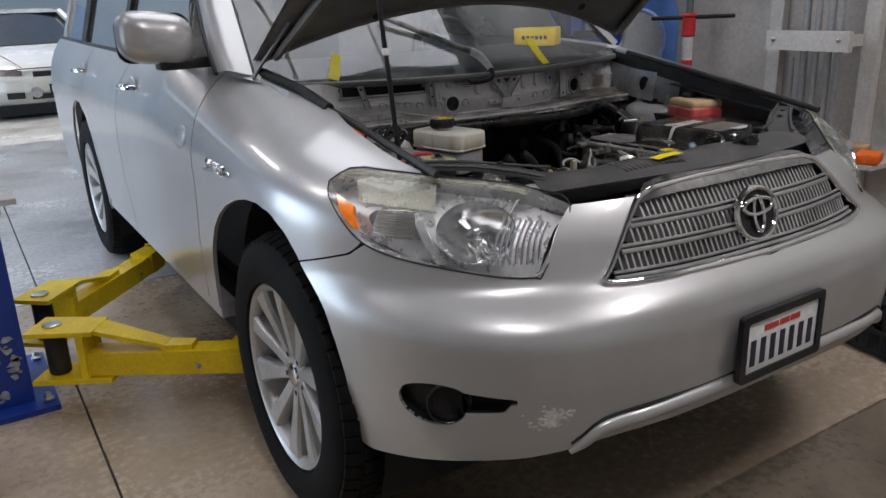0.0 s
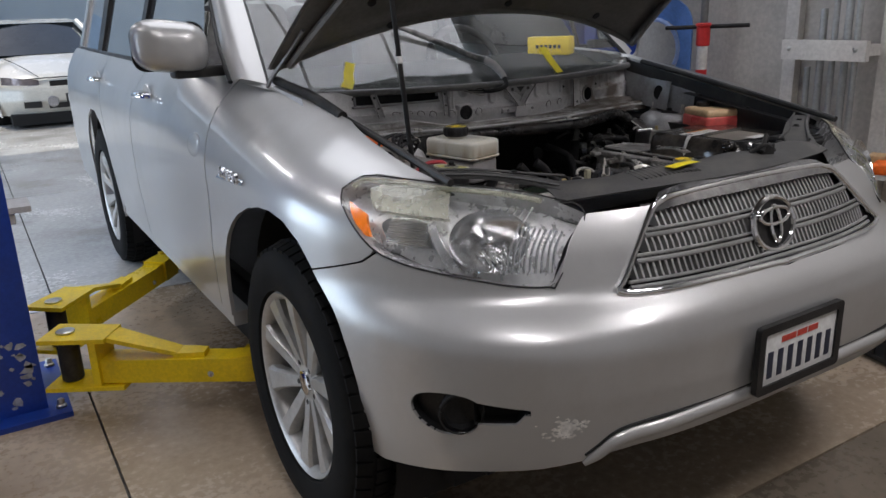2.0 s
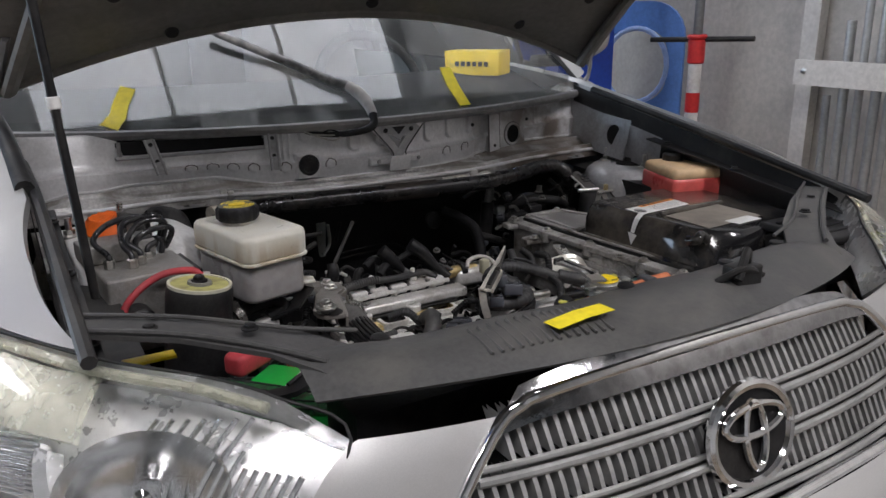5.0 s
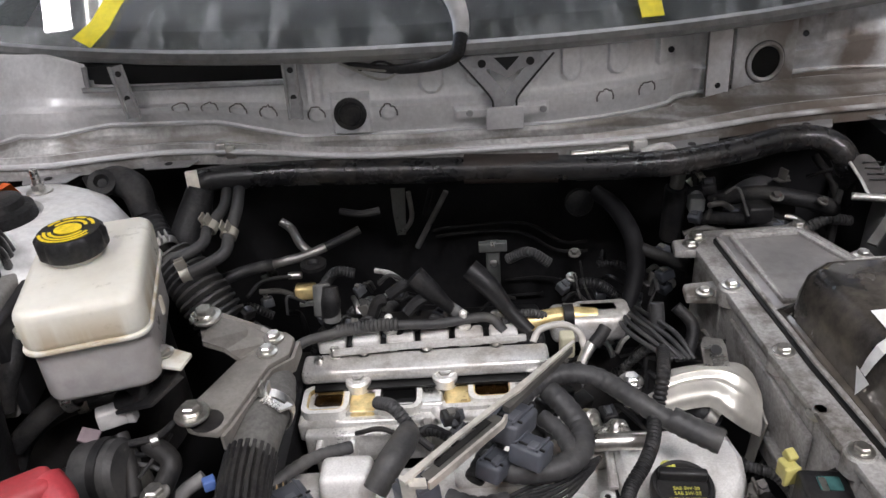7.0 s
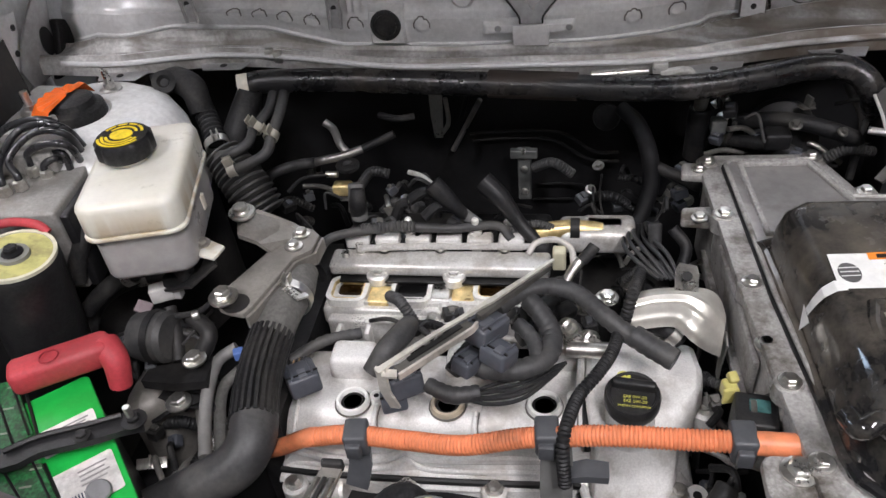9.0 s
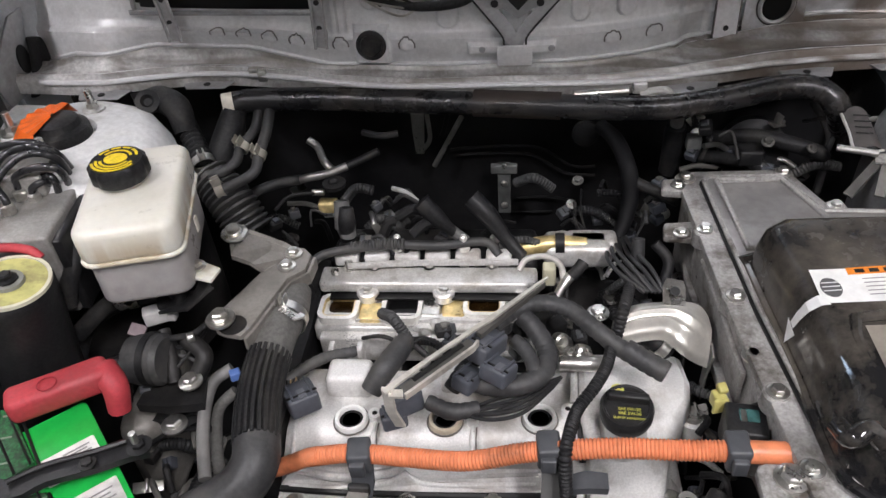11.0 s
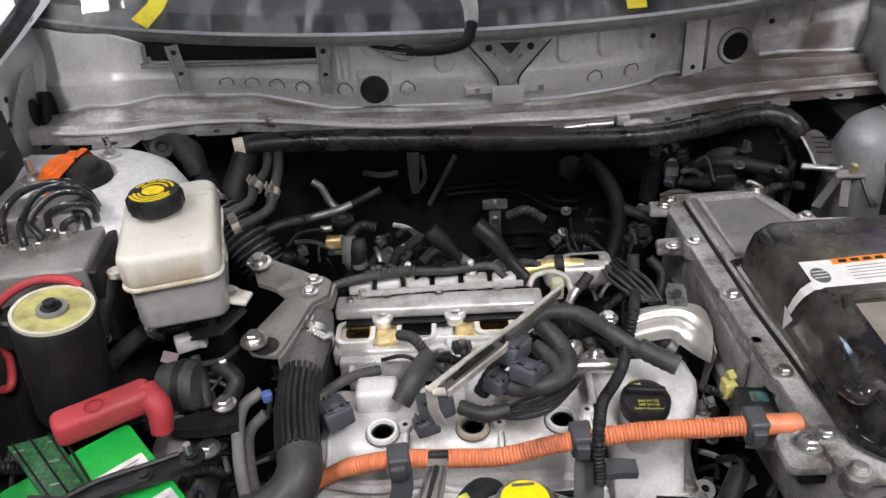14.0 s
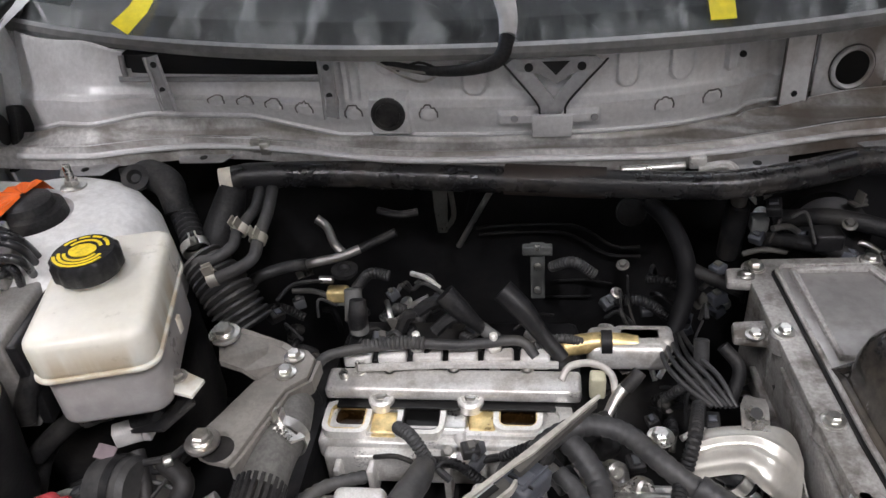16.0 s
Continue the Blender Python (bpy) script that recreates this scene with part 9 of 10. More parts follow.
part("side_hose", slim([(0.241, 0.990, 0.788), (0.272, 0.980, 0.777), (0.306, 0.970, 0.765)], 0.013, 10, 4), RUBBER, rp)
for k in range(6):
    a = -0.012 + 0.005 * k
    part("cable", slim([Vector((0.217, 0.950, 0.713)) + Vector((a, 0.004 * (k % 2), 0)), Vector((0.209, 0.851, 0.755)) + Vector((a * 1.4, 0, 0.006 * (k % 3))), Vector((0.224, 0.803, 0.765)) + Vector((a * 1.6, 0, 0.005 * (k % 3))), Vector((0.246, 0.771, 0.760)) + Vector((a, 0, 0))], 0.0042, 8, 6), GREYR, rp)
for pts in ([(0.168, 1.039, 0.740), (0.164, 0.970, 0.740), (0.176, 0.921, 0.730), (0.202, 0.918, 0.720)], [(0.154, 1.005, 0.740), (0.158, 0.953, 0.730), (0.183, 0.911, 0.720)], [(0.248, 0.918, 0.760), (0.234, 0.888, 0.750), (0.231, 0.845, 0.740)]):
    part("wire", slim(pts, 0.0025, 6, 6), RUBBER, rp)
part("breather", cyl((0.232, 0.833, 0.760), (0.232, 0.849, 0.790), 0.009), GREYR, rp)
part("breather", slim([(0.261, 0.800, 0.740), (0.271, 0.822, 0.770), (0.253, 0.838, 0.790)], 0.011, 10, 5), RUBBER, rp)

# engine stay plate with its bolts
ey = thing("engine_stay", "grey steel stay plate with flanged bolts", "bracket", (-0.267, 0.735, 0.820))
STAY = mat("dusty_steel_plate", (0.25, 0.235, 0.215), 0.5, 0.3, vary=0.15, scale=12, grain=200, bump=0.15, dirt=0.5, dirt_colour=(0.11, 0.10, 0.085), dirt_scale=9)
part("long_arm", plate([(-0.300, 0.645), (-0.293, 0.634), (-0.281, 0.629), (-0.260, 0.625), (-0.253, 0.640), (-0.229, 0.730), (-0.209, 0.748), (-0.207, 0.779), (-0.219, 0.792), (-0.248, 0.799), (-0.263, 0.752), (-0.293, 0.684), (-0.301, 0.668)], 0.008, Matrix.Translation((0, 0, 0.810)), 0.002), STAY, ey)
ARM = [(-0.306, 0.760, 0.853), (-0.297, 0.782, 0.853), (-0.287, 0.789, 0.852), (-0.248, 0.800, 0.822), (-0.224, 0.786, 0.8185), (-0.262, 0.742, 0.8185), (-0.276, 0.737, 0.840), (-0.297, 0.735, 0.852)]
part("short_arm", mesh([(x, y, z) for x, y, z in ARM] + [(x, y, z - 0.007) for x, y, z in ARM], [tuple(range(8)), tuple(reversed(range(8, 16)))] + [(i, i + 8, (i + 1) % 8 + 8, (i + 1) % 8) for i in range(8)]), STAY, ey, smooth=False)
part("edge_lip", strap([(-0.257, 0.626, 0.812), (-0.251, 0.640, 0.812), (-0.227, 0.729, 0.812), (-0.206, 0.748, 0.812), (-0.204, 0.780, 0.812)], 0.004, 0.018), STAY, ey)
# dark disc on the plate beside the lower bolt
part("dark_plate_disc", lathe([(0.017, 0), (0.017, 0.0006)], 20, Matrix.Translation((-0.275, 0.643, 0.8182))), DARK, ey)
for px in ((-0.287, 0.641, 0.820), (-0.298, 0.764, 0.854)):
    q = Vector(px)
    part("bolt_washer", lathe([(0.017, 0.008), (0.018, 0.011), (0.017, 0.013), (0.010, 0.014)], 24, Matrix.Translation(q)), STEEL, ey)
    part("bolt_shank", cyl(q, q + Vector((0, 0, 0.01)), 0.007), STEEL, ey)
    bolt(q + Vector((0, 0, 0.013)), ey, 0.010, 0.010, washer=1.2)
for px in ((-0.231, 0.778, 0.819), (-0.234, 0.752, 0.819)):
    bolt(px, ey, 0.008, 0.009)
# hoses and wires under the reservoir
uh = thing("pump_hose", "black rubber hose with a steel clip under the reservoir", "hose", (-0.45, 0.70, 0.76))
part("hose", slim([(-0.505, 0.640, 0.735), (-0.497, 0.672, 0.770), (-0.478, 0.695, 0.785), (-0.448, 0.715, 0.790), (-0.410, 0.730, 0.790), (-0.385, 0.735, 0.780)], 0.0165, 14, 8), RUBBER, uh)
part("clip", slim([(-0.447, 0.716, 0.790), (-0.436, 0.720, 0.790)], 0.0185, 14, 2), STEEL, uh)
part("clip_ear", bbox(0.008, 0.006, 0.010, pose(-0.444, 0.712, 0.807, 0, 20, 0), 0.001), STEEL, uh)
for k, pts in enumerate(([(-0.455, 0.640, 0.755), (-0.410, 0.655, 0.765), (-0.365, 0.650, 0.770), (-0.325, 0.660, 0.765)], [(-0.450, 0.625, 0.750), (-0.405, 0.635, 0.768), (-0.350, 0.640, 0.765), (-0.318, 0.628, 0.750)], [(-0.340, 0.690, 0.760), (-0.335, 0.655, 0.775), (-0.352, 0.622, 0.765)])):
    part("wire", slim(pts, 0.0042 - 0.0006 * k, 8, 6), (BLACK, GREYR, RUBBER)[k], uh)

# engine mount and pump below the reservoir
em_ = thing("engine_mount", "dark engine mount with bolts and bracket", "engine mount", (-0.377, 0.655, 0.740))
part("rubber_drum", lathe([(0.030, -0.012), (0.033, 0.0), (0.033, 0.030), (0.028, 0.036)], 28, frame_of((-0.400, 0.630, 0.770), Vector((-0.400, 0.630, 0.770)) + Vector((1, -0.1, 0.1)))), GREYR, em_)
part("drum_band", lathe([(0.034, 0.012), (0.0345, 0.012), (0.0345, 0.022), (0.034, 0.022)], 28, frame_of((-0.400, 0.630, 0.770), Vector((-0.400, 0.630, 0.770)) + Vector((1, -0.1, 0.1))), caps=False), DARK, em_)
part("mount_bracket", strap([(-0.397, 0.605, 0.740), (-0.358, 0.602, 0.740), (-0.319, 0.609, 0.740)], 0.045, 0.014), DARK, em_)
part("mount_foot", strap([(-0.406, 0.602, 0.700), (-0.362, 0.609, 0.700), (-0.346, 0.591, 0.690)], 0.03, 0.01), DARK, em_)
bolt((-0.331, 0.604, 0.758), em_, 0.010, 0.011)
bolt((-0.358, 0.579, 0.705), em_, 0.011, 0.012)
part("mount_arch", slim([(-0.349, 0.657, 0.780), (-0.322, 0.638, 0.770), (-0.331, 0.618, 0.750)], 0.016, 10, 6), DARK, em_)
part("mount_arch", slim([(-0.378, 0.661, 0.790), (-0.365, 0.636, 0.770), (-0.355, 0.608, 0.750)], 0.012, 10, 6), DARK, em_)
part("grey_connector", join(bbox(0.030, 0.018, 0.022, Matrix.Translation((-0.384, 0.668, 0.800)) @ pose(0, 0, 0, 0, 0, 25), 0.003), bbox(0.012, 0.012, 0.014, Matrix.Translation((-0.366, 0.672, 0.800)), 0.002)), mat("dirty_white_plastic", (0.45, 0.44, 0.43), 0.5, vary=0.2, scale=50), em_)
part("rusty_tag", bbox(0.02, 0.016, 0.004, Matrix.Translation((-0.404, 0.649, 0.800)) @ pose(0, 0, 0, 20, 20, 0), 0.001), mat("purple_grey_tag", (0.18, 0.14, 0.15), 0.6), em_)
part("cable", slim([(-0.364, 0.646, 0.790), (-0.337, 0.655, 0.790), (-0.319, 0.663, 0.800), (-0.312, 0.671, 0.800)], 0.006, 8, 5), RUBBER, em_)
part("nut_end", cyl((-0.342, 0.647, 0.790), (-0.334, 0.651, 0.790), 0.006), STEEL, em_)

# intake hose with lengthwise grooves
HOSEG = mat("dust_greyed_hose", (0.125, 0.122, 0.115), 0.6, spec=0.3, vary=0.2, scale=14, grain=200, fleck=0.15, bump=0.25, dirt=0.5, dirt_colour=(0.075, 0.072, 0.068), dirt_scale=12)
ih = thing("coolant_hose", "large dusty grey-black grooved coolant hose with a clamp", "hose", (-0.257, 0.585, 0.720))
part("upper_end", tube([(-0.226, 0.741, 0.785), (-0.224, 0.704, 0.785), (-0.230, 0.662, 0.785), (-0.233, 0.623, 0.780)], [0.021, 0.0235, 0.0245, 0.0245], 20, 6), HOSEG, ih)
part("grooved_sleeve", fluted([(-0.234, 0.631, 0.780), (-0.234, 0.591, 0.775), (-0.230, 0.552, 0.770), (-0.222, 0.512, 0.765)], 0.0272, 22, 0.0030, 6), RUBBER, ih)
part("lower_bend", tube([(-0.223, 0.520, 0.765), (-0.220, 0.493, 0.755), (-0.235, 0.470, 0.740), (-0.277, 0.452, 0.720), (-0.335, 0.438, 0.690)], 0.0268, 22, 6), GREYR, ih)
clamp((-0.225, 0.689, 0.787), Vector((-0.229, 0.660, 0.787)) - Vector((-0.225, 0.724, 0.787)), 0.0252, ih)
part("clamp_ear", strap([(-0.226, 0.682, 0.812), (-0.203, 0.665, 0.812), (-0.196, 0.673, 0.810)], 0.010, 0.003), STEEL, ih)
gh = thing("grey_tube", "grey corrugated tube beside the coolant hose", "tube", (-0.320, 0.580, 0.700))
part("tube", slim([(-0.295, 0.644, 0.740), (-0.318, 0.628, 0.730), (-0.319, 0.590, 0.720), (-0.309, 0.546, 0.710), (-0.296, 0.506, 0.700)], 0.0115, 12, 6), mat("mid_grey_rubber", (0.19, 0.185, 0.18), 0.55, vary=0.2, scale=20), gh)
part("tube", slim([(-0.289, 0.624, 0.720), (-0.312, 0.608, 0.700), (-0.304, 0.561, 0.680), (-0.284, 0.512, 0.670)], 0.011, 12, 6), HOSEG, gh)
part("shroud", bbox(0.06, 0.16, 0.16, Matrix.Translation((-0.412, 0.645, 0.550)), 0.03), STAY, gh)
part("blue_clip", bbox(0.013, 0.012, 0.013, Matrix.Translation((-0.282, 0.623, 0.745)) @ pose(0, 0, 0, 0, 0, 25), 0.002), mat("pale_blue_plastic", (0.10, 0.18, 0.45), 0.4), gh)

# orange high-voltage cable
ov = thing("orange_cable", "orange corrugated high-voltage cable across the engine", "cable", (0.08, 0.50, 0.77))
OCAB = mat("orange_conduit", (0.74, 0.245, 0.115), 0.42, vary=0.15, scale=14, dirt=0.75, dirt_colour=(0.30, 0.11, 0.055), dirt_scale=12)
cab = [(-0.258, 0.540, 0.668), (-0.213, 0.527, 0.698), (-0.173, 0.523, 0.725), (-0.117, 0.520, 0.740), (-0.049, 0.509, 0.750), (0.014, 0.498, 0.762), (0.074, 0.499, 0.778), (0.125, 0.496, 0.790), (0.174, 0.492, 0.800), (0.226, 0.487, 0.806), (0.281, 0.483, 0.812), (0.337, 0.480, 0.815)]
part("smooth_end", tube(cab[:3] + [(-0.159, 0.523, 0.730)], 0.0105, 14, 6), OCAB, ov)
part("conduit", tube(cab[2:], 0.0104, 14, 8, ribs=0.0007, pitch=0.0040), OCAB, ov)
part("sleeve", tube([(0.285, 0.482, 0.813), (0.337, 0.480, 0.815)], 0.0116, 14), OCAB, ov)
part("plug_end", tube([(0.336, 0.480, 0.815), (0.344, 0.479, 0.815)], 0.011, 12), DARK, ov)
CLIP = mat("grey_nylon_clip", (0.075, 0.078, 0.085), 0.45, vary=0.15, scale=40)
for px, w, h, z in (((-0.108, 0.516, 0.742), 0.034, 0.046, 6), ((0.101, 0.501, 0.782), 0.032, 0.034, 4), ((0.284, 0.485, 0.810), 0.030, 0.036, 0)):
    q = Vector(px)
    c = part("cable_clip", bbox(w * 0.78, 0.031, 0.031, Matrix.Translation(q + Vector((0, 0, -0.0155))) @ pose(0, 0, 0, 0, 0, z), 0.004), CLIP, ov)
    part("clip_latch", bbox(w * 0.5, 0.008, 0.02, Matrix.Translation(q + Vector((0, -0.018, -0.012))), 0.002), CLIP, ov)
part("clip_stand", strap([(-0.106, 0.509, 0.735), (-0.106, 0.501, 0.710), (-0.113, 0.493, 0.680)], 0.026, 0.005, (0, -1, 0.6)), CLIP, ov)
part("clip_stand", strap([(0.111, 0.494, 0.775), (0.111, 0.488, 0.745), (0.111, 0.481, 0.700)], [0.03, 0.034, 0.034], 0.006, (0, -1, 0.6)), mat("dusty_grey_plastic", (0.15, 0.15, 0.145), 0.5, vary=0.2, scale=16), ov)
part("side_clip", strap([(0.123, 0.484, 0.750), (0.142, 0.487, 0.752), (0.164, 0.487, 0.750)], [0.018, 0.022, 0.02], 0.010), CLIP, ov)
part("radiator_wire", tube([(0.180, 0.651, 0.800), (0.169, 0.606, 0.800), (0.153, 0.573, 0.800), (0.133, 0.545, 0.795), (0.122, 0.507, 0.800), (0.117, 0.483, 0.790), (0.120, 0.472, 0.740)], 0.0066, 10, 8, ribs=0.0008, pitch=0.005), RUBBER, ov)
part("radiator_wire", tube([(0.204, 0.716, 0.820), (0.191, 0.665, 0.830), (0.183, 0.646, 0.805)], 0.0066, 10, 6, ribs=0.0007, pitch=0.005), RUBBER, ov)

# wiring loom over the engine and the bare bracket
lo = thing("wiring_loom", "taped black wiring loom looped over the engine", "wiring", (0.06, 0.63, 0.79))
part("branch", taped([(0.040, 0.652, 0.815), (0.064, 0.674, 0.818), (0.096, 0.687, 0.818), (0.129, 0.680, 0.815), (0.161, 0.649, 0.810), (0.185, 0.633, 0.800), (0.209, 0.620, 0.795)], 0.0145, 14, 8), GREYR, lo)
part("branch_end", taped([(0.191, 0.629, 0.802), (0.209, 0.618, 0.797), (0.235, 0.602, 0.792)], 0.0175, 14, 6), GREYR, lo)
part("branch", taped([(0.002, 0.597, 0.790), (0.032, 0.581, 0.790), (0.069, 0.581, 0.790), (0.096, 0.599, 0.790), (0.103, 0.632, 0.790), (0.091, 0.656, 0.800), (0.074, 0.673, 0.810)], 0.0165, 14, 8), GREYR, lo)
part("branch", taped([(0.063, 0.638, 0.805), (0.079, 0.623, 0.800), (0.087, 0.602, 0.795), (0.084, 0.586, 0.790)], 0.012, 12, 6), GREYR, lo)
part("branch", taped([(-0.035, 0.572, 0.770), (-0.006, 0.562, 0.765), (0.025, 0.568, 0.765)], [0.012, 0.014, 0.012], 12, 6), GREYR, lo)
for k in range(6):
    part("wire", slim([(0.003, 0.563, 0.760), Vector((0.039, 0.562, 0.768)) + Vector((0, 0.005 * (k - 2.5), 0.003 * (k % 2))), Vector((0.075, 0.570, 0.772)) + Vector((0, 0.005 * (k - 2.5), 0.003 * (k % 3))), Vector((0.109, 0.593, 0.775)) + Vector((0.002 * k, 0.003 * k, 0))], 0.0032, 8, 6), RUBBER, lo)
part("branch", taped([(0.054, 0.668, 0.800), (0.032, 0.645, 0.790), (0.009, 0.612, 0.785), (-0.008, 0.586, 0.775)], 0.014, 12, 6), RUBBER, lo)
part("branch", taped([(0.116, 0.704, 0.810), (0.089, 0.697, 0.805), (0.070, 0.679, 0.800)], 0.012, 12, 6), RUBBER, lo)
CONN = mat("dark_grey_connector", (0.075, 0.081, 0.096), 0.45, vary=0.2, scale=40, dirt=0.4, dirt_colour=(0.14, 0.13, 0.12))
for px, w, d, h, rz in (((0.030, 0.602, 0.818), 0.034, 0.046, 0.024, -33), ((0.046, 0.576, 0.806), 0.034, 0.030, 0.022, -33), ((0.012, 0.578, 0.790), 0.026, 0.034, 0.02, -33), ((-0.062, 0.579, 0.750), 0.038, 0.036, 0.028, 30), ((-0.075, 0.566, 0.735), 0.030, 0.026, 0.02, 20), ((-0.190, 0.589, 0.735), 0.038, 0.042, 0.026, 32)):
    c = part("connector", bbox(w, d, h, Matrix.Translation(px) @ pose(0, 0, 0, -12, 0, rz), 0.004), CONN, lo)
    part("latch", bbox(w * 0.26, d * 0.42, 0.004, Matrix.Translation(Vector(px) + Vector((0.003, -0.004, h * 0.98))) @ pose(0, 0, 0, -12, 0, rz), 0.001), mat("latch_grey", (0.11, 0.115, 0.13), 0.45), c)
    for o in (-0.32, 0.32):
        part("connector_rib", bbox(0.003, d * 0.9, 0.003, Matrix.Translation(px) @ pose(0, 0, 0, -12, 0, rz) @ Matrix.Translation((w * o, 0, h)), 0.0008), CONN, c)
    part("connector_seam", bbox(w * 1.01, 0.0016, 0.002, Matrix.Translation(px) @ pose(0, 0, 0, -12, 0, rz) @ Matrix.Translation((0, -d * 0.28, h)), 0), GASKET, c)
for k in range(5):
    part("tan_wire", slim([Vector((-0.217, 0.624, 0.740)) + Vector((0.003 * k, 0.002 * k, 0)), Vector((-0.209, 0.597, 0.745)) + Vector((0.003 * k, 0.002 * k, 0.004)), Vector((-0.195, 0.583, 0.745)) + Vector((0.004 * k, 0.003 * k, 0))], 0.0014, 6, 5), mat("tan_wire", (0.55, 0.38, 0.2), 0.5) if k % 2 else RUBBER, lo)
part("branch", taped([(-0.220, 0.629, 0.735), (-0.201, 0.646, 0.740), (-0.177, 0.665, 0.740), (-0.141, 0.682, 0.735)], 0.010, 10, 6), GREYR, lo)
part("rubber_tube", slim([(-0.109, 0.607, 0.745), (-0.092, 0.626, 0.765), (-0.079, 0.655, 0.765), (-0.077, 0.685, 0.750)], [0.019, 0.021, 0.021, 0.018], 14, 6), GREYR, lo)
part("rear_loom", slim([(-0.227, 0.815, 0.765), (-0.211, 0.835, 0.770), (-0.161, 0.841, 0.778), (-0.106, 0.849, 0.778), (-0.042, 0.850, 0.776), (0.020, 0.863, 0.772), (0.041, 0.847, 0.760)], 0.0095, 10, 8), GREYR, lo)
part("rear_loom", slim([(-0.170, 0.843, 0.778), (-0.121, 0.847, 0.781), (-0.093, 0.846, 0.781)], 0.0112, 12, 8, ribs=0.0008, pitch=0.005), GREYR, lo)
part("rear_loom", slim([(-0.227, 0.815, 0.765), (-0.236, 0.813, 0.740), (-0.232, 0.816, 0.700), (-0.236, 0.786, 0.660)], 0.009, 10, 6), RUBBER, lo)
BARE = mat("bare_bracket_steel", (0.66, 0.63, 0.57), 0.42, 0.4, vary=0.25, scale=16, dirt=0.6, dirt_colour=(0.2, 0.18, 0.15), dirt_scale=14)
bk = thing("loom_bracket", "long bare steel loom bracket lying across the engine", "bracket", (0.02, 0.62, 0.82))
ba, bb_ = Vector((-0.064, 0.510, 0.862)), Vector((0.101, 0.685, 0.862))
bd = (bb_ - ba).normalized()
bn = Vector((bd.y, -bd.x, 0))


def along(pts, width, thick, material, name):
    """A flat bar on the bracket: (run, side, height) triples in its own directions."""
    part(name, strap([ba + bd * u + bn * v + Vector((0, 0, h)) for u, v, h in pts], width, thick), material, bk)


along([(-0.004, 0, 0), (0.06, 0, 0.001), (0.125, 0.001, 0), (0.145, 0.003, 0.001), (0.242, 0.001, 0)], [0.007, 0.005, 0.005, 0.007, 0.003], 0.003, BARE, "bar")
along([(0.015, 0.0085, -0.007), (0.112, 0.009, -0.007)], 0.013, 0.002, STAYD, "channel_floor")
along([(0.03, 0.0065, -0.004), (0.10, 0.0065, -0.004)], 0.006, 0.001, GASKET, "slot")
along([(0.012, 0.0150, -0.005), (0.108, 0.0160, -0.005), (0.118, 0.012, -0.006)], 0.003, 0.008, BARE, "inner_rail")
along([(0.0, 0.003, -0.003), (0.012, 0.012, -0.006)], 0.010, 0.003, BARE, "end_tongue")
along([(0.125, 0.006, -0.005), (0.235, 0.003, -0.003)], [0.008, 0.003], 0.007, STAYD, "under_flange")
part("foot", strap([ba, ba + Vector((0.002, -0.004, -0.03)), ba + Vector((0.010, -0.004, -0.055))], 0.012, 0.003, (-0.3, -1, 0)), BARE, bk)
part("hook", slim([(0.069, 0.768, 0.800), (0.079, 0.779, 0.810), (0.104, 0.779, 0.815), (0.122, 0.768, 0.810), (0.126, 0.748, 0.800)], 0.006, 10, 6), mat("pale_plastic_pipe", (0.45, 0.43, 0.40), 0.5, 0.2, vary=0.15, scale=30), bk)
part("cream_block", bbox(0.017, 0.017, 0.030, Matrix.Translation((0.108, 0.765, 0.782)), 0.003), mat("cream_plastic", (0.42, 0.40, 0.29), 0.5), bk)
part("sensor", slim([(0.116, 0.727, 0.790), (0.129, 0.748, 0.800), (0.143, 0.758, 0.810)], [0.008, 0.010, 0.009], 10, 4), STEEL, bk)
part("sensor_boot", slim([(0.136, 0.751, 0.805), (0.146, 0.757, 0.815), (0.151, 0.762, 0.820)], 0.011, 10, 4), RUBBER, bk)
part("fuel_pipe", cyl((0.117, 0.639, 0.765), (0.175, 0.638, 0.765), 0.0095), STEEL, bk)
for px in ((0.123, 0.674, 0.765), (0.148, 0.650, 0.770), (0.110, 0.662, 0.765)):
    part("banjo", lathe([(0.010, -0.012), (0.011, 0.0), (0.007, 0.002), (0.005, -0.003)], 14, frame_of(px, Vector(px) + Vector((0.6, -0.8, 0.5)))), STEEL, bk)
part("fuel_pipe", slim([(0.103, 0.673, 0.770), (0.124, 0.655, 0.765), (0.146, 0.661, 0.770), (0.156, 0.648, 0.765)], 0.006, 8, 6), STEEL, bk)
for px in ((0.075, 0.696, 0.760), (0.095, 0.723, 0.750), (0.116, 0.719, 0.740), (0.070, 0.667, 0.750)):
    part("dark_fitting", bbox(0.025, 0.02, 0.02, Matrix.Translation(px) @ pose(0, 0, 0, 10, 0, 35), 0.004), BLACK, bk)

# front: radiator cap, latch stay, lower hoses
rd = thing("radiator_cap", "yellow-labelled radiator cap on a polished filler neck", "radiator cap", (0.012, 0.335, 0.85))
YCAP = mat("yellow_cap_label", (0.90, 0.66, 0.01), 0.4, vary=0.1, scale=30, dirt=0.3, dirt_colour=(0.5, 0.36, 0.03), dirt_scale=30)
RC = Vector((0.020, 0.311, 0.913))
part("cap", lathe([(0.022, -0.006), (0.0255, 0.0), (0.0255, 0.0045), (0.0215, 0.0075), (0.001, 0.008)], 32, Matrix.Translation(RC)), STEEL, rd)
part("label", lathe([(0.0205, 0.0078), (0.0205, 0.0086), (0.0001, 0.009)], 32, Matrix.Translation(RC)), YCAP, rd, "yellow printed disc")
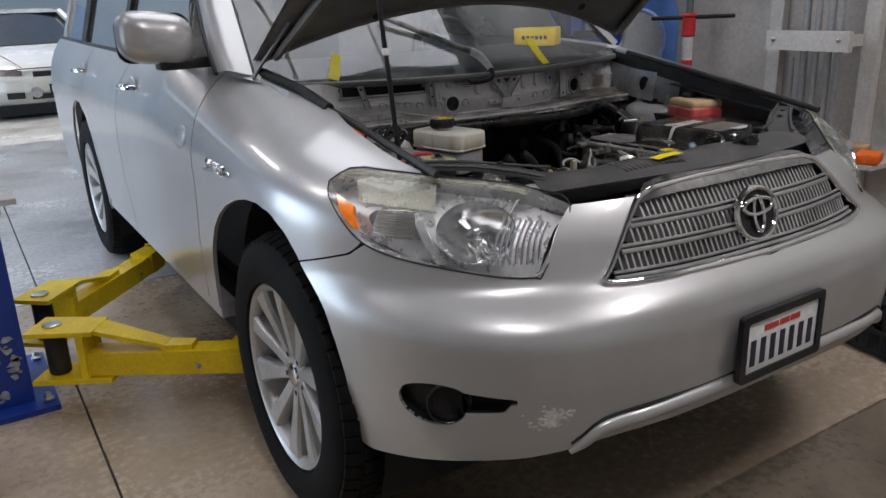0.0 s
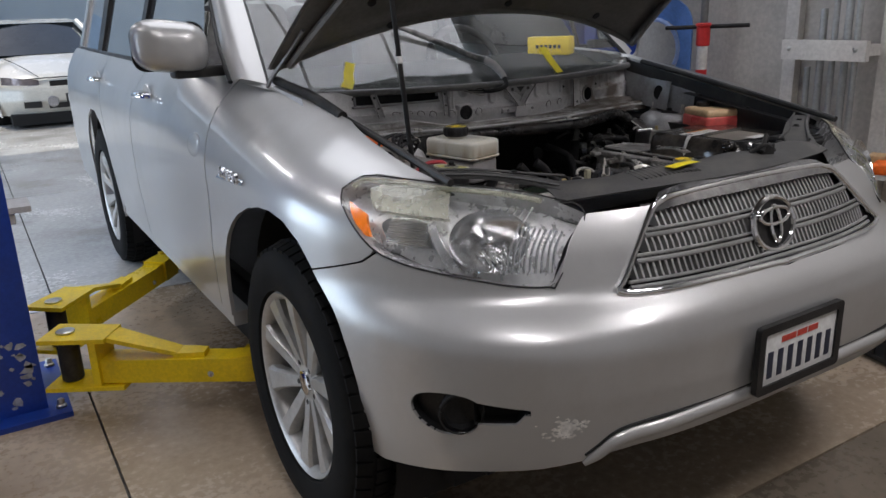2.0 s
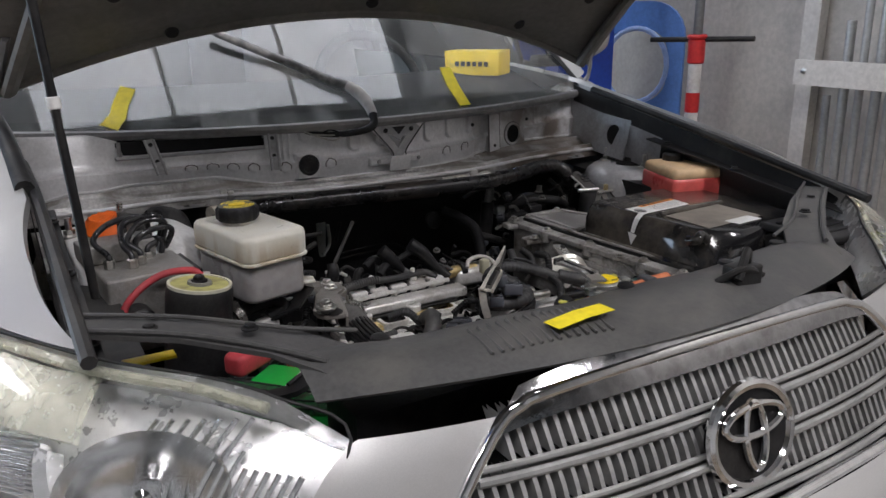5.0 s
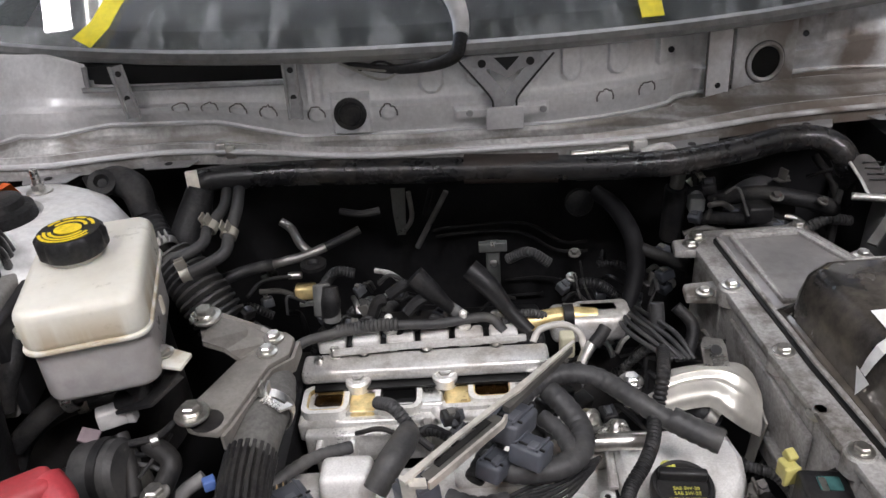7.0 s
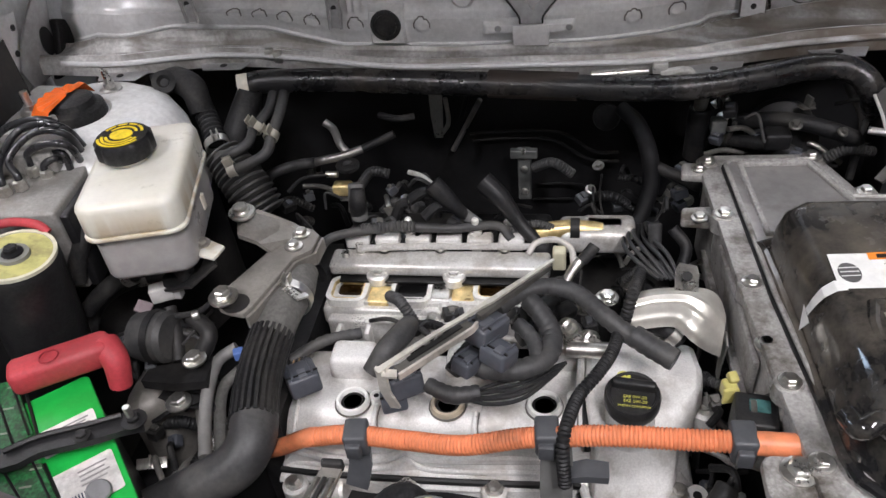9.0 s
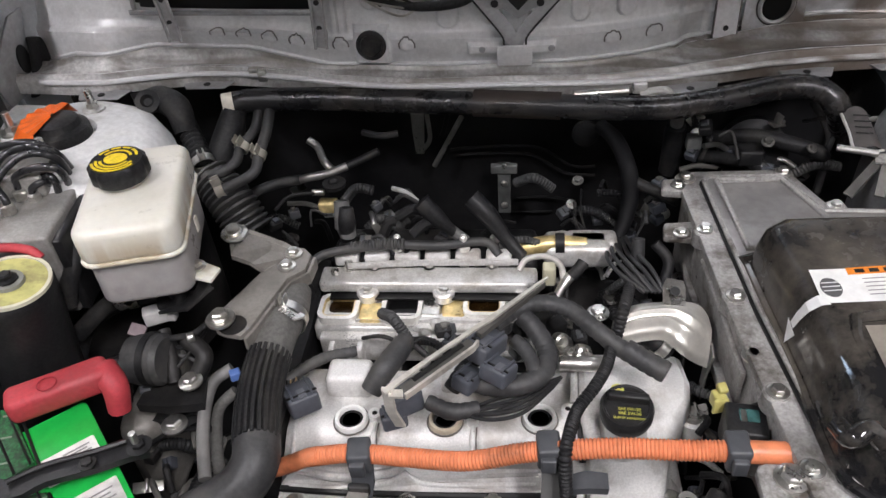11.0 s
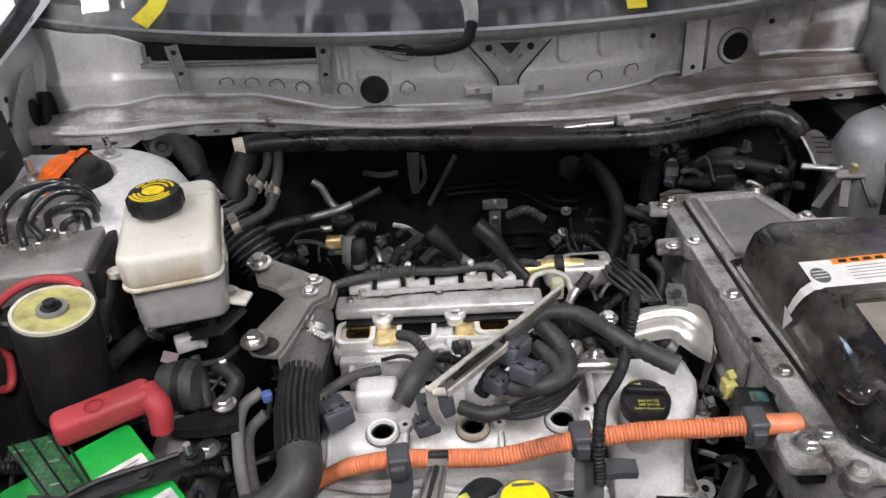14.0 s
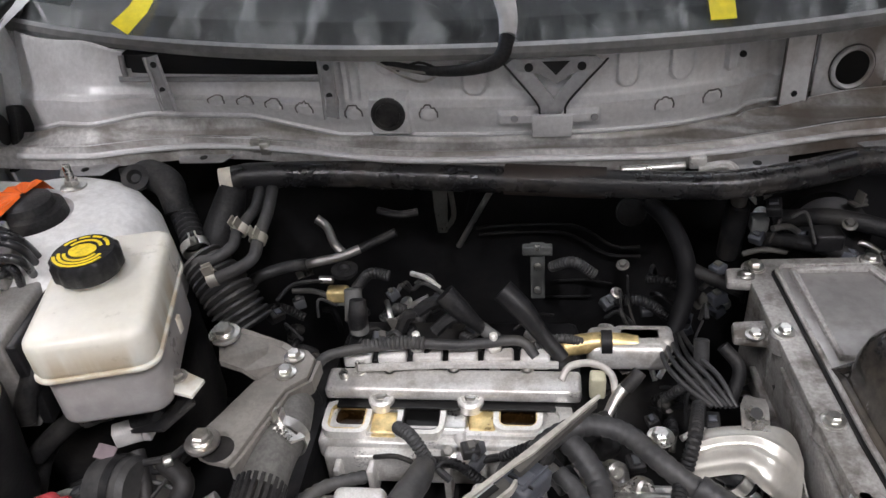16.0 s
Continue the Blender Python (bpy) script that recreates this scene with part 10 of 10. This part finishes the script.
for k, (x0, x1, y) in enumerate(((-0.010, 0.009, 0.0135), (-0.014, -0.003, -0.0135), (0.002, 0.013, -0.0145), (-0.012, 0.013, 0.011))):
    if k < 3:
        part("printed_bar", plate([(x0, y), (x1, y + 0.001), (x1, y + 0.0035), (x0, y + 0.003)], 0.0004, Matrix.Translation(RC + Vector((0, 0, 0.0092)))), mat("print_black", (0, 0, 0)), rd, smooth=False)
for sx in (-1, 1):
    part("cap_ear", plate([(sx * 0.022, -0.010), (sx * 0.040, -0.013), (sx * 0.043, 0.002), (sx * 0.022, 0.011)], 0.005, Matrix.Translation(RC + Vector((0, 0, 0.0))), 0.0015), STEEL, rd)
part("neck", lathe([(0.020, -0.05), (0.021, -0.008), (0.027, -0.005)], 24, Matrix.Translation(RC)), ALU, rd)
ls = thing("latch_stay", "ribbed grey steel stay at the radiator", "bracket", (-0.070, 0.440, 0.800))
part("stay", strap([(-0.0496, 0.330, 0.955), (-0.053, 0.300, 0.960), (-0.0607, 0.261, 0.965), (-0.068, 0.225, 0.962)], [0.015, 0.018, 0.020, 0.022], 0.004, (0, -0.3, 1)), STAY, ls)
for dx in (-0.011, 0.0, 0.011):
    part("stay_rib", tube([Vector((-0.051, 0.318, 0.9585)) + Vector((dx * 0.5, 0, 0)), Vector((-0.064, 0.243, 0.965)) + Vector((dx * 0.75, 0, 0))], 0.0022, 6), STEEL if dx else DARK, ls)
part("stay_head", bbox(0.017, 0.006, 0.010, Matrix.Translation((-0.0496, 0.332, 0.950)), 0.002), DARK, ls)
lo2 = thing("lower_hose", "black hose with yellow marks behind the radiator", "hose", (-0.044, 0.481, 0.720))
part("hose", tube([(-0.055, 0.285, 0.84), (-0.036, 0.330, 0.865), (-0.016, 0.358, 0.872), (0.0, 0.360, 0.855), (0.002, 0.345, 0.80)], 0.0145, 14, 6), RUBBER, lo2)
for px in ((-0.030, 0.343, 0.883), (-0.046, 0.308, 0.868)):
    part("yellow_mark", bbox(0.010, 0.012, 0.003, Matrix.Translation(px) @ pose(0, 0, 0, 0, 0, 30), 0.001), MARK, lo2)
for k, (a, b, r, m) in enumerate((((0.244, 0.432, 0.720), (0.280, 0.483, 0.740), 0.012, RUBBER), ((0.224, 0.507, 0.620), (0.267, 0.499, 0.640), 0.03, ALU), ((-0.184, 0.538, 0.600), (-0.137, 0.529, 0.620), 0.022, ALU))):
    part("fitting", cyl(a, b, r), m, lo2)
part("front_flap", bbox(0.12, 0.04, 0.02, Matrix.Translation((0.210, 0.418, 0.720)), 0.006), mat("pale_grey_cover", (0.5, 0.49, 0.47), 0.5, vary=0.1, scale=20), lo2)
sb = thing("side_stay", "black stay from slam panel to inverter", "bracket", (0.336, 0.468, 0.800))
part("lug", plate(rounded(0.06, 0.05, 0.012), 0.012, Matrix.Translation((0.324, 0.440, 0.808)), 0.003), CAST, sb)
bolt(Vector((0.324, 0.447, 0.820)), sb, 0.011, 0.012)
part("arm", strap([(0.285, 0.497, 0.775), (0.306, 0.487, 0.780), (0.331, 0.478, 0.785)], 0.02, 0.004), STAY, sb)

# prop rod of the bonnet
pr = thing("bonnet_stay", "thin black bonnet stay rod with a pale collar", "stay rod", (-0.64, 0.50, 0.95))
part("rod", cyl((-0.639, 0.538, 0.95), (-0.672, 0.590, 1.62), 0.0058), DARK, pr)
part("collar", cyl((-0.6505, 0.5565, 1.19), (-0.6515, 0.5575, 1.205), 0.008), STK, pr)

# tape strips on the screen and on the slam panel
TAPE = mat("yellow_masking_tape", (0.90, 0.74, 0.03), 0.6, vary=0.08, scale=40, bump=0.15)
t1 = thing("tape", "strip of bright yellow tape on the windscreen", "tape", (-0.514, 1.136, 1.084), "yellow tape strips")
part("strip", strap([(-0.467, 1.218, 1.155), (-0.489, 1.188, 1.127), (-0.501, 1.161, 1.106), ((-0.523, 1.136, 1.088))], [0.030, 0.030, 0.032, 0.036], 0.0008, (0, -0.5, 0.85)), TAPE, t1, smooth=False)
t2 = thing("tape", "strip of bright yellow tape on the windscreen", "tape", (0.264, 1.117, 1.110), "yellow tape strips")
part("strip", strap([(0.269, 1.192, 1.165), (0.263, 1.141, 1.124), (0.266, 1.091, 1.083)], [0.030, 0.032, 0.030], 0.0008, (0, -0.5, 0.85)), TAPE, t2, smooth=False)
t3 = thing("tape", "short strip of yellow tape on the radiator cover", "tape", (-0.15, 0.15, 0.945), "yellow tape strips")
part("strip", strap([(-0.198, 0.158, 0.9505), (-0.15, 0.164, 0.9525), (-0.105, 0.168, 0.9515)], 0.026, 0.0008), TAPE, t3, smooth=False)
# wire left on the screen where the wiper was
ww = thing("loose_wire", "loose grey wiring tail lying over the windscreen", "wire", (-0.098, 1.189, 1.179))
WIRE = mat("worn_grey_sleeve", (0.20, 0.20, 0.20), 0.5, vary=0.3, scale=40, dirt=0.6, dirt_colour=(0.45, 0.44, 0.42), dirt_scale=40)
part("sleeve", tube([(-0.262, 1.283, 1.257), (-0.211, 1.250, 1.232), (-0.168, 1.227, 1.211), (-0.116, 1.196, 1.186), (-0.063, 1.158, 1.157), (-0.018, 1.136, 1.140)], [0.008, 0.009, 0.009, 0.010, 0.010, 0.012], 10, 6), WIRE, ww)
part("bare_end", tube([(-0.271, 1.291, 1.263), (-0.245, 1.274, 1.252)], 0.009, 10), mat("pale_sleeve", (0.6, 0.58, 0.56), 0.5), ww)
part("bend", tube([(-0.018, 1.135, 1.141), (0.000, 1.113, 1.124), (0.009, 1.085, 1.100), (0.009, 1.063, 1.082)], [0.012, 0.014, 0.012, 0.010], 10, 6), mat("pale_sleeve", (0, 0, 0)), ww)
part("tail", tube([(0.009, 1.063, 1.082), (0.0, 1.045, 1.062), (-0.03, 1.040, 1.052), (-0.08, 1.045, 1.048), (-0.13, 1.058, 1.052), (-0.15, 1.062, 1.056)], [0.010, 0.009, 0.007, 0.005, 0.003], 10, 6), RUBBER, ww)
for k in range(3):
    part("strand", tube([(-0.07, 1.044, 1.048), (-0.10, 1.050 - 0.006 * k, 1.058 - 0.010 * k), (-0.13 - 0.012 * k, 1.055, 1.046 + 0.006 * k)], 0.0018, 6, 5), STEEL if k else RUBBER, ww)

# ---- small wires, pipes and fittings in the gaps ----
cl_ = thing("small_wiring", "tangle of small black wires and fittings round the engine", "wiring", (0.05, 0.40, 0.60))
rnd = random.Random(21)
ZONES = (((-0.24, 0.345, 0.54), (0.14, 0.52, 0.63), 80), ((0.268, 0.44, 0.60), (0.305, 0.72, 0.72), 26), ((-0.34, 0.36, 0.58), (-0.25, 0.50, 0.66), 14), ((-0.20, 0.95, 0.62), (0.26, 1.02, 0.66), 10),
         ((0.12, 0.74, 0.64), (0.28, 0.90, 0.73), 22), ((-0.36, 0.55, 0.60), (-0.25, 0.78, 0.70), 22), ((0.36, 0.30, 0.66), (0.56, 0.38, 0.74), 14), ((-0.08, 0.70, 0.70), (0.16, 0.745, 0.735), 22),
         ((-0.31, 0.90, 0.68), (-0.08, 1.06, 0.76), 34), ((0.12, 0.93, 0.66), (0.30, 1.08, 0.76), 24), ((0.33, 0.98, 0.76), (0.56, 1.08, 0.86), 34), ((0.22, 0.37, 0.60), (0.38, 0.47, 0.72), 26),
         ((-0.62, 0.42, 0.64), (-0.51, 0.56, 0.76), 20), ((-0.40, 0.50, 0.62), (-0.28, 0.60, 0.69), 20), ((-0.16, 0.86, 0.745), (0.06, 0.91, 0.765), 16), ((-0.47, 0.60, 0.66), (-0.38, 0.68, 0.76), 14))
BAND = mat("dusty_cable_band", (0.12, 0.115, 0.105), 0.55, vary=0.3, scale=40)
for (x0, y0, z0), (x1, y1, z1), count in ZONES:
    for k in range(count):
        p = Vector((rnd.uniform(x0, x1), rnd.uniform(y0, y1), rnd.uniform(z0, z1)))
        a = rnd.uniform(0, 2 * math.pi)
        d = Vector((math.cos(a), 0.6 * math.sin(a), rnd.uniform(-0.5, 0.3)))
        turn = Matrix.Translation(p) @ pose(0, 0, 0, rnd.uniform(-25, 25), rnd.uniform(-25, 25), rnd.uniform(0, 90))
        kind = rnd.random()
        if kind < 0.34:
            s = rnd.uniform(0.03, 0.08)
            part("wire", tube([p, p + d * s * 0.5 + Vector((0, 0, 0.015)), p + d * s + Vector((rnd.uniform(-0.02, 0.02), rnd.uniform(-0.02, 0.02), -0.01))], rnd.choice((0.0022, 0.003, 0.0045)), 8, 5), rnd.choice((RUBBER, RUBBER, GREYR)), cl_)
        elif kind < 0.46:
            s = rnd.uniform(0.05, 0.09)
            part("sleeved_wire", tube([p, p + d * s * 0.5 + Vector((0, 0, 0.012)), p + d * s + Vector((0, 0.01, -0.015))], rnd.choice((0.0055, 0.0075)), 10, 6, ribs=0.0007, pitch=0.0045), rnd.choice((RUBBER, GREYR, BLACK)), cl_)
        elif kind < 0.62:
            w, e = rnd.uniform(0.014, 0.024), rnd.uniform(0.012, 0.02)
            plug = part("small_plug", bbox(w, e, 0.014, turn, 0.002), rnd.choice((BLACK, CONN, CLIP)), cl_)
            part("plug_latch", bbox(w * 0.4, e * 0.6, 0.004, turn @ Matrix.Translation((0, 0, 0.014)), 0.001), rnd.choice((CONN, CLIP, BAND)), plug)
        elif kind < 0.78:
            bolt(p, cl_, rnd.uniform(0.005, 0.008), 0.008, axis=(rnd.uniform(-0.4, 0.4), -0.4, 1), material=rnd.choice((STEEL, STAYD)), name="small_bolt")
        elif kind < 0.88:
            part("small_bracket", join(bbox(rnd.uniform(0.02, 0.04), 0.014, 0.0025, turn, 0.0008), bbox(0.003, 0.014, 0.018, turn, 0.0008), lathe([(0.005, 0.0026), (0.0045, 0.007), (0.002, 0.007)], 6, turn @ Matrix.Translation((0.008, 0, 0)))), rnd.choice((STAYD, STAYD, STEEL, BAND)), cl_)
        else:
            part("bare_pipe", tube([p, p + d * 0.03 + Vector((0, 0, 0.006)), p + d * 0.055], 0.004, 8, 4), rnd.choice((STEEL, ALU, BAND)), cl_)

# ---- things round the workshop ----
def white_car(m):
    """A white saloon, seen from its front."""
    t = thing("parked_car", "white saloon car parked outside the door", "car", m.translation)
    W = mat("white_car_paint", (0.62, 0.60, 0.54), 0.25, vary=0.03, scale=3, coat=0.6, bump=0.02)
    DG = mat("dark_car_glass", (0.03, 0.035, 0.04), 0.05, vary=0.2, scale=3, bump=0.0)

    def body(u, v):
        # u across, v from the nose's foot over bonnet and screen to the roof
        x = 2 * u - 1
        prof = [(0.10, 0.22), (0.0, 0.40), (0.02, 0.55), (0.10, 0.66), (0.25, 0.73), (0.7, 0.86), (1.15, 0.95)]
        k = v * (len(prof) - 1)
        i = min(int(k), len(prof) - 2)
        f = k - i
        y, z = (prof[i][j] * (1 - f) + prof[i + 1][j] * f for j in (0, 1))
        w = 0.88 - 0.05 * max(0, (z - 0.6)) * 2
        return m @ Vector((x * w, y + 0.28 * abs(x) ** 3, z - 0.10 * abs(x) ** 4 * (1 if z > 0.6 else 0)))

    part("body", sheet(28, 36, body), W, t)
    for sx in (-1, 1):
        part("flank", sheet(20, 8, lambda u, v: m @ Vector((sx * (0.88 + 0.02 * math.sin(math.pi * v) - 0.06 * max(0, v - 0.7)), 0.28 + 4.0 * u, 0.20 + 0.66 * v + 0.08 * min(1, u * 3) * v))), W, t)
        part("headlight", sheet(12, 4, lambda u, v: m @ Vector((sx * (0.42 + 0.40 * u), 0.085 + 0.23 * u ** 3 - 0.012, 0.60 + 0.02 * u + v * (0.07 + 0.03 * u)))), mat("car_lamp", (0.28, 0.24, 0.24), 0.1, 0.5, vary=0.5, scale=9), t)
        part("intake", sheet(6, 3, lambda u, v: m @ Vector((sx * (0.44 + 0.20 * u), 0.03 + 0.06 * u - 0.03, 0.32 + 0.08 * v))), GASKET, t)
        part("mirror", bbox(0.16, 0.10, 0.12, m @ Matrix.Translation((sx * 0.96, 1.55, 0.95)), 0.03), W, t)
        part("pillar", tube([m @ Vector((sx * 0.76, 1.12, 0.95)), m @ Vector((sx * 0.60, 1.95, 1.38))], 0.05, 10), W, t)
        wh = part("wheel", lathe([(0.20, 0.10), (0.31, 0.10), (0.32, 0.06), (0.32, -0.06), (0.31, -0.10)], 32, m @ Matrix.Translation((sx * 0.80, 0.95, 0.32)) @ pose(0, 0, 0, 0, 90 * sx, 0)), TYRE, t)
        part("rim", lathe([(0.20, 0.085), (0.05, 0.10)], 20, m @ Matrix.Translation((sx * 0.80, 0.95, 0.32)) @ pose(0, 0, 0, 0, 90 * sx, 0)), RIM, wh)
    part("bonnet_gap", tube([m @ Vector((x, 0.115 + 0.28 * abs(x) ** 3, 0.685 - 0.06 * abs(x) ** 4)) for x in np.linspace(-0.62, 0.62, 13)], 0.008, 6, 2), GASKET, t)
    part("underside", box(m @ Vector((-0.80, 0.12, 0.10)), m @ Vector((0.80, 3.6, 0.24))), LINER, t)
    for sx in (-1, 1):
        part("bonnet_crease", tube([m @ Vector((sx * 0.40, 0.14, 0.70)), m @ Vector((sx * 0.52, 0.55, 0.83)), m @ Vector((sx * 0.62, 1.05, 0.92))], 0.006, 6, 4), GASKET, t)
    part("screen", sheet(14, 6, lambda u, v: m @ Vector(((2 * u - 1) * (0.74 - 0.14 * v), 1.13 + 0.12 * (2 * u - 1) ** 2 + 0.80 * v, 0.955 + 0.42 * v))), DG, t)
    part("roof", sheet(10, 8, lambda u, v: m @ Vector(((2 * u - 1) * 0.60, 1.92 + 1.6 * v, 1.38 + 0.06 * math.sin(math.pi * v)))), W, t)
    part("cabin", bbox(1.3, 2.2, 0.5, m @ Matrix.Translation((0, 3.2, 0.86)), 0.1, 0.8), DG, t)
    part("grille", sheet(8, 2, lambda u, v: m @ Vector(((2 * u - 1) * 0.30, 0.06 - 0.02, 0.58 + 0.07 * v))), GASKET, t)
    part("lower_grille", sheet(8, 2, lambda u, v: m @ Vector(((2 * u - 1) * 0.36, -0.012, 0.30 + 0.07 * v))), GASKET, t)
    part("plate", bbox(0.32, 0.01, 0.12, m @ Matrix.Translation((0.02, -0.02, 0.36)), 0.002), BLACK, t)
    part("plate_face", bbox(0.27, 0.006, 0.085, m @ Matrix.Translation((0.02, -0.03, 0.378)), 0.001), PW, t)
    part("badge", lathe([(0.07, 0), (0.07, 0.01)], 24, m @ Matrix.Translation((-0.30, -0.006, 0.39)) @ pose(0, 0, 0, 90, 0, 0)), CHROME, t)
    return t


white_car(pose(-0.20, 10.45, -0.06, 0, 0, 6))
# pale building across the yard
nb = thing("building", "pale sunlit building across the yard", "building", (-2, 24, 0))
part("wall", box((-22, 24, -0.06), (18, 24.5, 6)), WHITE, nb)
part("roof", box((-22.5, 23.6, 6), (18.5, 25, 6.3)), BOARD, nb)
for x in (-9, -3.5, 2.5, 8):
    part("door", box((x, 23.9, 0), (x + 3.2, 24.0, 3.2)), mat("pale_blue_door", (0.45, 0.52, 0.60), 0.5), nb)

# trolley jack standing against the wall: red head, white column, cross bar
jk = thing("stand_jack", "red and white stand jack with a black cross bar", "jack", (1.93, 1.90, 0))
JR = mat("jack_red", (0.55, 0.03, 0.03), 0.4, vary=0.15, scale=20)
part("column", cyl((1.93, 1.90, 0.05), (1.93, 1.90, 1.10), 0.028), mat("jack_white", (0.62, 0.60, 0.57), 0.5, vary=0.2, scale=14), jk)
part("red_band", cyl((1.93, 1.90, 0.86), (1.93, 1.90, 0.95), 0.0295), JR, jk)
part("head", join(cyl((1.93, 1.90, 1.07), (1.93, 1.90, 1.17), 0.036), cyl((1.93, 1.90, 1.17), (1.93, 1.90, 1.19), 0.042)), JR, jk)
part("screw", cyl((1.93, 1.90, 1.18), (1.93, 1.90, 1.75), 0.020), mat("grey_screw", (0.2, 0.2, 0.2), 0.4, 0.6), jk)
part("cross_bar", cyl((1.86, 2.10, 1.165), (2.02, 1.68, 1.175), 0.011), DARK, jk)
for a in (0, 120, 240):
    part("foot", tube([(1.93, 1.90, 0.25), (1.93 + 0.16 * math.cos(radians(a)), 1.90 + 0.16 * math.sin(radians(a)), 0.015)], 0.015, 8), JR, jk)

# blue creeper board hung on the wall
cr = thing("creeper", "blue plastic mechanic's creeper leaning upright", "creeper", (1.98, 2.35, 0))
BP = mat("sky_blue_plastic", (0.10, 0.22, 0.55), 0.45, vary=0.1, scale=10)
m_c = pose(1.98, 2.30, 0.02, 90, 0, -62)
part("board", ring(rounded(0.44, 1.30, 0.16, 6, 0, 0.66), rounded(0.30, 0.34, 0.12, 6, 0, 1.02), 0.03, m_c), BP, cr)
part("pad", plate(rounded(0.30, 0.30, 0.10, 6, 0, 0.55), 0.045, m_c, 0.01), BP, cr)
part("oval_rim", tube([m_c @ Vector((0.15 * math.cos(2 * math.pi * i / 24), 1.02 + 0.17 * math.sin(2 * math.pi * i / 24), 0.035)) for i in range(25)], 0.012, 8, 1, smooth=False), mat("pale_blue_plastic2", (0.30, 0.42, 0.70), 0.4), cr)

# yellow carton lying on the dashboard
yb = thing("carton", "bright yellow parts carton on the dashboard", "box", (0.57, 1.50, 1.114))
CART = mat("yellow_carton", (0.85, 0.60, 0.03), 0.5, vary=0.06, scale=10)
mY = pose(0.575, 1.52, 1.112, 0, 0, -52)
part("carton_body", bbox(0.17, 0.11, 0.070, mY, 0.003), CART, yb)
for k in range(6):
    part("print_bar", bbox(0.012, 0.002, 0.014, mY @ Matrix.Translation((-0.045 + 0.018 * k, -0.056, 0.026)), 0.0), GASKET, yb)

# milk crate with clutter by the wall
ck = thing("milk_crate", "black plastic milk crate holding dark parts", "crate", (1.36, 0.36, 0))
CRT = mat("black_crate", (0.02, 0.02, 0.022), 0.5, vary=0.2, scale=15)
mK2 = pose(1.36, 0.36, 0, 0, 0, -12)
w2 = 0.165
for k, z in enumerate((0.01, 0.09, 0.17, 0.25, 0.28)):
    for a in range(4):
        part("rail", bbox(2 * w2, 0.012, 0.018, mK2 @ Matrix.Rotation(a * math.pi / 2, 4, "Z") @ Matrix.Translation((0, -w2, z)), 0.002), CRT, ck)
for a in range(4):
    for i in range(7):
        part("slat", bbox(0.012, 0.010, 0.28, mK2 @ Matrix.Rotation(a * math.pi / 2, 4, "Z") @ Matrix.Translation((-w2 + 0.055 * i, -w2, 0.01)), 0.002), CRT, ck)
part("base", bbox(0.31, 0.31, 0.01, mK2 @ Matrix.Translation((0, 0, 0.005))), CRT, ck)
cl2 = thing("old_pump", "dark greasy old pump lying in the crate", "car part", (1.36, 0.36, 0.02))
part("body", lathe([(0.05, 0), (0.09, 0.02), (0.10, 0.10), (0.06, 0.14), (0.05, 0.2)], 20, mK2 @ Matrix.Translation((0.02, 0, 0.02)) @ pose(0, 0, 0, 0, 20, 0)), DARK, cl2)
part("arm", tube([mK2 @ Vector((-0.1, 0.05, 0.2)), mK2 @ Vector((0.0, 0.0, 0.36)), mK2 @ Vector((0.1, 0.02, 0.40))], 0.03, 10, 5), DARK, cl2)
part("pulley", cyl(mK2 @ Vector((-0.08, -0.06, 0.28)), mK2 @ Vector((-0.06, -0.09, 0.30)), 0.06), DARK, cl2)

# orange tool on the wall ledge
og = thing("orange_block", "orange plastic block on a wall bracket", "tool", (1.85, 0.80, 0.55))
part("block", bbox(0.12, 0.10, 0.05, pose(1.86, 0.80, 0.555, 0, 0, 20), 0.012), ORANGE, og)
part("wood", bbox(0.10, 0.07, 0.04, pose(1.93, 0.88, 0.58, 0, 0, 20), 0.004), mat("pale_wood", (0.45, 0.30, 0.16), 0.6, vary=0.2, scale=20), og)
part("shelf", box((1.80, 0.75, 0.535), (X1, 0.93, 0.555)), BOARD, og, bevel=0.004)
# coiled air hose on the wall
ah = thing("air_hose", "coiled yellow-green and black air hose hung on the wall", "hose", (2.06, 0.58, 1.0))
HOSE = mat("lime_hose", (0.42, 0.46, 0.05), 0.5, vary=0.5, scale=30)
for k in range(7):
    part("loop", tube([(2.06 - 0.012 * (k % 3), 0.58 + (0.085 + 0.007 * k) * math.cos(2 * math.pi * i / 20), 0.98 + (0.30 + 0.02 * k) * math.sin(2 * math.pi * i / 20)) for i in range(21)], 0.010, 8, 1, smooth=False, ends=False), HOSE if k % 2 else RUBBER, ah)
part("hook", tube([(X1, 0.58, 1.30), (2.04, 0.58, 1.27), (2.02, 0.58, 1.32)], 0.01, 8, 4), DARK, ah)
